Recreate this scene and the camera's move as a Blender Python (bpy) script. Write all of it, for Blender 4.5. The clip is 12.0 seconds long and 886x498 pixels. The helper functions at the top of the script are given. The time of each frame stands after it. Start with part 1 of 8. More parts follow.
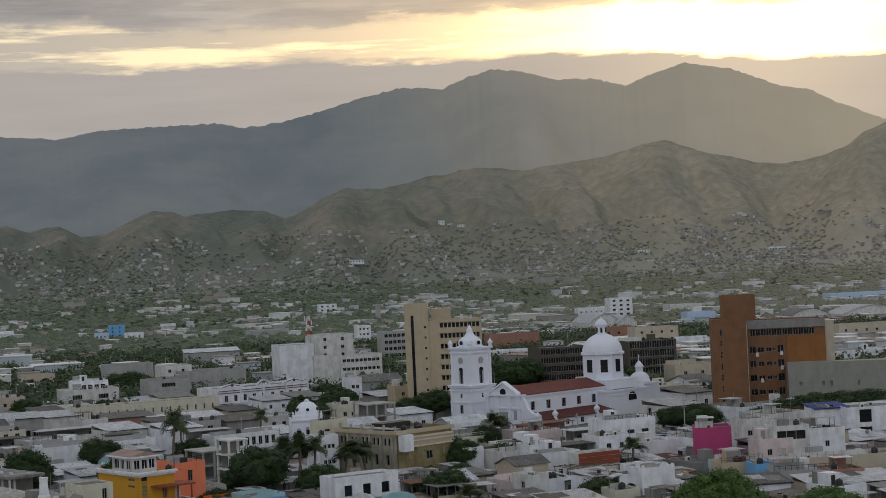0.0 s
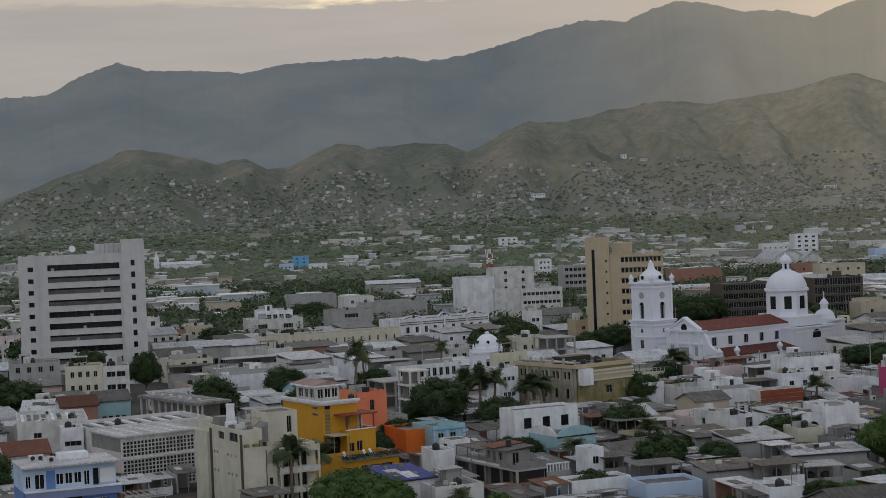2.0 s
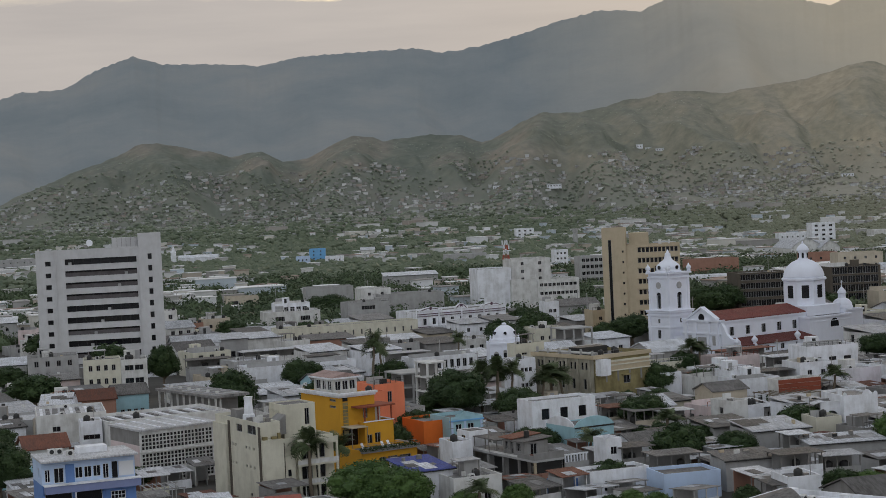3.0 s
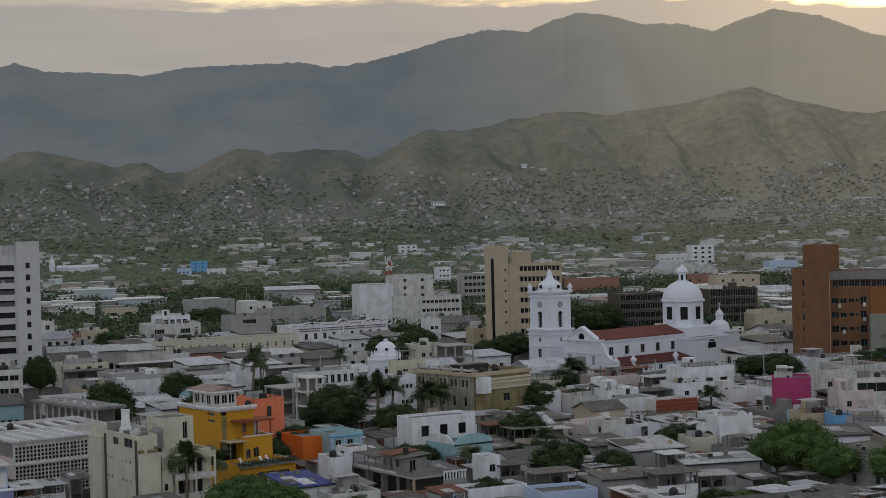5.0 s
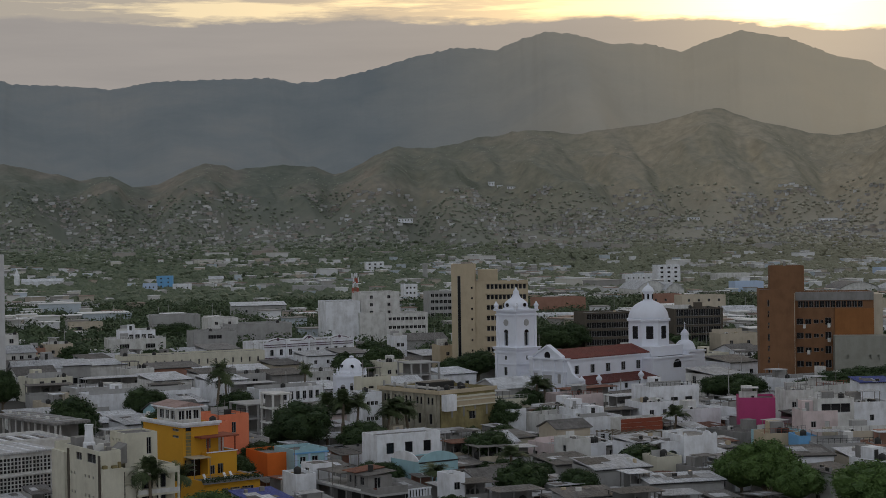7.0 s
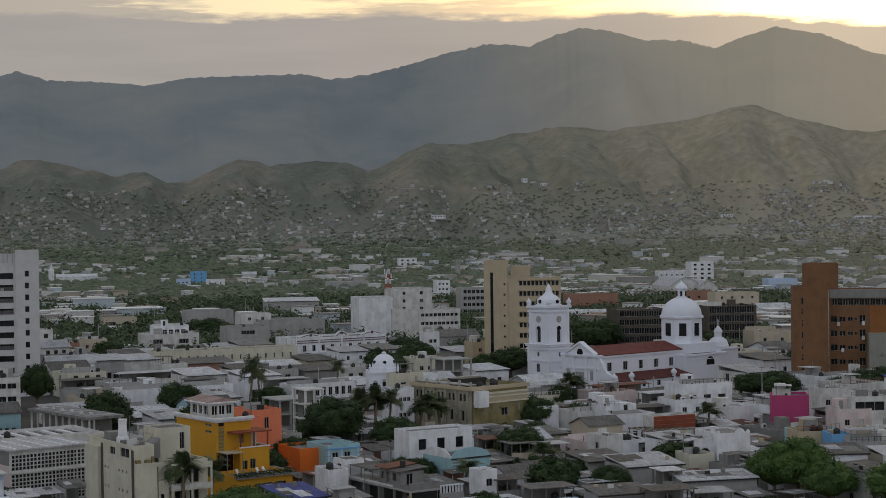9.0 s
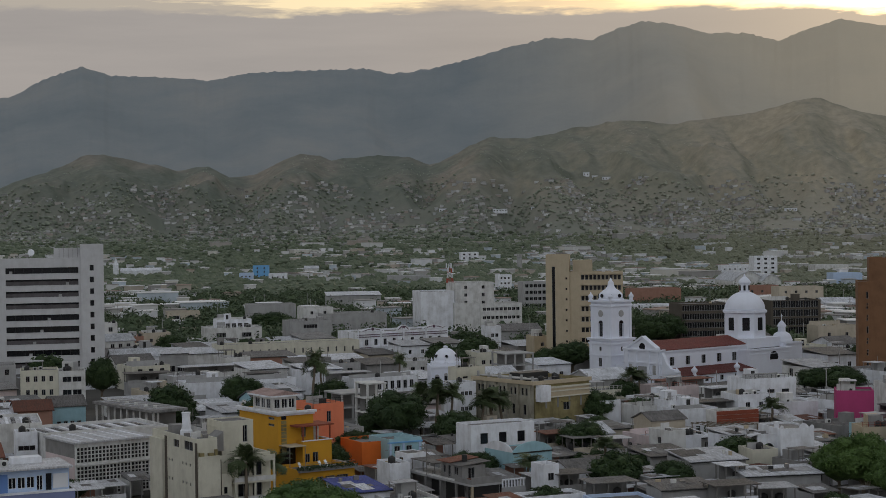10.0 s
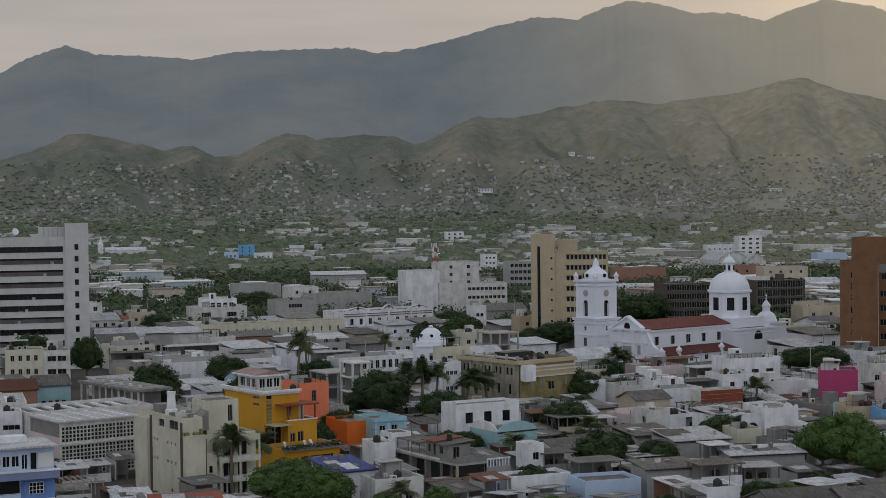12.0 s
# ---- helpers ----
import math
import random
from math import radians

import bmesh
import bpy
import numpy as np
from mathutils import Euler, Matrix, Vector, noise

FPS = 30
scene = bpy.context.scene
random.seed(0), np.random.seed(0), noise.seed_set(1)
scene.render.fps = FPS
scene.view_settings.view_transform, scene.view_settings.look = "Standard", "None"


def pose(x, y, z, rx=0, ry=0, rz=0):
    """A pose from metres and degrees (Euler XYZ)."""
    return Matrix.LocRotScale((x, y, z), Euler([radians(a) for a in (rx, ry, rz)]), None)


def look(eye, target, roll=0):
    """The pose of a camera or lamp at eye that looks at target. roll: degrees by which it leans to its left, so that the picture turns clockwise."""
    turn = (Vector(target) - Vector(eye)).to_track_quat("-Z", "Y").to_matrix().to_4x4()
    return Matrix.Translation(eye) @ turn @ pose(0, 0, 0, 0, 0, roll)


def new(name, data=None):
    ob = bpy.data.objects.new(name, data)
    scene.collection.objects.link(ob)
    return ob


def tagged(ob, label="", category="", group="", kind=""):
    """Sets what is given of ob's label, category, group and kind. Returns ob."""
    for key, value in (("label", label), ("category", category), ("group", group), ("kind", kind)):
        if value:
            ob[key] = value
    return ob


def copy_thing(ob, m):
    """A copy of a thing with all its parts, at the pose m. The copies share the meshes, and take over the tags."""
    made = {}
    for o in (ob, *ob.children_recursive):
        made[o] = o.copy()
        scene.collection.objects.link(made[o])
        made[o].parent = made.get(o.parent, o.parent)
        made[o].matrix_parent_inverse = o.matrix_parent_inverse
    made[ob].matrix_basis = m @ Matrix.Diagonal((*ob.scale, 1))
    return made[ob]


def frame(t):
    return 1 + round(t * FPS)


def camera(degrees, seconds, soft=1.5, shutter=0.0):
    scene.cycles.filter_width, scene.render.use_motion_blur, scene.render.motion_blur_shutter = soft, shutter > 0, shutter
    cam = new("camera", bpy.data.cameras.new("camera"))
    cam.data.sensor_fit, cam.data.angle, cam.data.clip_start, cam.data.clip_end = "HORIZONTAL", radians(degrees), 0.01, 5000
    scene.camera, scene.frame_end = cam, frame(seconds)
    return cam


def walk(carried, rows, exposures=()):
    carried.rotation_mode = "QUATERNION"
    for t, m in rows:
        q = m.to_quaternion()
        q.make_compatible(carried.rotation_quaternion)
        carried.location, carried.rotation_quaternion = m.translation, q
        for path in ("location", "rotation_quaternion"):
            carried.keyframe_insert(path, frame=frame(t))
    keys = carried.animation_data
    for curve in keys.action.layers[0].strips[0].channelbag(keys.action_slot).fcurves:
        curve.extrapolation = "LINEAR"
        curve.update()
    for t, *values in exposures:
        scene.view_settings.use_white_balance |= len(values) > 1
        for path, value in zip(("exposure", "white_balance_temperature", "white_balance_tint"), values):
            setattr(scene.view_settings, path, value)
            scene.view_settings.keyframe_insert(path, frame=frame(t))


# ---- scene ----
cam = camera(29.16, 12.0, soft=0.85)
EYE = (0.0, 0.0, 45.0)
# seconds, yaw, pitch, roll: one spot on a high balcony, only the aim changes
AIM = [
    (0.0, -3.058, 0.663, -2.669),
    (0.5, -1.959, 0.912, -2.286),
    (1.0, -0.556, 1.156, -2.015),
    (1.5, 1.507, 0.490, -1.915),
    (2.0, 3.116, -1.311, -2.251),
    (2.5, 3.609, -1.431, -2.836),
    (2.7, 3.928, -1.448, -2.895),
    (4.3, 0.395, -2.271, -1.181),
    (4.5, 0.346, -2.192, -1.773),
    (5.0, -0.263, -1.171, -1.437),
    (5.5, -1.577, -0.574, -1.378),
    (6.0, -1.475, -0.603, -1.268),
    (6.5, -1.497, -0.633, -1.009),
    (7.0, -1.388, -0.610, -0.864),
    (7.2, -1.360, -0.610, -0.440),
    (8.8, -0.450, -0.732, -0.856),
    (9.0, -0.286, -0.719, -0.716),
    (9.5, 1.378, -0.751, -1.201),
    (10.0, 1.793, -0.890, -0.755),
    (10.5, 3.351, -1.183, -1.270),
    (11.0, 4.000, -1.254, -0.800),
    (11.5, 2.715, -1.264, -0.516),
    (12.0, 1.307, -1.582, -0.683),
]


def aim(yaw, pitch, roll):
    yaw, pitch = radians(yaw), radians(pitch)
    ahead = Vector((-math.sin(yaw) * math.cos(pitch), math.cos(yaw) * math.cos(pitch), math.sin(pitch)))
    return look(EYE, Vector(EYE) + ahead, roll)


EXPOSURES = [(0.0, 0.2), (0.5, -0.25), (1.0, -0.1), (1.5, -0.1), (2.0, 0.22), (2.5, 0.43), (4.5, 0.47), (5.0, 0.1), (5.5, -0.18), (6.5, -0.1), (7.0, -0.12), (9.0, 0.05), (9.5, 0.05), (10.0, 0.0), (10.5, 0.09), (11.0, 0.3), (11.5, 0.32), (12.0, 0.25)]
walk(cam, [(t, aim(a, b, c)) for t, a, b, c in AIM], EXPOSURES)

# ---- sky and sun ----
SUN_AZ, SUN_EL = 13.5, 8.0   # degrees right of +y, degrees up
sun_dir = Vector((math.sin(radians(SUN_AZ)) * math.cos(radians(SUN_EL)), math.cos(radians(SUN_AZ)) * math.cos(radians(SUN_EL)), math.sin(radians(SUN_EL))))


class Nodes:
    """Short hand for building node trees."""

    def __init__(self, tree):
        self.t = tree

    def add(self, kind, ins=None):
        n = self.t.nodes.new(kind)
        for k, v in (ins or {}).items():
            if isinstance(v, bpy.types.NodeSocket):
                self.t.links.new(v, n.inputs[k])
            else:
                n.inputs[k].default_value = v
        return n

    def math(self, op, a, b=0.0, c=0.0):
        n = self.add("ShaderNodeMath", {0: a, 1: b, 2: c})
        n.operation = op
        return n.outputs[0]

    def vadd(self, a, b):
        return self.add("ShaderNodeVectorMath", {0: a, 1: b}).outputs[0]

    def mix(self, fac, a, b, blend="MIX"):
        n = self.t.nodes.new("ShaderNodeMix")
        n.data_type, n.blend_type = "RGBA", blend
        for k, v in ((0, fac), (6, a), (7, b)):
            if isinstance(v, bpy.types.NodeSocket):
                self.t.links.new(v, n.inputs[k])
            else:
                n.inputs[k].default_value = v
        return n.outputs[2]

    def noise(self, vec, scale, detail=4.0, rough=0.55, out=0):
        n = self.add("ShaderNodeTexNoise", {"Scale": scale, "Detail": detail, "Roughness": rough})
        if vec is not None:
            self.t.links.new(vec, n.inputs["Vector"])
        return n.outputs[out]

    def ramp(self, fac, stops, interp="LINEAR"):
        n = self.add("ShaderNodeValToRGB", {0: fac})
        n.color_ramp.interpolation = interp
        e = n.color_ramp.elements
        while len(e) < len(stops):
            e.new(0.5)
        for el, (p, c) in zip(e, stops):
            el.position, el.color = p, (*c, 1) if len(c) == 3 else c
        return n.outputs[0]

    def scaled(self, vec, s):
        return self.add("ShaderNodeMapping", {"Vector": vec, "Scale": s}).outputs[0]


world = bpy.data.worlds.new("dusk_sky")
scene.world = world
world.use_nodes = True
world.node_tree.nodes.clear()
N = Nodes(world.node_tree)
sky = N.add("ShaderNodeTexSky")
sky.sky_type, sky.sun_disc, sky.sun_elevation, sky.sun_rotation = "NISHITA", False, radians(SUN_EL), radians(SUN_AZ)
sky.air_density, sky.dust_density, sky.altitude = 1.2, 2.0, 40
direction = N.add("ShaderNodeTexCoord").outputs["Generated"]
sep = N.add("ShaderNodeSeparateXYZ", {0: direction})
up = sep.outputs[2]
# height in the sky, ruffled into cloud edges
ruffle = N.math("SUBTRACT", N.noise(N.scaled(direction, (9, 9, 40)), 1.0, 6, 0.6), 0.5)
fine = N.math("SUBTRACT", N.noise(N.scaled(direction, (40, 40, 190)), 1.0, 4, 0.6), 0.5)
h = N.math("ADD", N.math("MULTIPLY_ADD", ruffle, 0.016, up), N.math("MULTIPLY", fine, 0.009))
aim_sun = N.add("ShaderNodeVectorMath", {0: direction, 1: tuple(sun_dir)})
aim_sun.operation = "DOT_PRODUCT"
toward = aim_sun.outputs["Value"]
near_sun = N.math("POWER", N.math("MAXIMUM", toward, 0.0), 40.0)
close_sun = N.math("POWER", N.math("MAXIMUM", toward, 0.0), 300.0)
bank = N.mix(N.noise(N.scaled(direction, (5, 5, 55)), 1.0, 6, 0.6), (0.305, 0.284, 0.273, 1), (0.435, 0.395, 0.364, 1))
bank = N.mix(N.math("MULTIPLY", near_sun, 0.45), bank, (0.62, 0.48, 0.33, 1))
east = N.math("MAXIMUM", N.math("SUBTRACT", sep.outputs[0], 0.12), 0.0)
h_low = N.math("MULTIPLY_ADD", east, 0.07, h)
sunward = N.ramp(sep.outputs[0], [(0.0, (0, 0, 0)), (0.02, (0, 0, 0)), (0.22, (1, 1, 1))])
gap = N.mix(near_sun, (0.90, 0.75, 0.50, 1), (2.3, 1.6, 0.72, 1))
streaks = N.ramp(N.noise(N.scaled(direction, (6.5, 6.5, 85)), 1.0, 7, 0.62), [(0.44, (0, 0, 0)), (0.53, (1, 1, 1))])
gap = N.mix(N.math("MULTIPLY", streaks, N.math("MULTIPLY_ADD", sunward, -0.4, 0.8)), gap, N.mix(near_sun, (0.34, 0.32, 0.31, 1), (1.3, 0.92, 0.5, 1)))
roof_cloud = N.ramp(N.noise(N.scaled(direction, (4, 4, 44)), 1.0, 8, 0.64), [(0.35, (0.20, 0.195, 0.205)), (0.52, (0.31, 0.295, 0.29)), (0.66, (0.50, 0.455, 0.40))])
roof_cloud = N.mix(N.math("MULTIPLY", near_sun, 0.55), roof_cloud, (0.85, 0.60, 0.34, 1))
lit_low = N.ramp(h_low, [(0.0, (0, 0, 0)), (0.1225, (0, 0, 0)), (0.1242, (1, 1, 1)), (1.0, (1, 1, 1))])
billow = N.math("SUBTRACT", N.noise(N.scaled(direction, (16, 16, 60)), 1.0, 6, 0.62), 0.5)
h_top = N.math("MULTIPLY_ADD", billow, 0.022, h)
lit_top = N.ramp(h_top, [(0.0, (1, 1, 1)), (0.1435, (1, 1, 1)), (0.149, (0.12, 0.12, 0.12)), (0.17, (0, 0, 0))])
in_gap = N.math("MULTIPLY", lit_low, lit_top)
above = N.ramp(h, [(0.0, (0, 0, 0)), (0.128, (0, 0, 0)), (0.142, (1, 1, 1))])
base = N.mix(above, bank, roof_cloud)
clouds = N.mix(in_gap, base, gap)
glow = N.mix(1.0, clouds, N.mix(N.math("MULTIPLY", close_sun, N.math("MULTIPLY_ADD", in_gap, 0.75, 0.12)), (0, 0, 0, 1), (1.5, 1.1, 0.55, 1)), "ADD")
# overhead the cloud thins to pale blue-grey
blue = N.mix(1.0, sky.outputs[0], (0.11, 0.11, 0.11, 1), "MULTIPLY")
lofty = N.ramp(up, [(0.0, (0, 0, 0)), (0.2, (0, 0, 0)), (0.5, (0.7, 0.7, 0.7))])
overhead = N.mix(0.45, blue, (0.64, 0.68, 0.74, 1))
# away from the sun the evening sky is an even pale blue
away = N.ramp(N.math("MULTIPLY", sep.outputs[1], -1.0), [(0.0, (0, 0, 0)), (0.7, (0.75, 0.75, 0.75))])
col = N.mix(away, N.mix(lofty, glow, overhead), (0.60, 0.63, 0.67, 1))
bg = N.add("ShaderNodeBackground", {"Color": col, "Strength": 1.0})
out = N.add("ShaderNodeOutputWorld", {"Surface": bg.outputs[0]})

sun = new("sun", bpy.data.lights.new("sun", "SUN"))
sun.data.energy, sun.data.angle, sun.data.color = 0.3, radians(12), (1.0, 0.78, 0.5)
sun.matrix_world = look((200, 800, 400), Vector((200, 800, 400)) - sun_dir)


# ---- materials ----
def material(name, rough=0.8, metal=0.0):
    m = bpy.data.materials.new(name)
    m.use_nodes = True
    n = Nodes(m.node_tree)
    b = m.node_tree.nodes["Principled BSDF"]
    b.inputs["Roughness"].default_value, b.inputs["Metallic"].default_value = rough, metal
    b.inputs["Specular IOR Level"].default_value = 0.3
    return m, n, b


def bump(n, b, height, strength, dist=0.05):
    k = n.add("ShaderNodeBump", {"Height": height, "Strength": strength, "Distance": dist})
    n.t.links.new(k.outputs[0], b.inputs["Normal"])


def painted(name, c, dirt=0.45, vary=0.06):
    """Plastered, painted wall: rain streaks, blotches and grain."""
    m, n, b = material(name, 0.85)
    co = n.add("ShaderNodeTexCoord").outputs["Object"]
    rnd = n.add("ShaderNodeObjectInfo").outputs["Random"]
    shift = n.vadd(co, n.add("ShaderNodeCombineXYZ", {0: n.math("MULTIPLY", rnd, 90.0), 1: rnd, 2: 0.0}).outputs[0])
    streak = n.noise(n.scaled(shift, (0.8, 0.8, 0.16)), 1.0, 8, 0.7)
    blot = n.noise(shift, 0.35, 5, 0.6)
    grain = n.noise(shift, 7.0, 3)
    fac = n.ramp(n.math("ADD", n.math("MULTIPLY", streak, 0.5), n.math("MULTIPLY", blot, 0.6)), [(0.48, (0, 0, 0)), (0.74, (1, 1, 1))])
    dark = tuple(v * k for v, k in zip(c, (0.44, 0.42, 0.39)))
    lite = n.mix(grain, (*[v * (1 - vary) for v in c], 1), (*[min(1, v * (1 + vary)) for v in c], 1))
    n.t.links.new(n.mix(n.math("MULTIPLY", fac, dirt), lite, (*dark, 1)), b.inputs["Base Color"])
    bump(n, b, grain, 0.25, 0.02)
    return m


def roofing(name, c, c2, rough=0.8, metal=0.0, rib=0.0):
    """Roof skin: blotches at two scales, with ribs along local y where it is sheet."""
    m, n, b = material(name, rough, metal)
    co = n.add("ShaderNodeTexCoord").outputs["Object"]
    rnd = n.add("ShaderNodeObjectInfo").outputs["Random"]
    shift = n.vadd(co, n.add("ShaderNodeCombineXYZ", {0: n.math("MULTIPLY", rnd, 77.0), 1: rnd, 2: 0.0}).outputs[0])
    big, small = n.noise(shift, 0.3, 6, 0.65), n.noise(n.scaled(shift, (3.0, 0.5, 1.0)), 1.5, 5, 0.6)
    fac = n.ramp(n.math("ADD", n.math("MULTIPLY", big, 0.5), n.math("MULTIPLY", small, 0.7)), [(0.46, (0, 0, 0)), (0.74, (1, 1, 1))])
    colr = n.mix(fac, (*c, 1), (*c2, 1))
    tone = n.math("MULTIPLY_ADD", rnd, 0.5, 0.72)
    n.t.links.new(n.mix(1.0, colr, n.add("ShaderNodeCombineXYZ", {0: tone, 1: tone, 2: tone}).outputs[0], "MULTIPLY"), b.inputs["Base Color"])
    if rib:
        w = n.add("ShaderNodeTexWave", {"Vector": shift, "Scale": rib, "Distortion": 0.0})
        w.bands_direction = "X"
        bump(n, b, w.outputs["Fac"], 0.6, 0.06)
    else:
        bump(n, b, small, 0.3, 0.03)
    return m


WHITE = painted("white_limewash", (0.82, 0.84, 0.89), 0.6)
CHURCH = painted("church_white", (0.78, 0.81, 0.90), 0.12)
OFFWHITE = painted("off_white_paint", (0.68, 0.68, 0.67), 0.75)
GREYWALL = painted("grey_render", (0.40, 0.40, 0.40), 0.5)
DARKGREY = painted("bare_concrete", (0.27, 0.265, 0.26), 0.6)
CREAM = painted("cream_paint", (0.64, 0.62, 0.52), 0.45)
BEIGE = painted("beige_paint", (0.52, 0.46, 0.37), 0.4)
TAN = painted("tan_render", (0.50, 0.42, 0.30), 0.3)
OLIVE = painted("olive_ochre_paint", (0.30, 0.255, 0.125), 0.95)
YELLOW = painted("ochre_yellow_paint", (0.62, 0.32, 0.03), 0.15)
ORANGE = painted("orange_paint", (0.75, 0.17, 0.03), 0.2)
CORAL = painted("coral_paint", (0.78, 0.24, 0.13), 0.2)
PINK = painted("magenta_paint", (0.46, 0.065, 0.19), 0.25)
ROSE = painted("pale_rose_paint", (0.70, 0.59, 0.59), 0.5)
BLUE = painted("blue_paint", (0.14, 0.25, 0.53), 0.2)
PALEBLUE = painted("pale_blue_paint", (0.50, 0.62, 0.82), 0.2)
LILAC = painted("lilac_blue_paint", (0.23, 0.27, 0.46), 0.2)
TEAL = painted("turquoise_paint", (0.36, 0.57, 0.64), 0.35)
SKYBLUE = painted("sky_blue_paint", (0.18, 0.42, 0.72), 0.2)
BROWN = painted("brown_brick_render", (0.225, 0.117, 0.062), 0.5)
RUST = painted("rust_orange_render", (0.29, 0.125, 0.045), 0.4)
BRICK = painted("pink_brown_brick", (0.36, 0.20, 0.15), 0.4)
SMOKED = painted("smoked_brown_cladding", (0.105, 0.09, 0.073), 0.3)
ANNEX = painted("green_grey_render", (0.30, 0.30, 0.265), 0.4)
MAROON = painted("red_brown_panel", (0.26, 0.07, 0.04), 0.3)
CONCRETE_ROOF = roofing("weathered_roof_slab", (0.25, 0.245, 0.245), (0.11, 0.108, 0.105))
PALE_ROOF = roofing("pale_roof_membrane", (0.58, 0.585, 0.61), (0.30, 0.30, 0.31))
ASBESTOS = roofing("fibre_cement_sheet", (0.21, 0.20, 0.195), (0.095, 0.09, 0.085), rib=5.0)
ZINC = roofing("zinc_sheet", (0.72, 0.74, 0.79), (0.34, 0.35, 0.37), 0.8, 0.0, rib=4.0)
TILE = roofing("clay_tile", (0.22, 0.085, 0.055), (0.12, 0.06, 0.045), rib=4.0)
CHURCHTILE = roofing("dark_red_tile", (0.20, 0.055, 0.045), (0.12, 0.04, 0.035), rib=4.0)
REDSHEET = roofing("red_sheet", (0.42, 0.10, 0.08), (0.28, 0.08, 0.06), rib=4.0)
BLUESHEET = roofing("blue_sheet", (0.07, 0.10, 0.34), (0.05, 0.06, 0.2), rib=4.0)

GLASS, n_, b_ = material("dark_window_glass", 0.12)
b_.inputs["Base Color"].default_value, b_.inputs["Specular IOR Level"].default_value = (0.012, 0.013, 0.016, 1), 0.5
FRAME, n_, b_ = material("window_frame_grey", 0.6)
n_.t.links.new(n_.mix(n_.noise(None, 30.0), (0.25, 0.25, 0.25, 1), (0.38, 0.38, 0.38, 1)), b_.inputs["Base Color"])
FRAMEWHITE, n_, b_ = material("window_frame_white", 0.5)
n_.t.links.new(n_.mix(n_.noise(None, 30.0), (0.62, 0.63, 0.66, 1), (0.75, 0.76, 0.78, 1)), b_.inputs["Base Color"])
# black plastic, also used for sheets that stand for shade
TANKSHADE, n_, b_ = material("black_plastic_tank", 0.5)
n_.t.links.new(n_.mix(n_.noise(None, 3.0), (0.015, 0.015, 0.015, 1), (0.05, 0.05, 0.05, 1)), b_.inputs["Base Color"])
METAL, n_, b_ = material("dull_steel", 0.55, 0.6)
n_.t.links.new(n_.mix(n_.noise(None, 5.0), (0.18, 0.17, 0.16, 1), (0.34, 0.33, 0.32, 1)), b_.inputs["Base Color"])
REDPAINT = painted("red_mast_paint", (0.45, 0.07, 0.05), 0.2)


def foliage(name, c1, c2, spread, east_haze=None):
    m, n, b = material(name, 0.65)
    g = n.add("ShaderNodeNewGeometry").outputs["Random Per Island"]
    r = n.add("ShaderNodeObjectInfo").outputs["Random"]
    pos = n.add("ShaderNodeNewGeometry").outputs["Position"]
    v = n.math("ADD", n.math("MULTIPLY", g, 0.42), n.math("ADD", n.math("MULTIPLY", n.noise(pos, spread, 4), 0.5), n.math("MULTIPLY", r, 0.2)))
    col = n.ramp(v, [(0.25, c1), (0.95, c2)])
    # painted haze: the leaves shift to a paler tint towards the east
    if east_haze:
        east = n.math("MULTIPLY", n.add("ShaderNodeSeparateXYZ", {0: pos}).outputs[0], 0.0014)
        col = n.mix(n.ramp(east, [(0.0, (0, 0, 0)), (0.9, (1, 1, 1))]), col, (*east_haze, 1))
    n.t.links.new(col, b.inputs["Base Color"])
    bump(n, b, n.noise(pos, 1.2, 4), 0.8, 0.5)
    return m


LEAF = foliage("broad_leaves", (0.018, 0.038, 0.013), (0.058, 0.094, 0.03), 0.12)
BRIGHTLEAF = foliage("fresh_leaves", (0.036, 0.074, 0.018), (0.115, 0.19, 0.048), 0.2)
PALMLEAF = foliage("palm_leaves", (0.04, 0.065, 0.025), (0.11, 0.14, 0.06), 0.3)
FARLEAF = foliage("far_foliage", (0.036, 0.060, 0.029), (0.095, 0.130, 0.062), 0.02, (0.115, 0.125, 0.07))


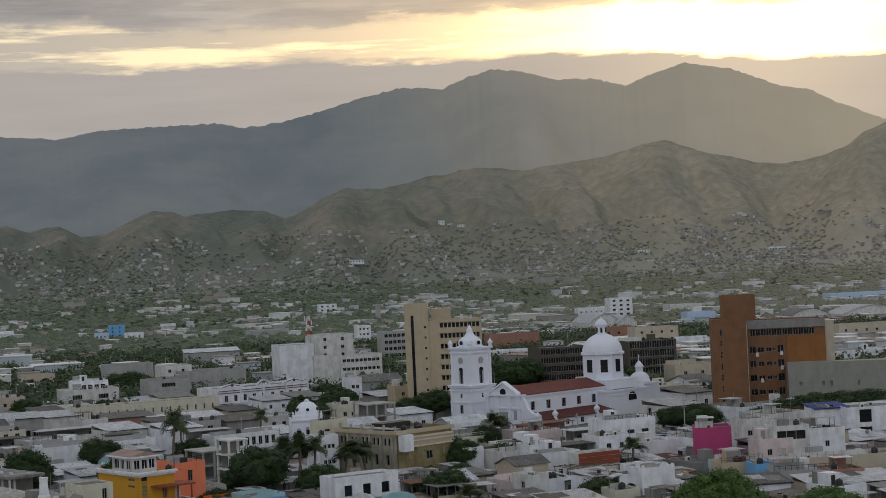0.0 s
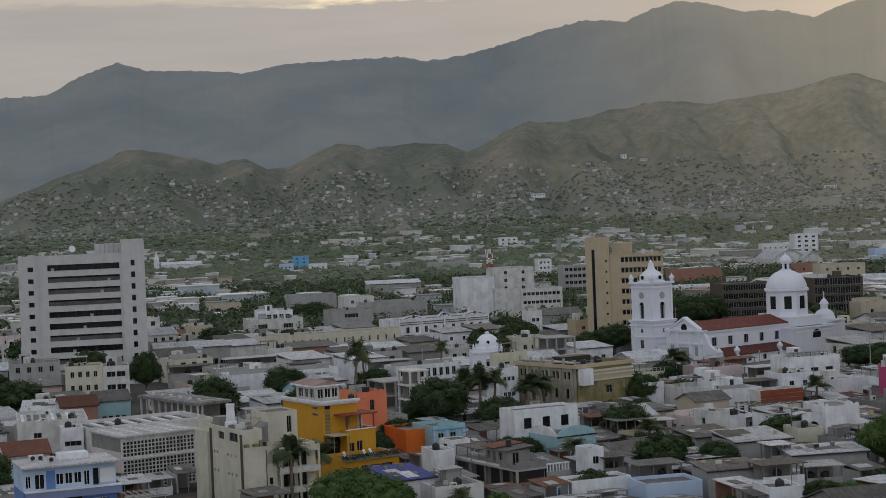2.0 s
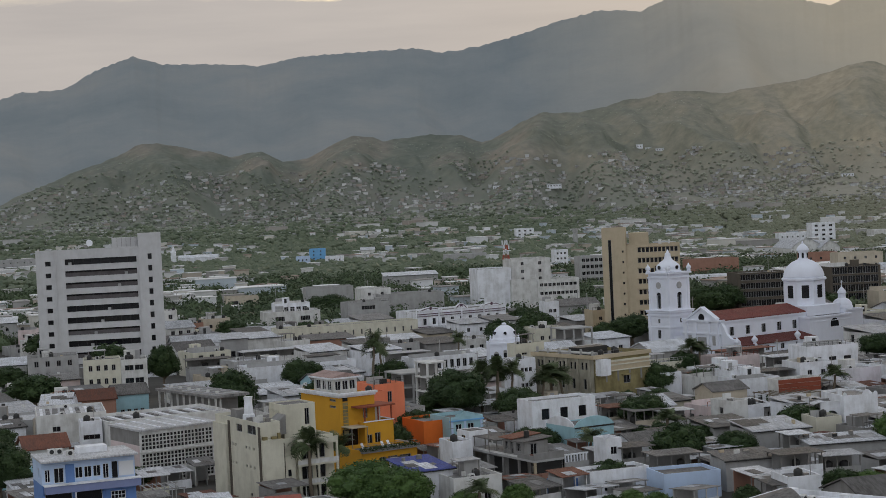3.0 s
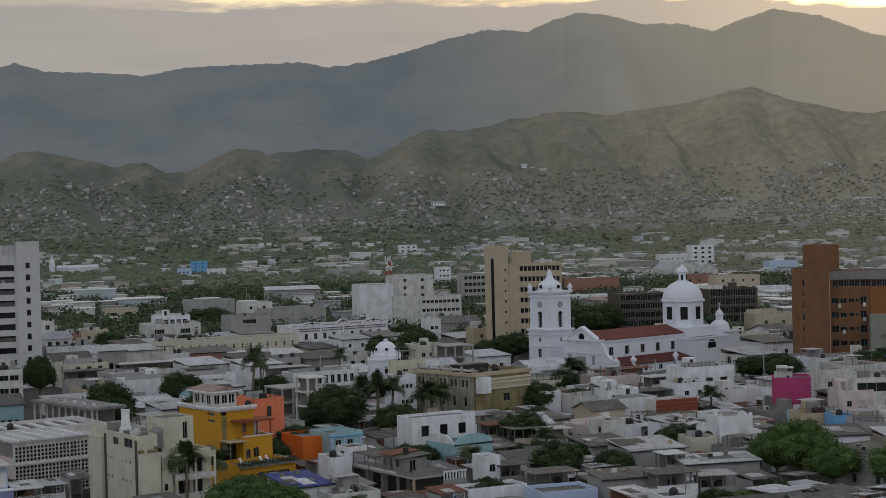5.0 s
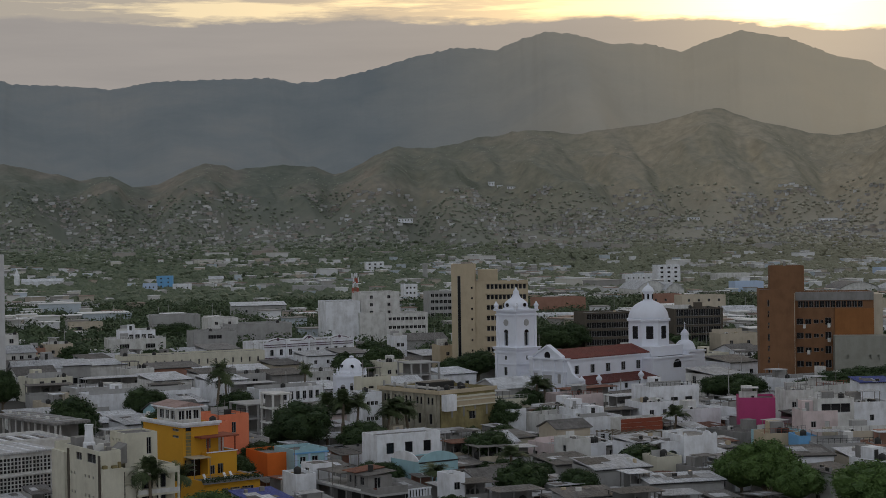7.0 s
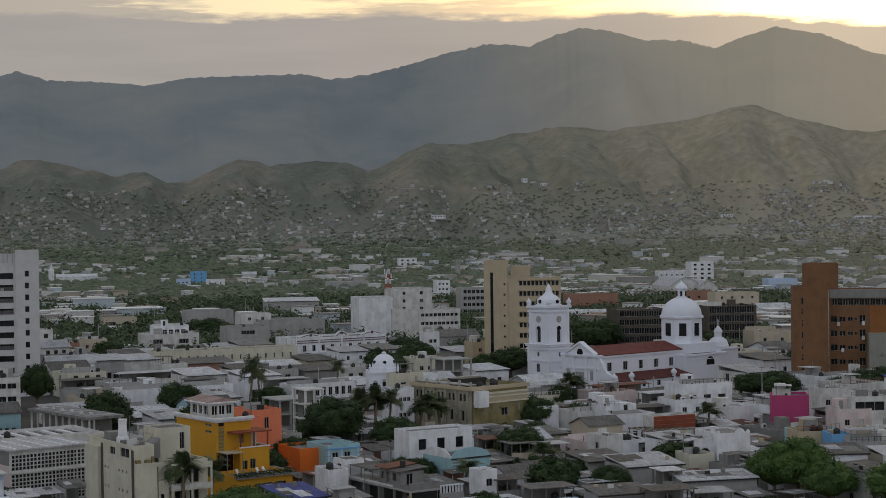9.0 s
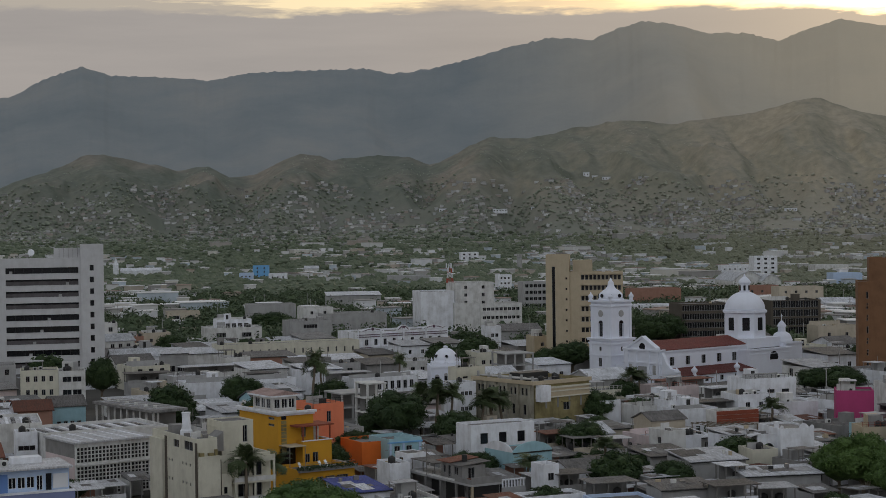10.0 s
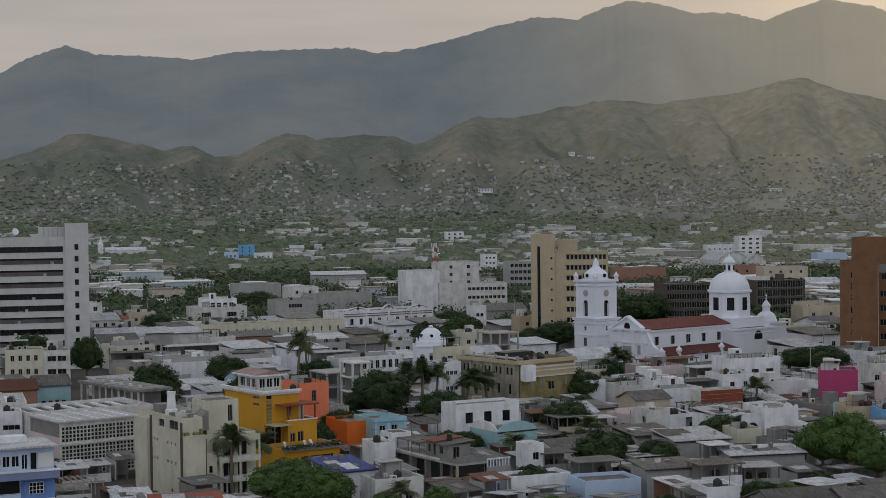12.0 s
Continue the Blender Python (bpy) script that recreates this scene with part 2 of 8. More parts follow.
def slope_colour(n, pos, gain):
    """Dry green scrub; painted haze turns it brown and paler towards the east."""
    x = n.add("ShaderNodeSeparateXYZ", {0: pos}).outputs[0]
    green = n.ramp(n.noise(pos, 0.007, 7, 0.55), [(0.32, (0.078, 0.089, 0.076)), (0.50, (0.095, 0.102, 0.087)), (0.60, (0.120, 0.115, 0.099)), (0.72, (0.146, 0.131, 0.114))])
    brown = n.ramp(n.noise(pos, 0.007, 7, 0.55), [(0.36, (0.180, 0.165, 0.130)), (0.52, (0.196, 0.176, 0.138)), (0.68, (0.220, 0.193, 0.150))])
    east_haze = n.math("MULTIPLY_ADD", n.noise(pos, 0.004, 5), 0.4, n.math("MULTIPLY", x, 0.0013))
    mixed = n.mix(n.ramp(east_haze, [(0.1, (0, 0, 0)), (0.9, (1, 1, 1))]), green, brown)
    # painted shading: slopes that face west of south lighter, the others darker
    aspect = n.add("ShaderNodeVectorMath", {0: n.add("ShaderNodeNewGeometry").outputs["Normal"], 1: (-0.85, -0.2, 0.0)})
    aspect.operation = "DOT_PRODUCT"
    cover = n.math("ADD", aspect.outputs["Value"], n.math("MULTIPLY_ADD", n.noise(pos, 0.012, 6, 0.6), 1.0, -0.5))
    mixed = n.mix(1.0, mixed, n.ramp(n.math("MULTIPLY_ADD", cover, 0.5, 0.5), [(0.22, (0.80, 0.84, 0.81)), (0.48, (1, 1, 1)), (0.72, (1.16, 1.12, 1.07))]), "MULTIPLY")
    tuft = n.ramp(n.noise(pos, 0.07, 8, 0.7), [(0.35, (0.78, 0.80, 0.79)), (0.62, (1.08, 1.07, 1.05))])
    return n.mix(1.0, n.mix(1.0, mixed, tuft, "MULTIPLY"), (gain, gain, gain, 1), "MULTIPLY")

# lighter copy of the far foliage, its colour paled for haze
HAZELEAF = foliage("dusty_far_foliage", (0.072, 0.097, 0.060), (0.155, 0.182, 0.115), 0.02, (0.235, 0.22, 0.155))

# bush colour raised, and warmed towards the east, to paint in haze
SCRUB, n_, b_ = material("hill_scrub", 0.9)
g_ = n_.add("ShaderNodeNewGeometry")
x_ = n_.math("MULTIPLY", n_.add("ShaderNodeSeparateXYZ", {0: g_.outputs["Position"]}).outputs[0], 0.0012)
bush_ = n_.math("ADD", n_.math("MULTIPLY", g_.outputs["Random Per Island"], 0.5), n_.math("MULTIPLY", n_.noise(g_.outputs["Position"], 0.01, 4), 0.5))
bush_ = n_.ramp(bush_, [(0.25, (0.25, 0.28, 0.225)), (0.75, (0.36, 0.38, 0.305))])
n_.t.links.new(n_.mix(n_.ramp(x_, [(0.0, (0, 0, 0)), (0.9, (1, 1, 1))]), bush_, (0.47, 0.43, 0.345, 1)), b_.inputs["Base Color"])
# pale leaf tones carry painted haze, browner and paler eastward
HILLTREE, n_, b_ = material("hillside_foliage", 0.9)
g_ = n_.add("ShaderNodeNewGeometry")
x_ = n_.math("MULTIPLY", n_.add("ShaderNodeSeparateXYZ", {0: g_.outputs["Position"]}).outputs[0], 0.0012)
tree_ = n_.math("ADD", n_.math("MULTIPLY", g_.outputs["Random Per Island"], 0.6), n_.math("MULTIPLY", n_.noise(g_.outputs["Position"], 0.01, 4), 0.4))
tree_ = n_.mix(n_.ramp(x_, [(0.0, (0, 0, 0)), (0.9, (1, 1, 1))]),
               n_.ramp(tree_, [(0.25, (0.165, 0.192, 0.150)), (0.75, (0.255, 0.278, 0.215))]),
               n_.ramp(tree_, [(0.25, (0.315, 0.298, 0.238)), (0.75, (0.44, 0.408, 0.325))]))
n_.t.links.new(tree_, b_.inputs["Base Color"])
BARK, n_, b_ = material("bark", 0.9)
n_.t.links.new(n_.mix(n_.noise(None, 6.0), (0.10, 0.075, 0.05, 1), (0.26, 0.22, 0.17, 1)), b_.inputs["Base Color"])
bump(n_, b_, n_.noise(None, 12.0), 0.5)

GROUND, n_, b_ = material("town_soil_and_slopes", 0.95)
g_ = n_.add("ShaderNodeNewGeometry").outputs["Position"]
z_ = n_.add("ShaderNodeSeparateXYZ", {0: g_}).outputs[2]
town_ = n_.mix(n_.noise(g_, 0.05, 6), (0.04, 0.038, 0.035, 1), (0.10, 0.094, 0.085, 1))
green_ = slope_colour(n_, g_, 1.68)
# relief shade in the colour: hollows darker, ridges lighter
relief_ = n_.ramp(n_.add("ShaderNodeNewGeometry").outputs["Pointiness"], [(0.44, (0.82, 0.85, 0.83)), (0.5, (1, 1, 1)), (0.56, (1.24, 1.19, 1.12))])
green_ = n_.mix(1.0, green_, relief_, "MULTIPLY")
y_ = n_.add("ShaderNodeSeparateXYZ", {0: g_}).outputs[1]
meadow_ = n_.ramp(n_.noise(g_, 0.03, 6), [(0.35, (0.04, 0.05, 0.032)), (0.6, (0.075, 0.088, 0.052)), (0.75, (0.16, 0.145, 0.12))])
town_ = n_.mix(n_.ramp(n_.math("MULTIPLY", y_, 0.001), [(0.56, (0, 0, 0)), (0.75, (1, 1, 1))]), town_, meadow_)
# haze put into the colour: slope feet paler, browner towards the east
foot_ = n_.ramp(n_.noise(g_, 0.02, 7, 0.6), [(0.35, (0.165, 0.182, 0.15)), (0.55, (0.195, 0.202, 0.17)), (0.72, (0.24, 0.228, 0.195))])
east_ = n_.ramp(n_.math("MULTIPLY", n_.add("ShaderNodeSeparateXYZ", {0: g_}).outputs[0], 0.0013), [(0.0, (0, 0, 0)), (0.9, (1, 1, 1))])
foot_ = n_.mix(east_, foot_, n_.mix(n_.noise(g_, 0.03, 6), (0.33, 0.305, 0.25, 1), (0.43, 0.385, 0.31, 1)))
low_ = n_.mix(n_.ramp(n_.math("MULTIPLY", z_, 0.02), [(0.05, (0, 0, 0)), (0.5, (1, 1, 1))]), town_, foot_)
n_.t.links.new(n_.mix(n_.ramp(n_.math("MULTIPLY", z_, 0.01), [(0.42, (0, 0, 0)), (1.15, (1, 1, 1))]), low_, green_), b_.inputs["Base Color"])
bump(n_, b_, n_.noise(g_, 0.05, 5, 0.5), 0.3, 4.0)

# haze painted into the base colour: bluish, paler and warmer towards the sun
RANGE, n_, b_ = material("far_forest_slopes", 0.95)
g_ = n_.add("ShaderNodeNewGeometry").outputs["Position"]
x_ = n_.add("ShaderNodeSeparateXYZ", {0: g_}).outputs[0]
sun_haze_ = n_.math("MULTIPLY_ADD", n_.noise(g_, 0.002, 5), 0.4, n_.math("MULTIPLY", x_, 0.0007))
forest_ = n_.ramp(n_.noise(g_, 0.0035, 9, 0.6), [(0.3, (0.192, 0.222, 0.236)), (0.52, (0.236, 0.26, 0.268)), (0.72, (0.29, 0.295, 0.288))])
n_.t.links.new(n_.mix(n_.ramp(sun_haze_, [(0.15, (0, 0, 0)), (1.0, (1, 1, 1))]), forest_, (0.66, 0.55, 0.39, 1)), b_.inputs["Base Color"])
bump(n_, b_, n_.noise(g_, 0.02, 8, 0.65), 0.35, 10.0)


def per_island(name, colours, rough=0.85):
    m, n, b = material(name, rough)
    g = n.add("ShaderNodeNewGeometry").outputs["Random Per Island"]
    stops = [(i / len(colours), c) for i, c in enumerate(colours)]
    pos = n.add("ShaderNodeNewGeometry").outputs["Position"]
    c = n.ramp(g, stops, "CONSTANT")
    n.t.links.new(n.mix(n.math("MULTIPLY", n.noise(pos, 0.4, 5), 0.5), c, n.mix(1.0, c, (0.5, 0.5, 0.5, 1), "MULTIPLY")), b.inputs["Base Color"])
    return m


FARWALL = per_island("distant_walls", [(0.78, 0.79, 0.82), (0.50, 0.49, 0.48), (0.72, 0.70, 0.65), (0.40, 0.39, 0.38), (0.82, 0.83, 0.86), (0.56, 0.50, 0.43), (0.56, 0.63, 0.70), (0.74, 0.74, 0.74)])
FARROOF = per_island("distant_roofs", [(0.86, 0.87, 0.89), (0.46, 0.45, 0.44), (0.92, 0.92, 0.93), (0.36, 0.27, 0.23), (0.74, 0.74, 0.75), (0.34, 0.33, 0.32), (0.88, 0.88, 0.88)])

# duller wall colours for houses on the slopes, with haze painted in
HAZEWALL = per_island("dusty_hillside_walls", [(0.52, 0.52, 0.52), (0.40, 0.395, 0.38), (0.46, 0.43, 0.40), (0.72, 0.72, 0.72), (0.37, 0.365, 0.35), (0.56, 0.57, 0.58), (0.42, 0.37, 0.33), (0.34, 0.335, 0.32)])


# ---- mesh helpers ----
def finish(bm, name, mats, smooth=False):
    me = bpy.data.meshes.new(name)
    bm.normal_update()
    bm.to_mesh(me)
    bm.free()
    for m in mats if isinstance(mats, (list, tuple)) else [mats]:
        me.materials.append(m)
    if smooth:
        me.polygons.foreach_set("use_smooth", [True] * len(me.polygons))
    return me


def part(name, bm, mats, parent, label="", smooth=False):
    ob = new(name, finish(bm, name, mats, smooth) if isinstance(bm, bmesh.types.BMesh) else bm)
    ob.parent = parent
    return tagged(ob, label) if label else ob


def root(name, x, y, z, rot, label, category, group="", kind=""):
    ob = new(name)
    ob.matrix_world = pose(x, y, z, 0, 0, rot)
    return tagged(ob, label, category, group, kind)


def box(bm, x0, y0, z0, x1, y1, z1, mi=0):
    v = [bm.verts.new(p) for p in ((x0, y0, z0), (x1, y0, z0), (x1, y1, z0), (x0, y1, z0), (x0, y0, z1), (x1, y0, z1), (x1, y1, z1), (x0, y1, z1))]
    for f in ((0, 3, 2, 1), (4, 5, 6, 7), (0, 1, 5, 4), (1, 2, 6, 5), (2, 3, 7, 6), (3, 0, 4, 7)):
        bm.faces.new([v[i] for i in f]).material_index = mi


def boxes(*specs):
    bm = bmesh.new()
    for s in specs:
        box(bm, *s)
    return bm


def lathe(profile, seg=24, cx=0.0, cy=0.0, turn=0.0):
    bm = bmesh.new()
    rings = []
    for r, z in profile:
        rings.append([bm.verts.new((cx + r * math.cos(turn + 2 * math.pi * i / seg), cy + r * math.sin(turn + 2 * math.pi * i / seg), z)) for i in range(seg)])
    for a, b in zip(rings, rings[1:]):
        for i in range(seg):
            bm.faces.new((a[i], a[(i + 1) % seg], b[(i + 1) % seg], b[i]))
    bm.faces.new(list(reversed(rings[0])))
    bm.faces.new(rings[-1])
    return bm


def prism(outline, y0, y1):
    """An outline in x and z, drawn out along y."""
    bm = bmesh.new()
    a = [bm.verts.new((x, y0, z)) for x, z in outline]
    b = [bm.verts.new((x, y1, z)) for x, z in outline]
    bm.faces.new(a)
    bm.faces.new(list(reversed(b)))
    for i in range(len(a)):
        j = (i + 1) % len(a)
        bm.faces.new((a[j], a[i], b[i], b[j]))
    bmesh.ops.recalc_face_normals(bm, faces=bm.faces)
    return bm


def facade(bm, o, u, inward, w, h, holes, reveal=0.22, z0=0.0):
    """A wall face from o along u, w wide and z0 to h high, with real openings (x0, z0, x1, z1) and their reveals."""
    xs = sorted({0.0, w, *[v for q in holes for v in (q[0], q[2])]})
    zs = sorted({z0, h, *[v for q in holes for v in (q[1], q[3])]})
    o, u, inward = Vector(o), Vector(u), Vector(inward)
    at = lambda x, z, d=0.0: bm.verts.new(o + u * x + Vector((0, 0, z)) + inward * d)
    for a, b in zip(xs, xs[1:]):
        for c, e in zip(zs, zs[1:]):
            mx, mz = (a + b) / 2, (c + e) / 2
            if not any(q[0] < mx < q[2] and q[1] < mz < q[3] for q in holes):
                bm.faces.new((at(a, c), at(b, c), at(b, e), at(a, e)))
    for x0, a, x1, b in holes:
        for p, q in (((x0, a), (x0, b)), ((x0, b), (x1, b)), ((x1, b), (x1, a)), ((x1, a), (x0, a))):
            bm.faces.new((at(*p), at(*q), at(*q, reveal), at(*p, reveal)))


WINDOW_MESH = {}


def window_mesh(w, h, bars=1, frame_mat=None, rails=0):
    """Pane set back in a frame with glazing bars, welded into one piece; the outer face lies in y = 0."""
    frame_mat = frame_mat or FRAME
    key = (round(w, 2), round(h, 2), bars, rails, frame_mat.name)
    if key not in WINDOW_MESH:
        bm = bmesh.new()
        t = min(0.07, w * 0.1)
        xs = [w * i / (bars + 1) for i in range(bars + 2)]
        zs = [h * i / (rails + 1) for i in range(rails + 2)]
        holes = [(a + t / (1 if a == 0 else 2), c + t / (1 if c == 0 else 2), b - t / (1 if b == w else 2), e - t / (1 if e == h else 2))
                 for a, b in zip(xs, xs[1:]) for c, e in zip(zs, zs[1:])]
        facade(bm, (0, 0, 0), (1, 0, 0), (0, 1, 0), w, h, holes, 0.06)
        for q in bm.faces:
            q.material_index = 1
        for a, c, b, e in holes:
            bm.faces.new([bm.verts.new((x, 0.06, z)) for x, z in ((a, c), (b, c), (b, e), (a, e))])
        bmesh.ops.remove_doubles(bm, verts=bm.verts, dist=0.0005)
        WINDOW_MESH[key] = finish(bm, "window", [GLASS, frame_mat])
    return WINDOW_MESH[key]


FACES = {"front": 0, "right": 90, "back": 180, "left": 270}
FOOT = []


def claim(x, y, rot, w, d):
    FOOT.append((x, y, math.cos(radians(rot)), math.sin(radians(rot)), w, d))


def is_free(x, y, gap=1.0):
    for fx, fy, c, s, w, d in FOOT:
        a, b = (x - fx) * c + (y - fy) * s, -(x - fx) * s + (y - fy) * c
        if -gap < a < w + gap and -gap < b < d + gap:
            return False
    return True


def free_mask(x, y, gap):
    """is_free for arrays."""
    ok = np.ones(len(x), bool)
    for fx, fy, c, s, w, d in FOOT:
        a, b = (x - fx) * c + (y - fy) * s, -(x - fx) * s + (y - fy) * c
        ok &= ~((-gap < a) & (a < w + gap) & (-gap < b) & (b < d + gap))
    return ok


def shell(parent, w, d, h, wall, holes, parapet=0.5, roof=None, x0=0.0, y0=0.0, z0=0.0, bars=1, frame_mat=None, roof_name="roof", reveal=0.22):
    """Walls with openings on a rectangle, windows in them, and a roof slab behind the parapet."""
    bm = bmesh.new()
    sides = {"front": ((x0, y0, 0), (1, 0, 0), (0, 1, 0), w), "right": ((x0 + w, y0, 0), (0, 1, 0), (-1, 0, 0), d),
             "back": ((x0 + w, y0 + d, 0), (-1, 0, 0), (0, -1, 0), w), "left": ((x0, y0 + d, 0), (0, -1, 0), (1, 0, 0), d)}
    for side, (o, u, inward, length) in sides.items():
        facade(bm, o, u, inward, length, h, holes.get(side, []), reveal, z0)
    t = 0.2
    top = [(x0, y0, w, t), (x0, y0 + d - t, w, t), (x0, y0 + t, t, d - 2 * t), (x0 + w - t, y0 + t, t, d - 2 * t)]
    ring_o = [(x0, y0), (x0 + w, y0), (x0 + w, y0 + d), (x0, y0 + d)]
    ring_i = [(x0 + t, y0 + t), (x0 + w - t, y0 + t), (x0 + w - t, y0 + d - t), (x0 + t, y0 + d - t)]
    for i in range(4):
        j = (i + 1) % 4
        v = [bm.verts.new((*p, z)) for p, z in ((ring_o[i], h), (ring_o[j], h), (ring_i[j], h), (ring_i[i], h))]
        bm.faces.new(v)
        v = [bm.verts.new((*p, z)) for p, z in ((ring_i[i], h), (ring_i[j], h), (ring_i[j], h - parapet - 0.1), (ring_i[i], h - parapet - 0.1))]
        bm.faces.new(v)
    part("outer_wall", bm, wall, parent)
    if roof:
        part(roof_name, boxes((x0 + t, y0 + t, h - parapet - 0.2, x0 + w - t, y0 + d - t, h - parapet)), roof, parent)
    for side, (o, u, inward, length) in sides.items():
        for a, c, b, e in holes.get(side, []):
            ob = part("window", window_mesh(b - a, e - c, bars, frame_mat), None, parent)
            p = Vector(o) + Vector(u) * a + Vector(inward) * (reveal - 0.09) + Vector((0, 0, c))
            ob.matrix_basis = pose(*p, 0, 0, FACES[side])


def rows_of(n, storeys, length, ww=1.1, wh=1.2, sill=1.0, step=3.1, first=0, margin=0.8, jitter=None):
    """Window openings: n to a storey, evenly along a wall."""
    out = []
    for s in range(first, storeys):
        for i in range(n):
            if jitter and jitter.random() < 0.25:
                continue
            c = margin + (length - 2 * margin) * (i + 0.5) / n
            z = s * step + sill
            if c - ww / 2 > 0.15 and c + ww / 2 < length - 0.15:
                out.append((c - ww / 2, z, c + ww / 2, z + wh))
    return out


def sheet_patches(e, w, d, z, rise, o, rng, n):
    """Odd sheets nailed over a sloping roof that starts at height z and rises away from the front."""
    at = lambda q: z + rise * (q + o) / (d + 2 * o)
    for _ in range(n):
        a, b = rng.uniform(-o, w * 0.65), rng.uniform(-o, d * 0.55)
        a1, b1 = min(w + o, a + rng.uniform(1.0, max(1.3, w * 0.4))), min(d + o, b + rng.uniform(1.2, max(1.5, d * 0.6)))
        k = rng.uniform(0.015, 0.035)
        bm = prism([(b, at(b) + k), (b, at(b) + k + 0.03), (b1, at(b1) + k + 0.03), (b1, at(b1) + k)], a, a1)
        bmesh.ops.transform(bm, matrix=Matrix(((0, 1, 0, 0), (1, 0, 0, 0), (0, 0, 1, 0), (0, 0, 0, 1))), verts=bm.verts)
        bmesh.ops.reverse_faces(bm, faces=bm.faces)
        part("roof_patch", bm, rng.choice([ZINC, ASBESTOS, ASBESTOS, PALE_ROOF, CONCRETE_ROOF]), e)


def house(x, y, rot, w, h, d, wall, roof=None, label="plastered town house with a flat roof", front=0, left=0, right=0, name="house", parapet=0.5,
          ww=1.1, wh=1.2, bars=1, frame_mat=None, category="house", group="", first=0, cover=None, clutter=True):
    """A flat- or pitch-roofed box house; x, y is the front left corner, the front runs along rot."""
    e = root(name, x, y, 0, rot, label, category, group)
    claim(x, y, rot, w, d)
    storeys = max(1, int((h - parapet) / 3.0))
    step = (h - parapet) / storeys
    holes = {"front": rows_of(front, storeys, w, ww, wh, 0.95, step, first), "left": rows_of(left, storeys, d, ww, wh, 0.95, step, first),
             "right": rows_of(right, storeys, d, ww, wh, 0.95, step, first)}
    if cover:
        shell(e, w, d, h, wall, holes, 0.1, None, bars=bars, frame_mat=frame_mat)
        o = 0.4
        if cover == "gable":
            rise = min(2.2, d * 0.22)
            bm = prism([(-o, -0.1), (-o, 0.08), (d / 2, rise + 0.08), (d + o, 0.08), (d + o, -0.1), (d / 2, rise - 0.1)], -o, w + o)
            bmesh.ops.transform(bm, matrix=Matrix(((0, 1, 0, 0), (1, 0, 0, 0), (0, 0, 1, h), (0, 0, 0, 1))), verts=bm.verts)
            bmesh.ops.reverse_faces(bm, faces=bm.faces)
            part("roof", bm, roof or TILE, e)
            for xx in (0.0, w - 0.2):
                g = prism([(0, -0.05), (d / 2, rise - 0.12), (d, -0.05)], xx, xx + 0.2)
                bmesh.ops.transform(g, matrix=Matrix(((0, 1, 0, 0), (1, 0, 0, 0), (0, 0, 1, h), (0, 0, 0, 1))), verts=g.verts)
                bmesh.ops.reverse_faces(g, faces=g.faces)
                part("gable_wall", g, wall, e)
        else:
            rise = min(1.6, d * 0.1)
            bm = prism([(-o, 0.0), (-o, 0.12), (d + o, rise + 0.12), (d + o, rise)], -o, w + o)
            bmesh.ops.transform(bm, matrix=Matrix(((0, 1, 0, 0), (1, 0, 0, 0), (0, 0, 1, h), (0, 0, 0, 1))), verts=bm.verts)
            bmesh.ops.reverse_faces(bm, faces=bm.faces)
            part("roof", bm, roof or ZINC, e)
            part("gable_wall", boxes((0.05, d - 0.25, h - 0.1, w - 0.05, d - 0.05, h + rise - 0.05)), wall, e)
            # black strip paints the shadow line below the eave
            part("eave_board", boxes((-o, -o - 0.05, h - 0.16, w + o, -o + 0.03, h + 0.02)), TANKSHADE, e)
            if y < 420:
                rng = random.Random(int(abs(x) * 23 + y * 11))
                sheet_patches(e, w, d, h + 0.12, rise, o, rng, rng.choice([2, 3, 4, 5]))
                for _ in range(rng.choice([1, 2, 3])):
                    a, b = rng.uniform(0.3, w - 1.2), rng.uniform(0.3, d - 1.2)
                    zz = h + 0.12 + rise * (b + o) / (d + 2 * o) - 0.06
                    part("roof_crate", boxes((a, b, zz, a + rng.uniform(0.3, 0.9), b + rng.uniform(0.3, 0.8), zz + rng.uniform(0.3, 0.8))), rng.choice([DARKGREY, TANKSHADE, OFFWHITE, METAL, TAN]), e)
    else:
        shell(e, w, d, h, wall, holes, parapet, roof or CONCRETE_ROOF, bars=bars, frame_mat=frame_mat)
        if clutter and y < 650:
            top_clutter(e, x, y, rot, w, d, h, wall, random.Random(int(x * 31 + y * 17)))
    return e


# ---- ground, foothills and far range ----
RIDGE_AZ = [-40, -18.5, -15.9, -14.8, -13.5, -13.0, -12.0, -10.6, -9.6, -8.9, -8.0, -7.3, -6.5, -5.85, -5.5, -4.0, -2.9, -2.2, -1.6, -0.8, 0, 1.1, 2.3, 4.2, 6.0, 7.1, 8.6, 9.9, 10.8, 11.9, 13.6, 15.1, 16.4, 17.1, 17.8, 40]
RIDGE_EL = [0.1, 0.3, 1.5, 1.82, 2.3, 2.32, 2.12, 1.83, 1.95, 1.6, 1.68, 2.08, 2.37, 2.3, 2.12, 2.17, 2.11, 1.91, 2.12, 2.52, 2.81, 2.71, 2.94, 3.25, 3.2, 3.3, 3.5, 3.84, 3.8, 3.46, 2.98, 3.0, 3.3, 3.7, 4.06, 4.0]
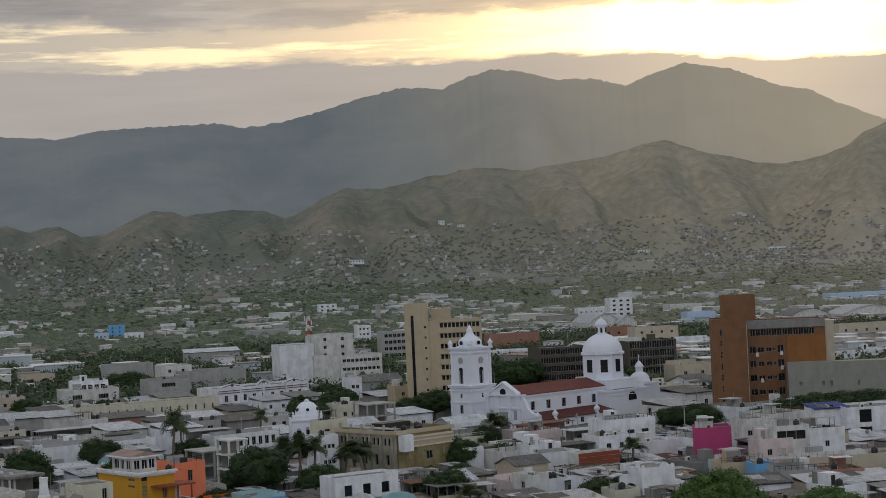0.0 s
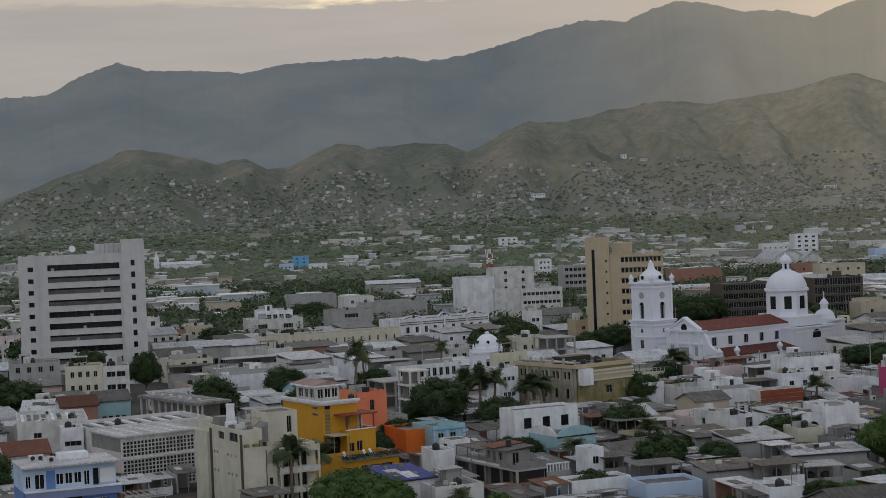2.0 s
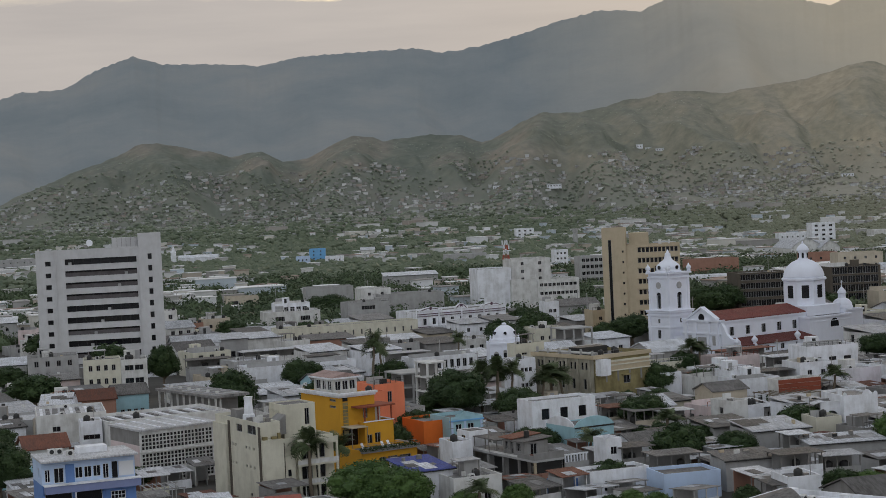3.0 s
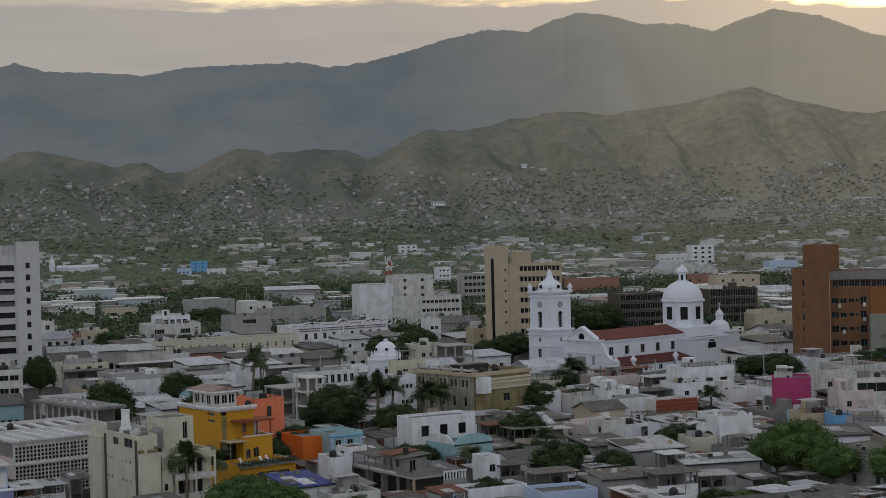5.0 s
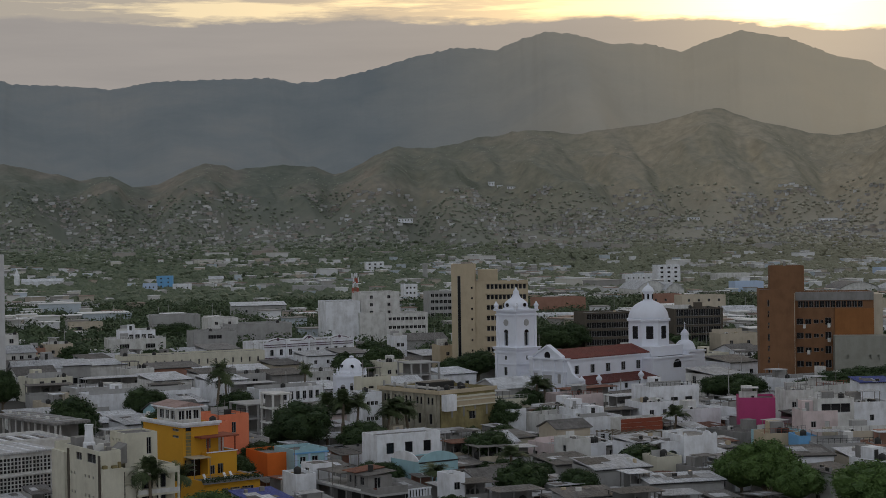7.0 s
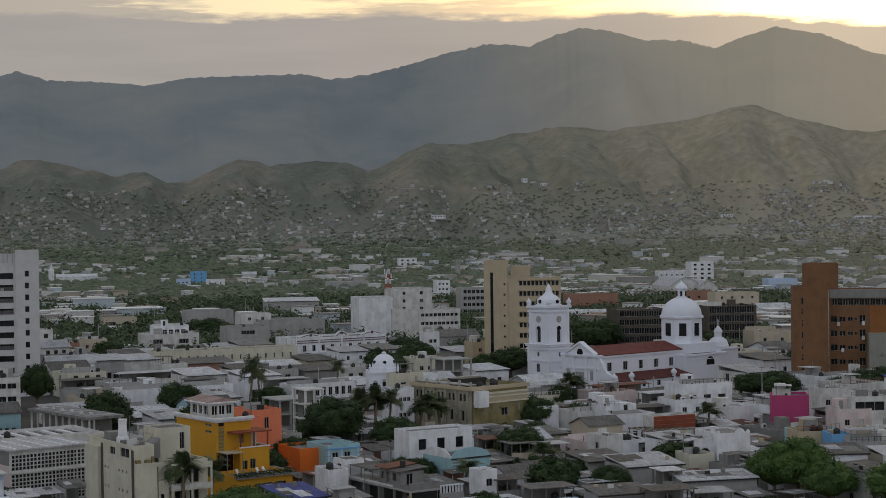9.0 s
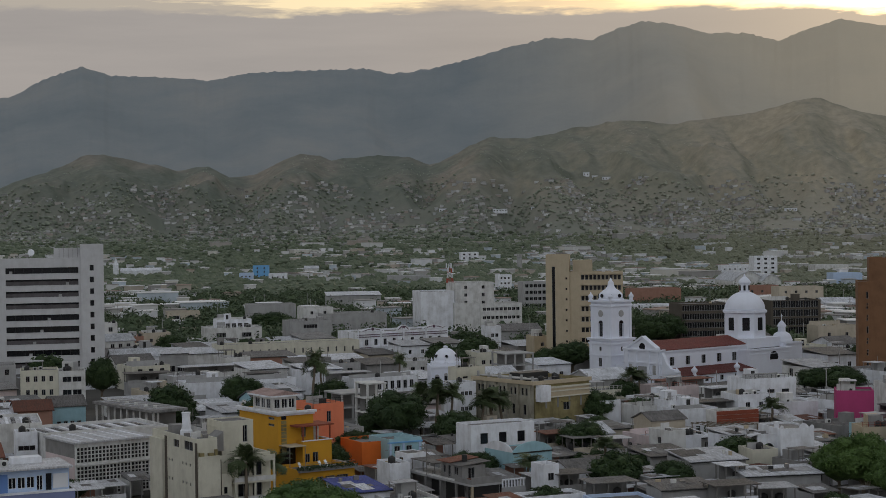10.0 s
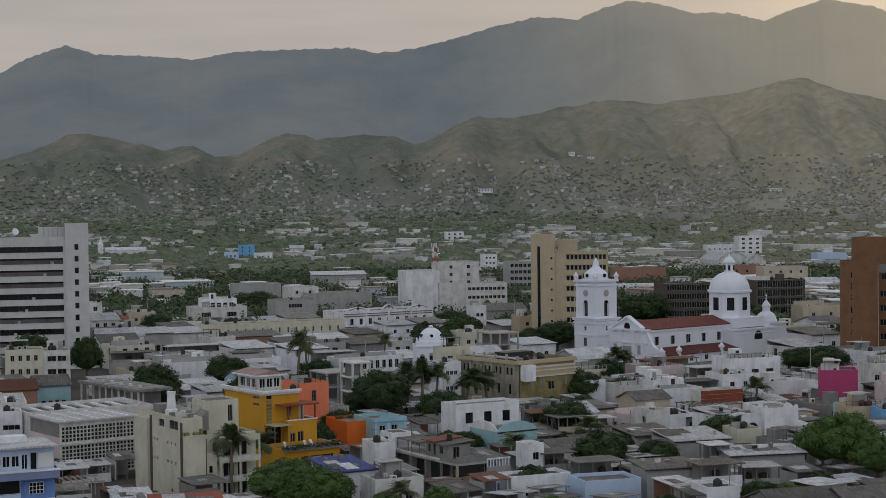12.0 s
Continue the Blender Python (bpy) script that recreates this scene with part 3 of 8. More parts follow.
# spurs that run down from the crest: bearing at the crest, bearing at the foot, reach of the foot
SPURS = [(-16.5, -17.2, 2240), (-14.9, -15.3, 2200), (-13.2, -11.9, 2170), (-11.5, -12.7, 2420), (-9.6, -10.3, 2230), (-8.6, -9.2, 2300), (-6.4, -7.6, 2160), (-5.3, -4.9, 2250), (-3.0, -3.6, 2300),
         (-1.9, -1.2, 2350), (-0.1, -0.9, 2180), (1.1, 2.3, 2160), (2.4, 4.6, 2300), (4.3, 6.9, 2250), (6.9, 9.1, 2320), (9.0, 8.2, 2450), (10.2, 11.4, 2240), (11.6, 13.6, 2300), (15.4, 14.9, 2350), (17.9, 16.6, 2200)]
RANGE_AZ = [-50, -22, -18.5, -17.4, -16, -14.9, -13.65, -12.7, -10.8, -9.5, -8.3, -6.45, -4.4, -3.4, -2.3, -1.1, 0.2, 1.9, 3.3, 4.2, 5.0, 5.8, 7.1, 8.35, 9.45, 10.3, 11.4, 13.0, 14.5, 15.4, 16.3, 17.8, 22, 50]
RANGE_EL = [2.5, 3.2, 3.78, 4.2, 4.23, 4.85, 5.27, 4.98, 4.92, 4.82, 5.06, 5.14, 5.19, 5.0, 5.13, 5.38, 5.76, 6.14, 6.03, 6.4, 6.6, 6.52, 6.15, 6.12, 5.8, 6.16, 6.47, 6.15, 5.5, 5.34, 4.86, 4.2, 3.4, 3.0]
R_HILL, R_RANGE = 2700.0, 4350.0


def smooth(a, b, v):
    t = np.clip((v - a) / (b - a), 0, 1)
    return t * t * (3 - 2 * t)


def fbm(x, y, seed, octaves=5, rough=0.5, ridged=False):
    """Summed value noise on arrays."""
    total, amp, freq, norm = np.zeros_like(x), 1.0, 1.0, 0.0
    for o in range(octaves):
        gx, gy = x * freq + seed * 17.3 + o * 5.1, y * freq + seed * 9.7 + o * 3.3
        ix, iy = np.floor(gx), np.floor(gy)
        fx, fy = gx - ix, gy - iy
        fx, fy = fx * fx * (3 - 2 * fx), fy * fy * (3 - 2 * fy)
        r = lambda i, j: np.mod(np.sin(i * 127.1 + j * 311.7 + seed) * 43758.5453, 1.0)
        v = (r(ix, iy) * (1 - fx) + r(ix + 1, iy) * fx) * (1 - fy) + (r(ix, iy + 1) * (1 - fx) + r(ix + 1, iy + 1) * fx) * fy
        total += amp * ((1 - np.abs(2 * v - 1)) if ridged else v)
        norm += amp
        amp, freq = amp * rough, freq * 2.0
    return total / norm


def land(x, y):
    """Height of the plain, its rising edge and the foothills with their spurs."""
    x, y = np.asarray(x, float), np.asarray(y, float)
    r, az = np.hypot(x, y), np.degrees(np.arctan2(x, y))
    crest_at = lambda a: 45 + np.tan(np.radians(np.interp(a, RIDGE_AZ, RIDGE_EL))) * R_HILL
    fan = 26 * smooth(1500, 2400, r)
    crest = np.maximum(crest_at(az) - fan, 0)
    rise = np.clip((r - 2080) / (R_HILL - 2080), 0, 1)
    body = np.where(r < R_HILL, rise ** 3.0, 1 - 0.75 * smooth(R_HILL, 3350, r))
    z = crest * body
    wander = (fbm(x / 210, y / 210, 6, 3) - 0.5) * 75
    for a0, a1, foot in SPURS:
        p0 = np.array((math.sin(math.radians(a0)), math.cos(math.radians(a0)))) * R_HILL
        p1 = np.array((math.sin(math.radians(a1)), math.cos(math.radians(a1)))) * foot
        way = p1 - p0
        t = np.clip(((x - p0[0]) * way[0] + (y - p0[1]) * way[1]) / (way @ way), 0, 1)
        off = np.abs(np.hypot(x - p0[0] - t * way[0], y - p0[1] - t * way[1]) + wander * t)
        top = (crest_at(a0) - 26) * (1 - t) ** 0.92
        spur = top - (np.sqrt(off * off + 22 ** 2) - 22) * (0.58 + 0.25 * t)
        blend = np.clip(0.5 + (spur - z) / 36, 0, 1)
        z = np.where(r < R_HILL, z * (1 - blend) + spur * blend + 9 * blend * (1 - blend), z)
    z = np.where(r < R_HILL, np.minimum(z, (45 + np.tan(np.radians(np.interp(az, RIDGE_AZ, RIDGE_EL))) * r) - fan - 2 + 2 * rise), z)
    ravine = (fbm(x / 120 + y / 300, y / 190 - x / 300, 5, 4, 0.5, True) - 0.52) * 52 * np.clip(rise * 2.4, 0, 1) * np.where(r < R_HILL, np.clip((R_HILL - r) / 160, 0, 1), 0.3)
    rough = (fbm(x / 26, y / 26, 8, 3) - 0.5) * 4 * np.clip(rise * 3, 0, 1)
    z = fan + np.maximum(z, 0) + ravine + rough
    return np.where((r < 1500) | (np.abs(az) > 60), fan * 0, np.maximum(z, 0) * (1 - smooth(42, 60, np.abs(az))))


def far_range(x, y):
    r, az = np.hypot(x, y), np.degrees(np.arctan2(x, y))
    crest = 45 + np.tan(np.radians(np.interp(az, RANGE_AZ, RANGE_EL))) * R_RANGE
    spur = fbm(az * 0.36 + r / 2600, r / 2500, 11, 2, 0.4)
    rise = np.clip((r - 2900) / (R_RANGE - 2900), 0, 1)
    gully = (fbm(x / 420 + y / 1100, y / 900, 13, 4, 0.42, True) - 0.55) * 50 * np.clip(rise * 2, 0, 1) * np.clip((R_RANGE - r) / 700, 0, 1)
    teeth = (fbm(az * 9, r / 300, 15, 3) - 0.5) * 7 * rise
    body = np.where(r < R_RANGE, rise ** (0.7 + 1.1 * spur), 1 - 0.9 * smooth(R_RANGE, 4800, r))
    return crest * body + gully + teeth


def polar_sheet(name, az, rad, height, mat):
    a, r = np.meshgrid(np.radians(az), rad)
    x, y = r * np.sin(a), r * np.cos(a)
    v = np.stack([x, y, height(x, y)], -1).reshape(-1, 3)
    n, m = len(rad), len(az)
    i = (np.arange(n - 1)[:, None] * m + np.arange(m - 1)[None]).ravel()
    f = np.stack([i, i + 1, i + m + 1, i + m], -1)
    f = f[:, ::-1]
    me = bpy.data.meshes.new(name)
    me.from_pydata(v.tolist(), [], f.tolist())
    me.materials.append(mat)
    me.polygons.foreach_set("use_smooth", [True] * len(me.polygons))
    return new(name, me)


az_all = np.unique(np.r_[np.linspace(-180, -60, 25), np.linspace(-60, -21, 60), np.linspace(-21, 21, 640), np.linspace(21, 60, 60), np.linspace(60, 180, 25)])
rad_all = np.unique(np.r_[0.01, 5, 50, 200, np.linspace(400, 1500, 12), np.linspace(1500, 2050, 24), np.linspace(2050, 2760, 130), np.linspace(2760, 3100, 16), np.linspace(3100, 4900, 14)])
tagged(polar_sheet("ground", az_all, rad_all, land, GROUND), "parched town ground rising into scrubby green-brown foothills with painted haze and relief", "ground", kind="structure")
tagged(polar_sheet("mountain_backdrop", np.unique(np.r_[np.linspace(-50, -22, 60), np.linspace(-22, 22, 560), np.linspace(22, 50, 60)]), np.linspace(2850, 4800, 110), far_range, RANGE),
       "forested mountain range under dusk clouds, blue-grey and sunward haze painted into its colour", "mountains", kind="structure")


# ---- cathedral ----
def cathedral(x, y, rot):
    """x, y: middle of the west front at the nave; local x runs to the apse, local -y is the flank that shows."""
    e = root("cathedral", x, y, 0, rot, "white limewashed cathedral with red roofs, bell tower and dome", "church")
    FOOT.append((x, y, math.cos(radians(rot)), math.sin(radians(rot)), 56, 1))
    claim(x - 2 * math.cos(radians(rot)) + 22 * math.sin(radians(rot)) * -1 + 38 * math.sin(radians(rot)), y - 2 * math.sin(radians(rot)) - 16 * math.cos(radians(rot)), rot, 60, 38)
    W, tile = CHURCH, CHURCHTILE
    # nave, aisles, transept and choir
    shell(e, 38, 13, 8.8, W, {"front": [(3.4 + 6.3 * i, 4.8, 5.2 + 6.3 * i, 7.2) for i in range(5)], "left": []}, 0.3, None, x0=0, y0=-6.5, bars=2)
    for i in range(5):
        a = 3.4 + 6.3 * i
        part("window_surround", boxes((a - 0.22, -6.62, 4.5, a, -6.51, 7.45), (a + 1.8, -6.62, 4.5, a + 2.02, -6.51, 7.45), (a, -6.62, 7.2, a + 1.8, -6.51, 7.45), (a, -6.66, 4.5, a + 1.8, -6.51, 4.8)), W, e)
    part("nave_cornice", boxes((-0.3, -6.85, 8.6, 38, -6.5, 9.1), (-0.3, 6.5, 8.6, 38, 6.85, 9.1)), W, e)
    roof = prism([(-6.9, 9.1), (-6.9, 9.35), (0, 11.5), (6.9, 9.35), (6.9, 9.1), (0, 11.2)], 0.6, 34)
    bmesh.ops.transform(roof, matrix=Matrix(((0, 1, 0, 0), (1, 0, 0, 0), (0, 0, 1, 0), (0, 0, 0, 1))), verts=roof.verts)
    bmesh.ops.reverse_faces(roof, faces=roof.faces)
    part("nave_roof", roof, tile, e, "dark red tiled gable roof")
    gable = prism([(-7.2, 0.05), (-7.2, 8.6), (-6.0, 9.0), (-5.1, 9.6), (0, 12.4), (5.1, 9.6), (6.0, 9.0), (7.2, 8.6), (7.2, 0.05)], -0.6, 0.6)
    bmesh.ops.transform(gable, matrix=Matrix(((0, 1, 0, 0), (1, 0, 0, 0), (0, 0, 1, 0), (0, 0, 0, 1))), verts=gable.verts)
    bmesh.ops.reverse_faces(gable, faces=gable.faces)
    part("west_gable", gable, W, e)
    part("gable_coping", boxes((-0.9, -7.5, 9.1, 0.9, -6.9, 9.5), (-0.9, 6.9, 9.1, 0.9, 7.5, 9.5), (-0.9, -7.5, 5.4, -0.6, 7.5, 5.8)), W, e)
    for k in (-1, 1):
        rake = prism([(k * 5.6, 9.35), (k * 5.6, 9.85), (0, 13.0), (0, 12.4)][::k], -0.95, 0.75)
        bmesh.ops.transform(rake, matrix=Matrix(((0, 1, 0, 0), (1, 0, 0, 0), (0, 0, 1, 0), (0, 0, 0, 1))), verts=rake.verts)
        bmesh.ops.recalc_face_normals(rake, faces=rake.faces)
        part("pediment_moulding", rake, W, e)
        for q in (2.5, 5.9):
            part("front_pilaster", boxes((-0.92, k * q - 0.5, 0.0, -0.6, k * q + 0.5, 8.5)), W, e)
            part("pilaster_capital", boxes((-1.02, k * q - 0.62, 8.5, -0.6, k * q + 0.62, 8.85)), W, e)
    part("entablature", boxes((-1.1, -7.4, 8.9, -0.62, 7.4, 9.4)), W, e)
    for xx in (-0.68, 0.62):
        rose = lathe([(1.1, 0), (1.1, 0.08)], 20)
        bmesh.ops.transform(rose, matrix=pose(xx, 0.0, 9.95, 0, 90, 0), verts=rose.verts)
        part("round_window", rose, GLASS, e)
    part("west_door", boxes((-0.75, -1.6, 0.0, -0.6, 1.6, 4.6)), FRAME, e)
    for yy in (-4.6, 4.6):
        part("niche", boxes((-0.72, yy - 0.6, 2.5, -0.6, yy + 0.6, 5.0)), GREYWALL, e)
    shell(e, 30.4, 6.5, 2.4, W, {"front": [(4 + 6.0 * i, 0.5, 5.4 + 6.0 * i, 1.9) for i in range(4)]}, 0.3, None, x0=0.6, y0=-13)
    aisle = prism([(-13.4, 2.4), (-13.4, 2.62), (-6.52, 4.1), (-6.52, 3.85)], 1.0, 31.3)
    bmesh.ops.transform(aisle, matrix=Matrix(((0, 1, 0, 0), (1, 0, 0, 0), (0, 0, 1, 0), (0, 0, 0, 1))), verts=aisle.verts)
    bmesh.ops.reverse_faces(aisle, faces=aisle.faces)
    part("aisle_roof", aisle, tile, e, "dark red tiled lean-to roof")
    volute = prism([(-13.4, 2.8), (-13.4, 3.9), (-12.2, 4.2), (-10.6, 4.5), (-9.2, 5.6), (-8.2, 7.4), (-7.2, 8.8), (-7.2, 2.8)], -0.5, 0.5)
    bmesh.ops.transform(volute, matrix=Matrix(((0, 1, 0, 0), (1, 0, 0, 0), (0, 0, 1, 0), (0, 0, 0, 1))), verts=volute.verts)
    bmesh.ops.reverse_faces(volute, faces=volute.faces)
    part("volute", volute, W, e)
    part("aisle_front", boxes((-0.4, -13.6, 0, 0.55, -7.2, 2.8)), W, e)
    for xx in (-0.6, 6.3, 23.4):
        part("urn_finial", lathe([(0.45, 2.3), (0.6, 2.7), (0.4, 3.0), (0.85, 3.5), (0.9, 4.0), (0.35, 4.6), (0.12, 5.0)], 12, xx, -13.0), W, e, smooth=True)
    part("aisle_buttress", boxes((5.8, -13.5, 0, 6.8, -13.0, 2.6)), W, e)
    part("aisle_buttress", boxes((22.9, -13.5, 0, 23.9, -13.0, 2.6)), W, e)
    shell(e, 34, 6.5, 4.4, W, {}, 0.3, ZINC, x0=0.6, y0=6.5)
    # crossing and transept
    shell(e, 17.5, 24.2, 8.0, W, {}, 0.5, PALE_ROOF, x0=31.2, y0=-10.7)
    part("transept_cornice", boxes((30.9, -11.0, 7.4, 49.0, -10.7, 7.9), (48.7, -10.7, 7.4, 49.0, 13.5, 7.9), (30.9, -10.7, 7.4, 31.2, -6.9, 7.9), (31.0, -10.82, 6.3, 48.9, -10.7, 6.45)), W, e)
    pan = prism([(-1.7, 4.6)] + [(-1.7 * math.cos(a), 5.4 + 1.6 * math.sin(a)) for a in [math.pi * i / 10 for i in range(11)]] + [(1.7, 4.6)], -10.76, -10.66)
    bmesh.ops.transform(pan, matrix=Matrix.Translation((41.6, 0, 0)), verts=pan.verts)
    part("lunette", pan, GLASS, e)
    shell(e, 7.8, 17, 8.8, W, {}, 0.5, PALE_ROOF, x0=48.72, y0=-8.5)
    part("choir_cornice", boxes((49.05, -8.8, 8.3, 56.8, -8.5, 8.8)), W, e)
    # drum, dome and lantern
    cx, cy = 41.4, 0.0
    part("crossing_base", boxes((cx - 7, cy - 7, 7.8, cx + 7, cy + 7, 10.6)), W, e)
    drum = part("drum", lathe([(6.2, 10.6), (6.2, 17.6), (6.75, 17.8), (6.75, 18.4), (5.9, 18.5)], 8, cx, cy, math.pi / 8), W, e)
    for k in range(8):
        a = math.pi / 4 * k
        wd = boxes((-1.05, 0, 12.7, 1.05, 0.12, 16.4))
        bmesh.ops.transform(wd, matrix=Matrix.Translation((cx, cy, 0)) @ Matrix.Rotation(a, 4, "Z") @ Matrix.Translation((0, -6.2 * math.cos(math.pi / 8) - 0.05, 0)), verts=wd.verts)
        part("drum_window", wd, GLASS, drum)
        fr = boxes((-1.3, 0, 12.4, -1.05, 0.2, 16.7), (1.05, 0, 12.4, 1.3, 0.2, 16.7), (-1.05, 0, 16.4, 1.05, 0.2, 16.7), (-1.05, 0, 12.4, 1.05, 0.2, 12.7))
        bmesh.ops.transform(fr, matrix=Matrix.Translation((cx, cy, 0)) @ Matrix.Rotation(a, 4, "Z") @ Matrix.Translation((0, -6.2 * math.cos(math.pi / 8) - 0.12, 0)), verts=fr.verts)
        part("window_surround", fr, W, drum)
    part("dome", lathe([(5.9 * math.cos(a), 18.4 + 5.4 * math.sin(a)) for a in [math.pi / 2 * i / 14 for i in range(14)]] + [(0.9, 23.8)], 32, cx, cy), W, e, smooth=True)
    lantern = part("dome_lantern", lathe([(1.9, 23.2), (1.9, 23.6), (1.45, 23.7), (1.45, 26.1), (1.8, 26.2), (1.8, 26.5), (1.5, 27.1), (1.0, 27.7), (0.4, 28.1), (0.1, 29.0)], 16, cx, cy), W, e)
    for k in range(6):
        a = math.pi / 3 * k + 0.2
        wd = boxes((-0.3, 0, 24.1, 0.3, 0.1, 25.6))
        bmesh.ops.transform(wd, matrix=Matrix.Translation((cx, cy, 0)) @ Matrix.Rotation(a, 4, "Z") @ Matrix.Translation((0, -1.5, 0)), verts=wd.verts)
        part("lantern_window", wd, GLASS, lantern)
    # small side dome
    sx, sy = 52.9, -4.0
    side_dome = part("chapel_dome", lathe([(3.1, 8.2), (3.1, 9.4), (2.9, 9.5)] + [(2.9 * math.cos(a), 9.5 + 2.4 * math.sin(a)) for a in [math.pi / 2 * i / 9 for i in range(1, 9)]], 24, sx, sy), W, e, smooth=True)
    part("chapel_lantern", lathe([(1.3, 11.5), (1.1, 11.8), (1.1, 13.1), (1.35, 13.2), (1.15, 13.8), (0.55, 14.6), (0.15, 15.0), (0.1, 15.9)], 14, sx, sy), W, e)
    part("cross", boxes((sx - 0.08, sy - 0.08, 15.8, sx + 0.08, sy + 0.08, 16.9), (sx - 0.4, sy - 0.06, 16.3, sx + 0.4, sy + 0.06, 16.45)), W, side_dome)
    # bell tower
    tw, tx, ty = 8.7, -0.8, 12.2
    shell(e, tw, tw, 11.0, W, {"left": [(3.6, 3.6, 4.9, 6.0), (3.9, 8.0, 4.8, 9.2)], "front": [(3.9, 8.0, 4.8, 9.2)]}, 0.1, PALE_ROOF, x0=tx, y0=ty)
    part("tower_band", boxes((tx - 0.2, ty - 0.2, 6.6, tx + tw + 0.2, ty + tw + 0.2, 6.95), (tx - 0.3, ty - 0.3, 0.0, tx + tw + 0.3, ty + tw + 0.3, 1.0)), W, e)
    for q in (0.0, tw - 0.9):
        part("corner_pilaster", boxes((tx - 0.16, ty + q, 1.0, tx - 0.01, ty + q + 0.9, 9.9)), W, e)
        part("corner_pilaster", boxes((tx + q, ty - 0.16, 1.0, tx + q + 0.9, ty - 0.01, 9.9)), W, e)
    part("tower_cornice", boxes((tx - 0.7, ty - 0.7, 11.4, tx + tw + 0.7, ty + tw + 0.7, 11.6), (tx - 0.35, ty - 0.35, 9.9, tx + tw + 0.35, ty + tw + 0.35, 10.4), (tx - 0.5, ty - 0.5, 10.9, tx + tw + 0.5, ty + tw + 0.5, 11.4)), W, e)
    c0, c1 = tx + tw / 2, ty + tw / 2
    b = 8.1
    hole = [(b / 2 - 0.85, 12.0, b / 2 + 0.85, 15.8)]
    shell(e, b, b, 21.4, W, {"front": hole, "left": hole, "right": hole, "back": hole}, 0.1, None, x0=c0 - b / 2, y0=c1 - b / 2, z0=11.4, reveal=0.5)
    for ang in (0, 90, 180, 270):
        half = prism([(-0.85, 15.8)] + [(-0.85 * math.cos(a), 15.8 + 0.85 * math.sin(a)) for a in [math.pi * i / 8 for i in range(1, 8)]] + [(0.85, 15.8)], -b / 2 - 0.06, -b / 2 + 0.05)
        bmesh.ops.transform(half, matrix=Matrix.Translation((c0, c1, 0)) @ Matrix.Rotation(radians(ang), 4, "Z"), verts=half.verts)
        part("belfry_arch", half, GLASS, e)
        clock = lathe([(0.95, 0), (0.95, 0.12), (0.7, 0.16)], 20)
        bmesh.ops.transform(clock, matrix=Matrix.Translation((c0, c1, 0)) @ Matrix.Rotation(radians(ang), 4, "Z") @ pose(0, -b / 2, 18.6, 90, 0, 0), verts=clock.verts)
        part("clock_face", clock, GREYWALL, e, "weathered round clock face")
        for k in (-1, 1):
            pil = boxes((k * (b / 2 - 0.5) - 0.45, -b / 2 - 0.18, 11.4, k * (b / 2 - 0.5) + 0.45, -b / 2, 20.6))
            bmesh.ops.transform(pil, matrix=Matrix.Translation((c0, c1, 0)) @ Matrix.Rotation(radians(ang), 4, "Z"), verts=pil.verts)
            part("pilaster", pil, W, e)
        rim = boxes((-1.15, -b / 2 - 0.12, 11.8, -0.87, -b / 2, 16.2), (0.87, -b / 2 - 0.12, 11.8, 1.15, -b / 2, 16.2))
        bmesh.ops.transform(rim, matrix=Matrix.Translation((c0, c1, 0)) @ Matrix.Rotation(radians(ang), 4, "Z"), verts=rim.verts)
        part("arch_surround", rim, W, e)
    part("belfry_cornice", boxes((c0 - b / 2 - 0.3, c1 - b / 2 - 0.3, 20.6, c0 + b / 2 + 0.3, c1 + b / 2 + 0.3, 21.0), (c0 - b / 2 - 0.55, c1 - b / 2 - 0.55, 21.8, c0 + b / 2 + 0.55, c1 + b / 2 + 0.55, 22.3)), W, e)
    part("belfry_attic", boxes((c0 - b / 2, c1 - b / 2, 21.3, c0 + b / 2, c1 + b / 2, 21.9)), W, e)
    cap = part("tower_cap", lathe([(3.7, 22.3), (3.7, 22.7), (3.3, 22.8), (3.5, 23.5), (3.15, 24.3), (2.3, 25.0), (1.4, 25.6), (0.95, 26.4), (0.8, 27.1), (0.85, 27.4), (0.45, 27.8), (0.12, 28.6)], 16, c0, c1), W, e, smooth=True)
    for k in range(8):
        a = math.pi / 4 * k
        oc = lathe([(0.55, 0), (0.55, 0.2)], 14)
        bmesh.ops.transform(oc, matrix=Matrix.Translation((c0, c1, 0)) @ Matrix.Rotation(a, 4, "Z") @ pose(0, -3.42, 23.6, 90, 0, 0), verts=oc.verts)
        part("oculus", oc, GLASS, cap)
    for k in range(4):
        px, py = c0 + (b / 2) * (1 if k % 2 else -1), c1 + (b / 2) * (1 if k > 1 else -1)
        part("tower_urn", lathe([(0.5, 22.3), (0.6, 22.6), (0.4, 22.8), (0.75, 23.2), (0.7, 23.7), (0.3, 24.1), (0.1, 24.6)], 12, px, py), W, e, smooth=True)
    return e


cathedral(40.39, 471.66, 40)


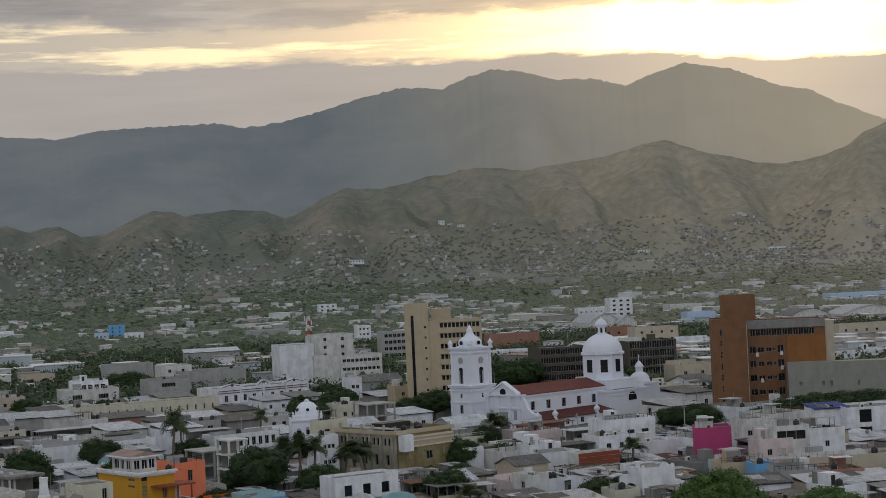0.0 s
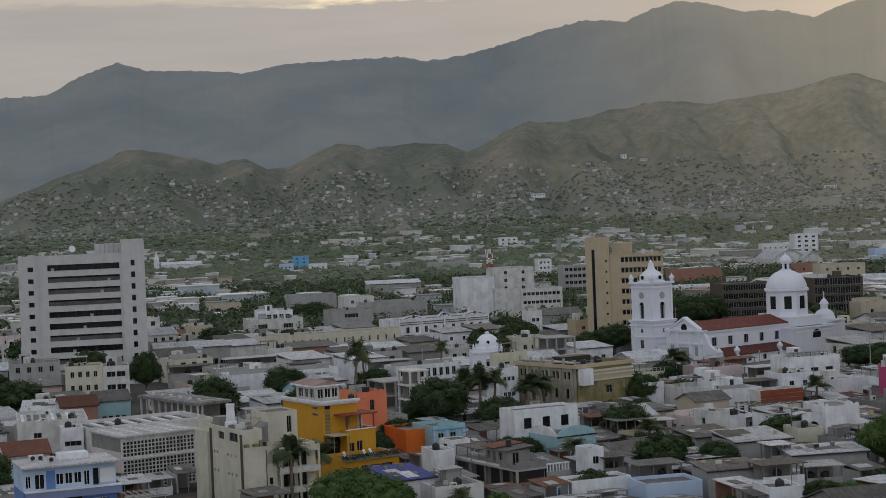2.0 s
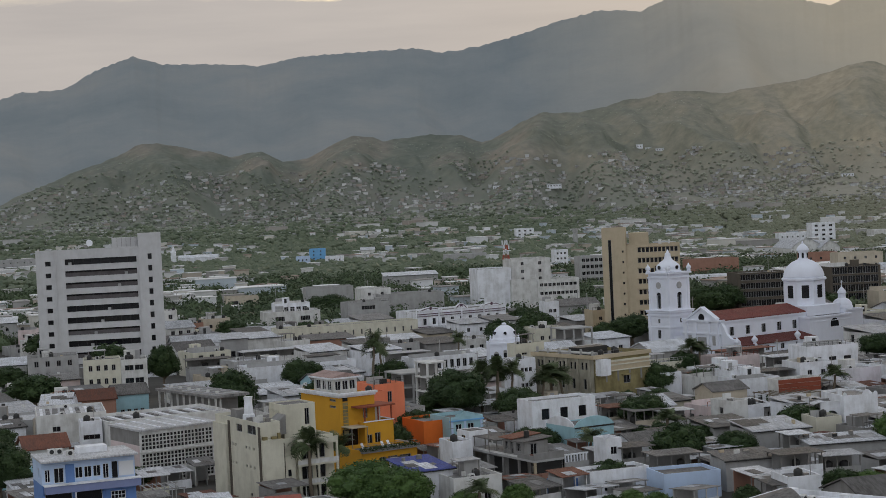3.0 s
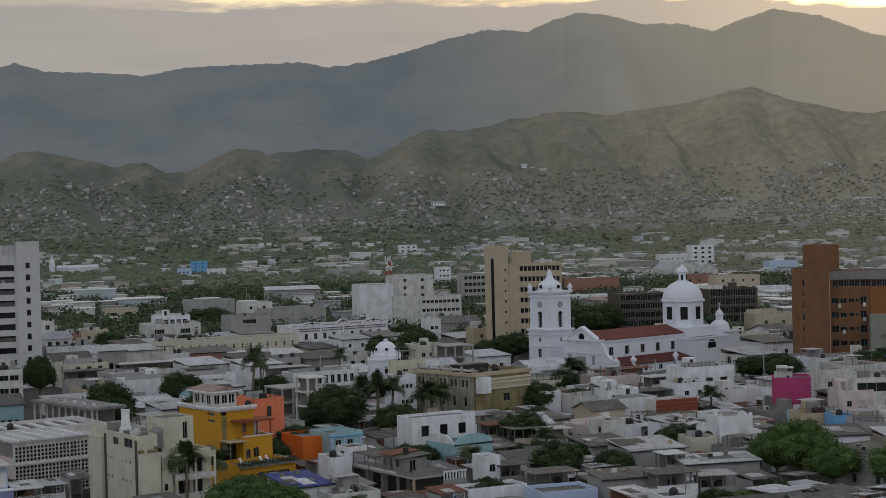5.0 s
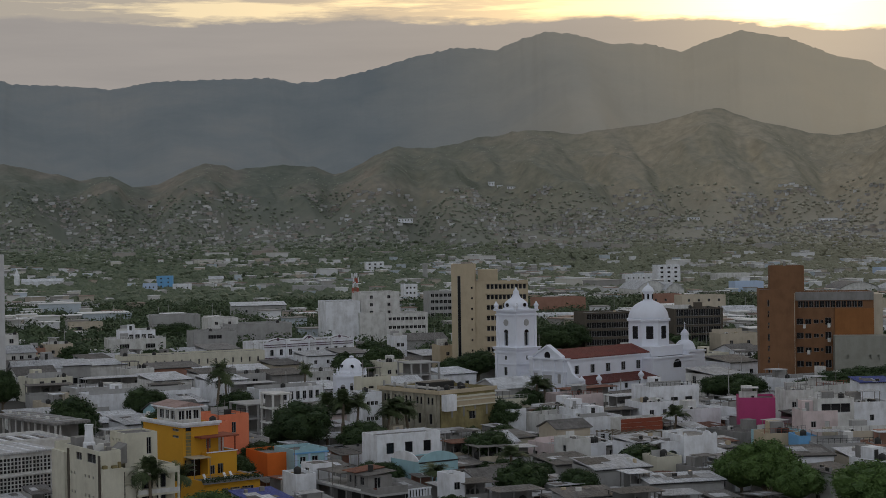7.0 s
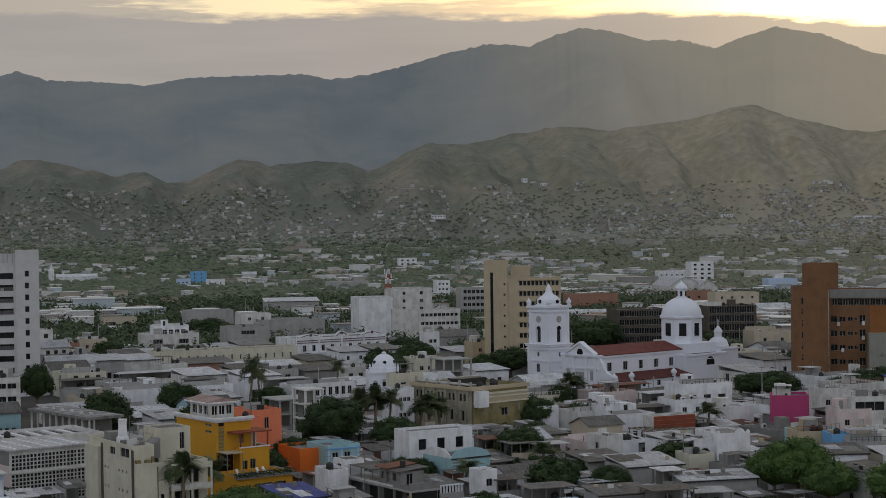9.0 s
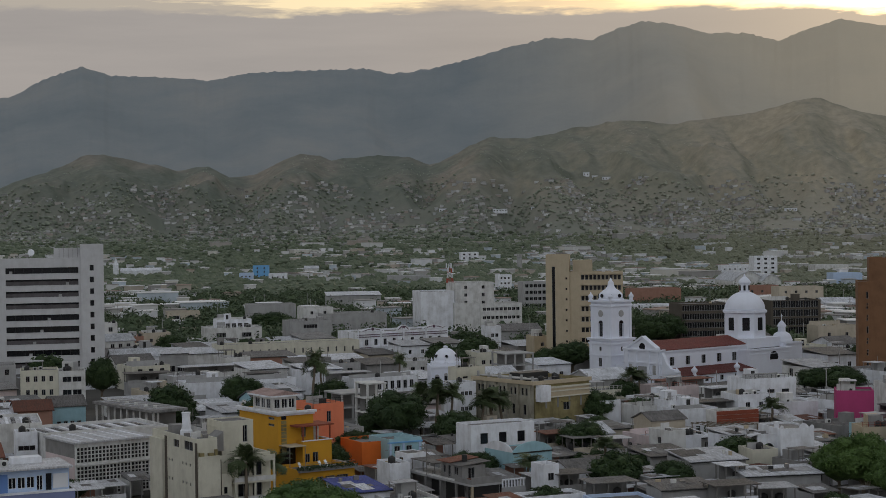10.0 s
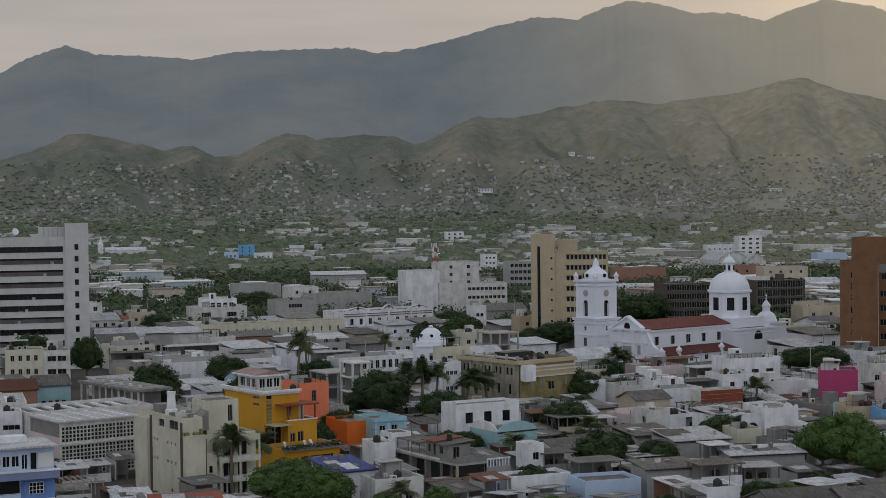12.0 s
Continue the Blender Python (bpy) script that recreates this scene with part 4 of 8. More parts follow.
# ---- office towers ----
def strip_tower():
    x, y, rot, w, h = -148.91, 482.69, 14, 29.27, 36
    e = root("office_tower", x, y, 0, rot, "pale grey concrete office tower with dark ribbon windows", "office building")
    claim(x, y, rot, w + 8, 18)
    step, d = 3.4, 17.0
    strips = [(8.2, 35.0 - 3.2 - step * i, w - 0.6, 35.0 - 1.5 - step * i) for i in range(10)]
    slits = [(2.6, 35.0 - 3.3 - step * i, 4.2, 35.0 - 1.9 - step * i) for i in range(10)]
    bm = bmesh.new()
    facade(bm, (0, 0, 0), (1, 0, 0), (0, 1, 0), w, h, strips + slits, 0.9)
    facade(bm, (w, 0, 0), (0, 1, 0), (-1, 0, 0), d, h, [], 0.9)
    facade(bm, (w, d, 0), (-1, 0, 0), (0, -1, 0), w, h, [], 0.9)
    facade(bm, (0, d, 0), (0, -1, 0), (1, 0, 0), d, h, [], 0.9)
    part("outer_wall", bm, TOWERWALL, e)
    part("parapet", boxes((0, 0, h, w, 0.25, h + 0.3), (0, 0.25, h, 0.25, d, h + 0.3)), TOWERWALL, e)
    part("roof", boxes((0.0, 0.25, h - 0.25, w, d, h - 0.02)), CONCRETE_ROOF, e)
    for a, c, b, f in strips:
        n = 8
        for i in range(n):
            ww = (b - a) / n
            ob = part("window", window_mesh(ww, f - c, 0, TANKSHADE), None, e)
            ob.matrix_basis = pose(a + ww * i, 0.75, c)
    for i, (a, c, b, f) in enumerate(strips):
        if i in (1, 2, 3, 6, 8):
            part("sun_screen", boxes((a + 0.05, 0.68, c + 0.05, b - 0.05, 0.72, f - 0.55)), SCREEN, e, "dull grey panel over the lower part of the ribbon window")
        part("window_sill", boxes((a, -0.06, c - 0.14, b, 0.3, c - 0.005)), TOWERWALL, e)
    for a, c, b, f in slits:
        ob = part("window", window_mesh(b - a, f - c, 0), None, e)
        ob.matrix_basis = pose(a, 0.75, c)
    part("pilaster", boxes((5.2, -0.35, 0, 5.5, 0, h)), TOWERWALL, e)
    # stair shaft at the corner
    sw = 6.6
    slots = [(2.6, 37.0 - 4.6 - step * i, 3.8, 37.0 - 2.9 - step * i) for i in range(10)]
    shell(e, sw, d - 2, 40.0, TOWERWALL, {"front": slots}, 0.3, CONCRETE_ROOF, x0=w + 0.01, y0=-0.6, bars=0)
    part("roof_room", boxes((w - 7.5, 2.5, h - 0.02, w - 0.05, 9, h + 3.0)), TOWERWALL, e)
    for i in range(5):
        part("antenna", boxes((w - 6 + i * 1.3, 1.2, h - 0.02, w - 5.9 + i * 1.3, 1.3, h + 3 + (i * 37 % 5) * 0.7)), METAL, e)
    dish = lathe([(0.1, 0), (0.6, 0.15), (1.0, 0.5)], 20)
    bmesh.ops.transform(dish, matrix=pose(w - 14, 1.5, h + 1.8, 75, 0, 20), verts=dish.verts)
    part("dish", dish, WHITE, e)
    part("dish_foot", boxes((w - 14.1, 1.6, h - 0.02, w - 13.9, 1.8, h + 1.8)), METAL, e)
    for i in range(9):
        s = strips[(i * 7) % 10]
        part("air_conditioner", boxes((s[0] + 1 + (i * 5.3) % 18, 0.1, s[1], s[0] + 1.9 + (i * 5.3) % 18, 0.7, s[1] + 0.75)), GREYWALL, e)


TOWERWALL = painted("tower_grey_paint", (0.58, 0.58, 0.59), 0.3)
SCREEN = painted("dull_grey_screen", (0.13, 0.12, 0.125), 0.8)
strip_tower()


def tan_tower():
    x, y, rot, w, h = 15.21, 528.6, -4, 7.29, 34.5
    e = root("tan_office_tower", x, y, 0, rot, "tan concrete tower with dark window grid and blind stair shaft", "office building")
    claim(x, y, rot, 26, 16)
    shell(e, w, 13, h, TAN, {"front": [(1.9, 3.5, 2.9, h - 3.6)]}, 0.4, CONCRETE_ROOF, bars=0)
    step = 3.25
    w2, h2 = 16.5, h - 5.4
    holes = []
    for s in range(9):
        z = h2 - 2.4 - step * s
        holes += [(3.6 + 1.25 * i, z, 4.6 + 1.25 * i, z + 1.5) for i in range(10)]
    dots = [(1.0, h2 - 2.2 - step * s, 1.5, h2 - 1.6 - step * s) for s in range(9)]
    shell(e, w2, 12, h2, TAN, {"front": holes}, 0.4, CONCRETE_ROOF, x0=w + 0.01, y0=0.5, bars=0, reveal=0.45)
    for a, c, b, f in dots:
        ob = part("vent", boxes((w - 1.2, -0.06, c, w - 0.7, 0.0, f)), GLASS, e)
    for s in range(10):
        z = h2 - 0.75 - step * s
        part("sun_ledge", boxes((w + 3.2, 0.1, z, w + w2, 0.5, z + 0.25)), TAN, e)
    part("penthouse", boxes((w + 1, 3, h2 - 0.4, w + 7, 10, h2 + 3.6)), TAN, e)
    part("roof_box", boxes((w + 10, 4, h2 - 0.4, w + 11, 5, h2 + 1.4)), OFFWHITE, e)
    part("roof_box", boxes((w + 13, 4, h2 - 0.4, w + 13.6, 5, h2 + 1.1)), OFFWHITE, e)


tan_tower()


def brown_tower():
    x, y, rot, w, h = 98.19, 466.32, -9, 9.72, 27.5
    e = root("brown_office_tower", x, y, 0, rot, "brown-orange rendered office block with a tall stair shaft", "office building")
    claim(x, y - 4, rot, w * 5.2, 24)
    u = w / 63
    slots = []
    for i in range(8):
        z = 25.0 - 3.15 * i
        slots += [(14 * u, z - 1.9, 16.8 * u, z - 1.1), (14.4 * u, z - 0.9, 17.4 * u, z - 0.3)] if i % 3 else [(14 * u, z - 2.2, 17.5 * u, z - 0.3)]
    shell(e, w, 14, h, BROWN, {"front": slots[:-2]}, 0.4, CONCRETE_ROOF, bars=0)
    shell(e, 60 * u, 9, h + 6.4, BROWN, {}, 0.3, CONCRETE_ROOF, x0=20 * u, y0=3.0, z0=h - 0.5)
    part("downpipe", boxes((w - 2.2 * u, -0.15, 0.0, w - 1.4 * u, -0.01, h - 1)), BEIGE, e)
    # wing standing back, with a dark ribbon and a blind orange panel
    x0, w2, h2 = w + 0.02, 138 * u, h - 1.0
    holes = [(6 * u + 9.5 * u * i, h2 - 4.2, 14.5 * u + 9.5 * u * i, h2 - 2.4) for i in range(12)]
    for k in range(5):
        z = 17.6 - 3.9 * k
        holes += [(3 * u, z, 15 * u, z + 1.7), (18 * u, z + 0.1, 29 * u, z + 1.5), (33 * u, z + 0.3, 42 * u, z + 1.4), (45 * u, z + 0.4, 50 * u, z + 1.3), (53 * u, z - 0.2, 64 * u, z + 1.9)]
    shell(e, w2, 14, h2, BROWN, {"front": holes}, 0.4, PALE_ROOF, x0=x0, y0=3.2, bars=1, reveal=0.5)
    part("parapet_band", boxes((x0, 2.85, h2 - 2.2, x0 + w2, 3.18, h2 + 0.1)), DARKGREY, e, "grey concrete roof band")
    part("orange_panel", boxes((x0 + 70 * u, 2.9, 9.5, x0 + w2, 3.15, h2 - 4.5)), RUST, e, "rust-orange blind wall panel")
    for a, z in ((14, 16.6), (57, 16.8), (57, 12.8), (21, 9.4)):
        part("air_conditioner", boxes((x0 + a * u, 2.6, z, x0 + (a + 5) * u, 3.18, z + 1.1)), OFFWHITE, e, "pale wall air conditioner")
    part("end_wall", boxes((x0 + w2 + 0.02, 3.6, 0.0, x0 + w2 + 16 * u, 15, h2 - 0.6)), BEIGE, e, "beige plastered end wall")
    annex = bmesh.new()
    facade(annex, (x0 + 66 * u, -3.0, 0), (1, 0, 0), (0, 1, 0), 190 * u, 14.8, [(18 * u, 8.4, 24 * u, 9.6), (58 * u, 8.4, 63 * u, 9.6), (72 * u, 8.2, 77 * u, 9.6), (120 * u, 8.2, 124 * u, 9.4)], 0.4)
    box(annex, x0 + 66 * u, -2.5, 0, x0 + 256 * u, 2.7, 14.8)
    part("low_wing", annex, ANNEX, e, "grey nearly windowless annex")
    part("roof_fan", boxes((w * 0.72, 6, h + 6.3, w * 0.72 + 0.6, 6.6, h + 7.6)), METAL, e)


brown_tower()


# ---- trees ----
def leaf_cloud(rng, lobes, n, size, flat=0.8):
    """Many small leaf cards, laid over the skins of uneven lobes."""
    v, f = [], []
    for _ in range(n):
        cx, cy, cz, r = lobes[rng.randrange(len(lobes))]
        while True:
            p = Vector((rng.uniform(-1, 1), rng.uniform(-1, 1), rng.uniform(-0.75, 1)))
            if 0.05 < p.length < 1:
                break
        p = p.normalized() * (rng.uniform(0.55, 1.08))
        c = Vector((cx, cy, cz)) + Vector((p.x, p.y, p.z * flat)) * r
        nrm = (p + Vector((rng.uniform(-0.9, 0.9), rng.uniform(-0.9, 0.9), rng.uniform(-0.2, 0.9)))).normalized()
        a = nrm.orthogonal().normalized()
        b = nrm.cross(a)
        s = size * rng.uniform(0.6, 1.4)
        k = len(v)
        tw = rng.uniform(0, 6.28)
        a, b = a * math.cos(tw) + b * math.sin(tw), b * math.cos(tw) - a * math.sin(tw)
        v += [tuple(c - a * s), tuple(c - b * s * 0.55 + nrm * s * 0.2), tuple(c + a * s), tuple(c + b * s * 0.55 + nrm * s * 0.2)]
        f.append((k, k + 1, k + 2, k + 3))
    return v, f


def limb(bm, a, b, r0, r1, seg=6):
    a, b = Vector(a), Vector(b)
    q = (b - a).to_track_quat("Z", "Y")
    ra = [bm.verts.new(a + q @ Vector((r0 * math.cos(6.2832 * i / seg), r0 * math.sin(6.2832 * i / seg), 0))) for i in range(seg)]
    rb = [bm.verts.new(b + q @ Vector((r1 * math.cos(6.2832 * i / seg), r1 * math.sin(6.2832 * i / seg), 0))) for i in range(seg)]
    for i in range(seg):
        bm.faces.new((ra[i], ra[(i + 1) % seg], rb[(i + 1) % seg], rb[i]))
    bm.faces.new(rb)


def broad_tree(seed, mat, label, leaves=7600, size=0.15):
    """A round-crowned tree about 8 m high and 9 m wide at scale 1."""
    rng = random.Random(seed)
    e = root("tree", 0, 0, 0, 0, label, "tree", "trees among the houses")
    bm = bmesh.new()
    limb(bm, (0, 0, -0.2), (0.1, 0, 2.2), 0.32, 0.24)
    lobes = []
    for i in range(26):
        a = 2.39996 * i + rng.uniform(-0.25, 0.25)
        up = 1.0 - 1.35 * (i + 0.5) / 26
        out = math.sqrt(max(0.05, 1 - up * up)) * rng.uniform(0.75, 1.12)
        r = rng.uniform(0.95, 1.6)
        lobes.append((3.1 * out * math.cos(a), 3.1 * out * math.sin(a), 4.2 + 2.5 * up * rng.uniform(0.8, 1.1), r))
        if i % 3 == 0:
            limb(bm, (0.1, 0, 1.7), (lobes[-1][0] * 0.85, lobes[-1][1] * 0.85, lobes[-1][2] - 0.3), 0.16, 0.05, 5)
    part("trunk", bm, BARK, e)
    v, f = leaf_cloud(rng, lobes, leaves, size)
    me = bpy.data.meshes.new("crown")
    me.from_pydata(v, [], f)
    me.materials.append(mat)
    part("crown", me, None, e)
    core = bmesh.new()
    bmesh.ops.create_icosphere(core, subdivisions=3, radius=2.9, matrix=Matrix.Translation((0, 0, 4.2)) @ Matrix.Diagonal((1, 1, 0.75, 1)))
    for cx, cy, cz, r in lobes:
        bmesh.ops.create_icosphere(core, subdivisions=1, radius=r * 0.72, matrix=Matrix.Translation((cx, cy, cz)) @ Matrix.Diagonal((1, 1, 0.8, 1)))
    for q in core.verts:
        q.co += Vector((rng.uniform(-1, 1), rng.uniform(-1, 1), rng.uniform(-1, 1))) * 0.16
    part("inner_foliage", core, mat, e)
    return e


def palm_tree(seed, label):
    rng = random.Random(seed)
    e = root("palm_tree", 0, 0, 0, 0, label, "palm tree", "palms among the houses")
    bm = bmesh.new()
    p, r = Vector((0, 0, -0.2)), 0.26
    for i in range(6):
        q = p + Vector((rng.uniform(-0.1, 0.16), rng.uniform(-0.12, 0.12), 1.25))
        limb(bm, p, q, r, r * 0.93, 8)
        p, r = q, r * 0.93
    part("trunk", bm, BARK, e)
    frond = bmesh.new()
    n = 22
    spine = lambda t: Vector((2.5 * t - 0.25 * t * t, 0, 0.8 * math.sin(2.2 * t) - 1.0 * t ** 2.6))
    for i in range(n):
        t0, t1 = 0.08 + 0.92 * i / n, 0.08 + 0.92 * (i + 0.62) / n
        long = 0.35 + 0.55 * math.sin(math.pi * min(1.0, 0.2 + 0.75 * t0))
        for side in (-1, 1):
            a, b = spine(t0), spine(t1)
            tip = a + Vector((0.45 * long, side * long * 0.9, -0.38 * long))
            vs = [frond.verts.new(k) for k in (a, b, tip + Vector((0.05, 0, -0.02)), tip)]
            frond.faces.new(vs if side < 0 else vs[::-1])
    fm = finish(frond, "frond", PALMLEAF)
    for i in range(30):
        ob = part("frond", fm, None, e)
        tilt = -34 + 108 * ((i * 7) % 30) / 29 + rng.uniform(-8, 8)
        s = rng.uniform(0.85, 1.12)
        ob.matrix_basis = Matrix.Translation(p) @ Matrix.Rotation(2.39996 * i + rng.uniform(-0.2, 0.2), 4, "Z") @ Matrix.Rotation(radians(-tilt), 4, "Y") @ Matrix.Scale(s, 4)
    return e


BROAD = [broad_tree(11 + i, LEAF, "dark green broadleaf tree among house roofs") for i in range(3)]
FRESH = [broad_tree(31 + i, BRIGHTLEAF, "fresh green broadleaf tree in full leaf") for i in range(2)]
FIELD = [broad_tree(71 + i, LEAF, "dark green town tree among low houses", 2600, 0.26) for i in range(3)]
PALMS = [palm_tree(51 + i, "tall palm with drooping green fronds") for i in range(2)]
USED = set()


def plant(kind, x, y, height, wide=1.0, turn=0.0):
    """Sets a tree of a kind; the first of each kind is the made one, later ones are copies."""
    base = 8.0 if kind.name.startswith("tree") else 7.4
    s = height / base if kind.name.startswith("tree") else height / 9.0
    m = Matrix.Translation((x, y, 0)) @ Matrix.Rotation(radians(turn), 4, "Z") @ Matrix.Diagonal((s * wide, s * wide, s, 1)) if kind.name.startswith("tree") else Matrix.Translation((x, y, 0)) @ Matrix.Rotation(radians(turn), 4, "Z") @ Matrix.Diagonal((wide * 1.15, wide * 1.15, s, 1))
    if kind.name not in USED:
        USED.add(kind.name)
        kind.matrix_world = m
        return kind
    ob = copy_thing(kind, Matrix.Identity(4))
    ob.matrix_basis = m
    return ob


def tree_at(x, y, height, wide=1.0, fresh=False):
    k = int(abs(x * 7.3 + y * 3.1)) % 97
    pool = FRESH if fresh else BROAD
    FOOT.append((x - 2.5, y - 2.5, 1.0, 0.0, 5, 5))
    return plant(pool[k % len(pool)], x, y, height, wide, k * 37)


def palm_at(x, y, height, wide=1.0):
    k = int(abs(x * 5.3 + y * 2.7)) % 89
    return plant(PALMS[k % 2], x, y, height, wide, k * 41)


# trees that stand out
tree_at(-68.0, 362.0, 8.5, 0.8)
tree_at(-29.2, 299.5, 6.8, 0.85)
tree_at(-101.66, 433.34, 12.5, 0.72)
tree_at(-62.28, 411.2, 9, 1.2)
palm_at(-43.28, 398.04, 15, 1.3)
palm_at(-42.08, 410.04, 12, 1.2)
tree_at(-40.01, 409.93, 8, 1.2)
tree_at(-20.88, 341.65, 12.3, 1.05)
tree_at(-24.03, 346.15, 8, 1.2)
palm_at(-13.05, 345.73, 12.4, 1.15)
palm_at(-9.6, 348.3, 11.8, 1.15)
palm_at(-16.0, 348.49, 11.6, 1.15)
palm_at(-12.0, 351.0, 11.0, 1.1)
palm_at(0.6, 356.0, 9.4, 1.3)
palm_at(-1.6, 354.35, 10, 1.5)
palm_at(-3.35, 352.57, 9, 1.3)
palm_at(32.12, 411.97, 9, 1.2)
palm_at(34.35, 414.36, 8, 1.1)
palm_at(-26.81, 454.51, 10, 1.0)
tree_at(-13.36, 489.6, 10, 1.5)
tree_at(14.64, 505.49, 8, 1.2)
tree_at(22.09, 504.83, 10, 1.4)
tree_at(51.03, 589.98, 13, 1.4)
tree_at(57.24, 594.45, 13, 1.4)
tree_at(21.4, 367.8, 9, 1.0)
tree_at(-90.18, 678.53, 11, 1.7)
tree_at(-105.27, 312.47, 7, 1.0)
tree_at(-89.6, 265.35, 11, 1.0)
tree_at(-143.51, 435.98, 8, 1.5)
tree_at(-28.32, 245.24, 8.6, 1.4, True)
tree_at(-23.57, 242.99, 7.6, 1.35, True)
tree_at(-26.84, 313.27, 7.5, 1.2)
tree_at(-3.2, 293.5, 5.8, 1.05)
tree_at(-6.0, 297.0, 5.4, 1.2)
palm_at(-38.33, 257.1, 11, 1.1)
palm_at(-35.77, 267.33, 9, 1.1)
palm_at(4.7, 283.58, 6, 1.1)
palm_at(17.59, 295.7, 7, 1.2)
tree_at(21, 291.0, 5.6, 1.0)
tree_at(24.6, 293.0, 5.4, 1.0)
plant(BROAD[1], 28.2, 276.8, 6.4, 1.25, 40)
FOOT.append((27.3, 283.0, 1.0, 0.0, 5, 5))  # open yard behind that tree
palm_at(54.75, 347.56, 8, 1.2)
tree_at(30.11, 412.09, 7, 1.1)
tree_at(58.36, 274.68, 11.2, 1.1, True)
tree_at(61.4, 266.2, 8.6, 1.0, True)
tree_at(55.2, 277.8, 9.6, 0.9, True)
tree_at(39.39, 228.9, 6, 1.5, True)
tree_at(85.8, 427.28, 8.6, 1.4)
tree_at(80.45, 433.25, 7.6, 1.3)
tree_at(99.87, 422.61, 7.0, 1.3)
tree_at(107.52, 424.45, 9.2, 1.5)
tree_at(115.25, 426.32, 10, 1.6)
tree_at(122.66, 426.84, 10.2, 1.6)
tree_at(130.11, 427.37, 10.2, 1.6)
tree_at(136.53, 426.89, 10, 1.6)
tree_at(-6.5, 243.0, 4.6, 1.1, True)
tree_at(70.98, 258.41, 9.5, 1.3, True)
tree_at(15.7, 319.49, 8.0, 1.3)
tree_at(-7.99, 335.05, 8.5, 1.3)
tree_at(6.5, 236.6, 3.6, 1.1)
tree_at(9.6, 236.5, 4.2, 1.2, True)
tree_at(13.0, 235.0, 4.0, 1.2, True)
tree_at(-13.73, 236.3, 5, 1.2, True)
palm_at(-12.34, 232.08, 6.5, 1.0)
tree_at(39.54, 243.71, 5, 1.2)
tree_at(43.13, 241.1, 5, 1.3, True)


# ---- town between the landmarks ----
AUTO_WALLS = [WHITE] * 13 + [OFFWHITE] * 6 + [GREYWALL] * 4 + [CREAM] * 3 + [BEIGE] * 3 + [DARKGREY] * 3 + [ROSE, TEAL]
AUTO_ROOFS = [CONCRETE_ROOF, CONCRETE_ROOF, PALE_ROOF, ASBESTOS, ZINC, ZINC, ASBESTOS]
AUTO_LABEL = {"white_limewash": "white plastered", "off_white_paint": "stained off-white", "grey_render": "grey rendered", "cream_paint": "cream painted", "beige_paint": "beige painted",
              "bare_concrete": "bare concrete", "pale_rose_paint": "pale rose", "turquoise_paint": "turquoise painted", "tan_render": "tan rendered"}


def town(seed, r0, r1, cell_w, cell_d, turn, tall, tree_share, limit):
    rng = random.Random(seed)
    c, s = math.cos(radians(turn)), math.sin(radians(turn))
    made = 0
    span = int(r1 / min(cell_w, cell_d)) + 2
    cells = [(i, j) for j in range(-span, span) for i in range(-span, span)]
    for i, j in cells:
        if i % 9 == 0 or j % 5 == 0:
            continue
        u, v = i * cell_w + rng.uniform(-1.5, 1.5), j * cell_d + rng.uniform(-1.5, 1.5)
        x, y = u * c - v * s, u * s + v * c
        r, az = math.hypot(x, y), math.degrees(math.atan2(x, y))
        if not r0 < r < r1 or abs(az) > 19.5 or y < 0:
            continue
        w, d = cell_w * rng.uniform(0.78, 1.0), cell_d * rng.uniform(0.78, 1.0)
        if not all(is_free(x + a * w * c - b * d * s, y + a * w * s + b * d * c, 0.6) for a in (0, 0.5, 1) for b in (0, 0.5, 1)):
            continue
        if rng.random() < tree_share:
            k = rng.randrange(3)
            plant(FIELD[k], x + w / 2 * c, y + w / 2 * s, rng.uniform(6, 11), rng.uniform(1.0, 1.5), rng.uniform(0, 360))
            continue
        if made >= limit:
            break
        made += 1
        h = rng.choice(tall) + rng.uniform(-0.4, 0.5)
        wall, roof = rng.choice(AUTO_WALLS), rng.choice(AUTO_ROOFS)
        cover = None
        if h < 7.5:
            cover = rng.choice([None, None, "shed", "shed", "gable"])
            if cover == "gable":
                roof = rng.choice([ASBESTOS, ZINC, ASBESTOS])
            elif cover:
                roof = rng.choice([ZINC, ASBESTOS, ZINC, CONCRETE_ROOF])
        roof_word = {"gable": "pitched roof", "shed": "sheet roof", None: "flat roof"}[cover]
        house(x, y, turn + rng.uniform(-3, 3), w, h, d, wall, roof, f"{AUTO_LABEL[wall.name]} town house with a {roof_word}", rng.choice([2, 2, 3, 3]), rng.choice([0, 1, 2]), 0,
              ww=rng.choice([1.0, 1.3, 1.6]), wh=rng.choice([1.2, 1.4, 1.9]), cover=cover, group="town houses")


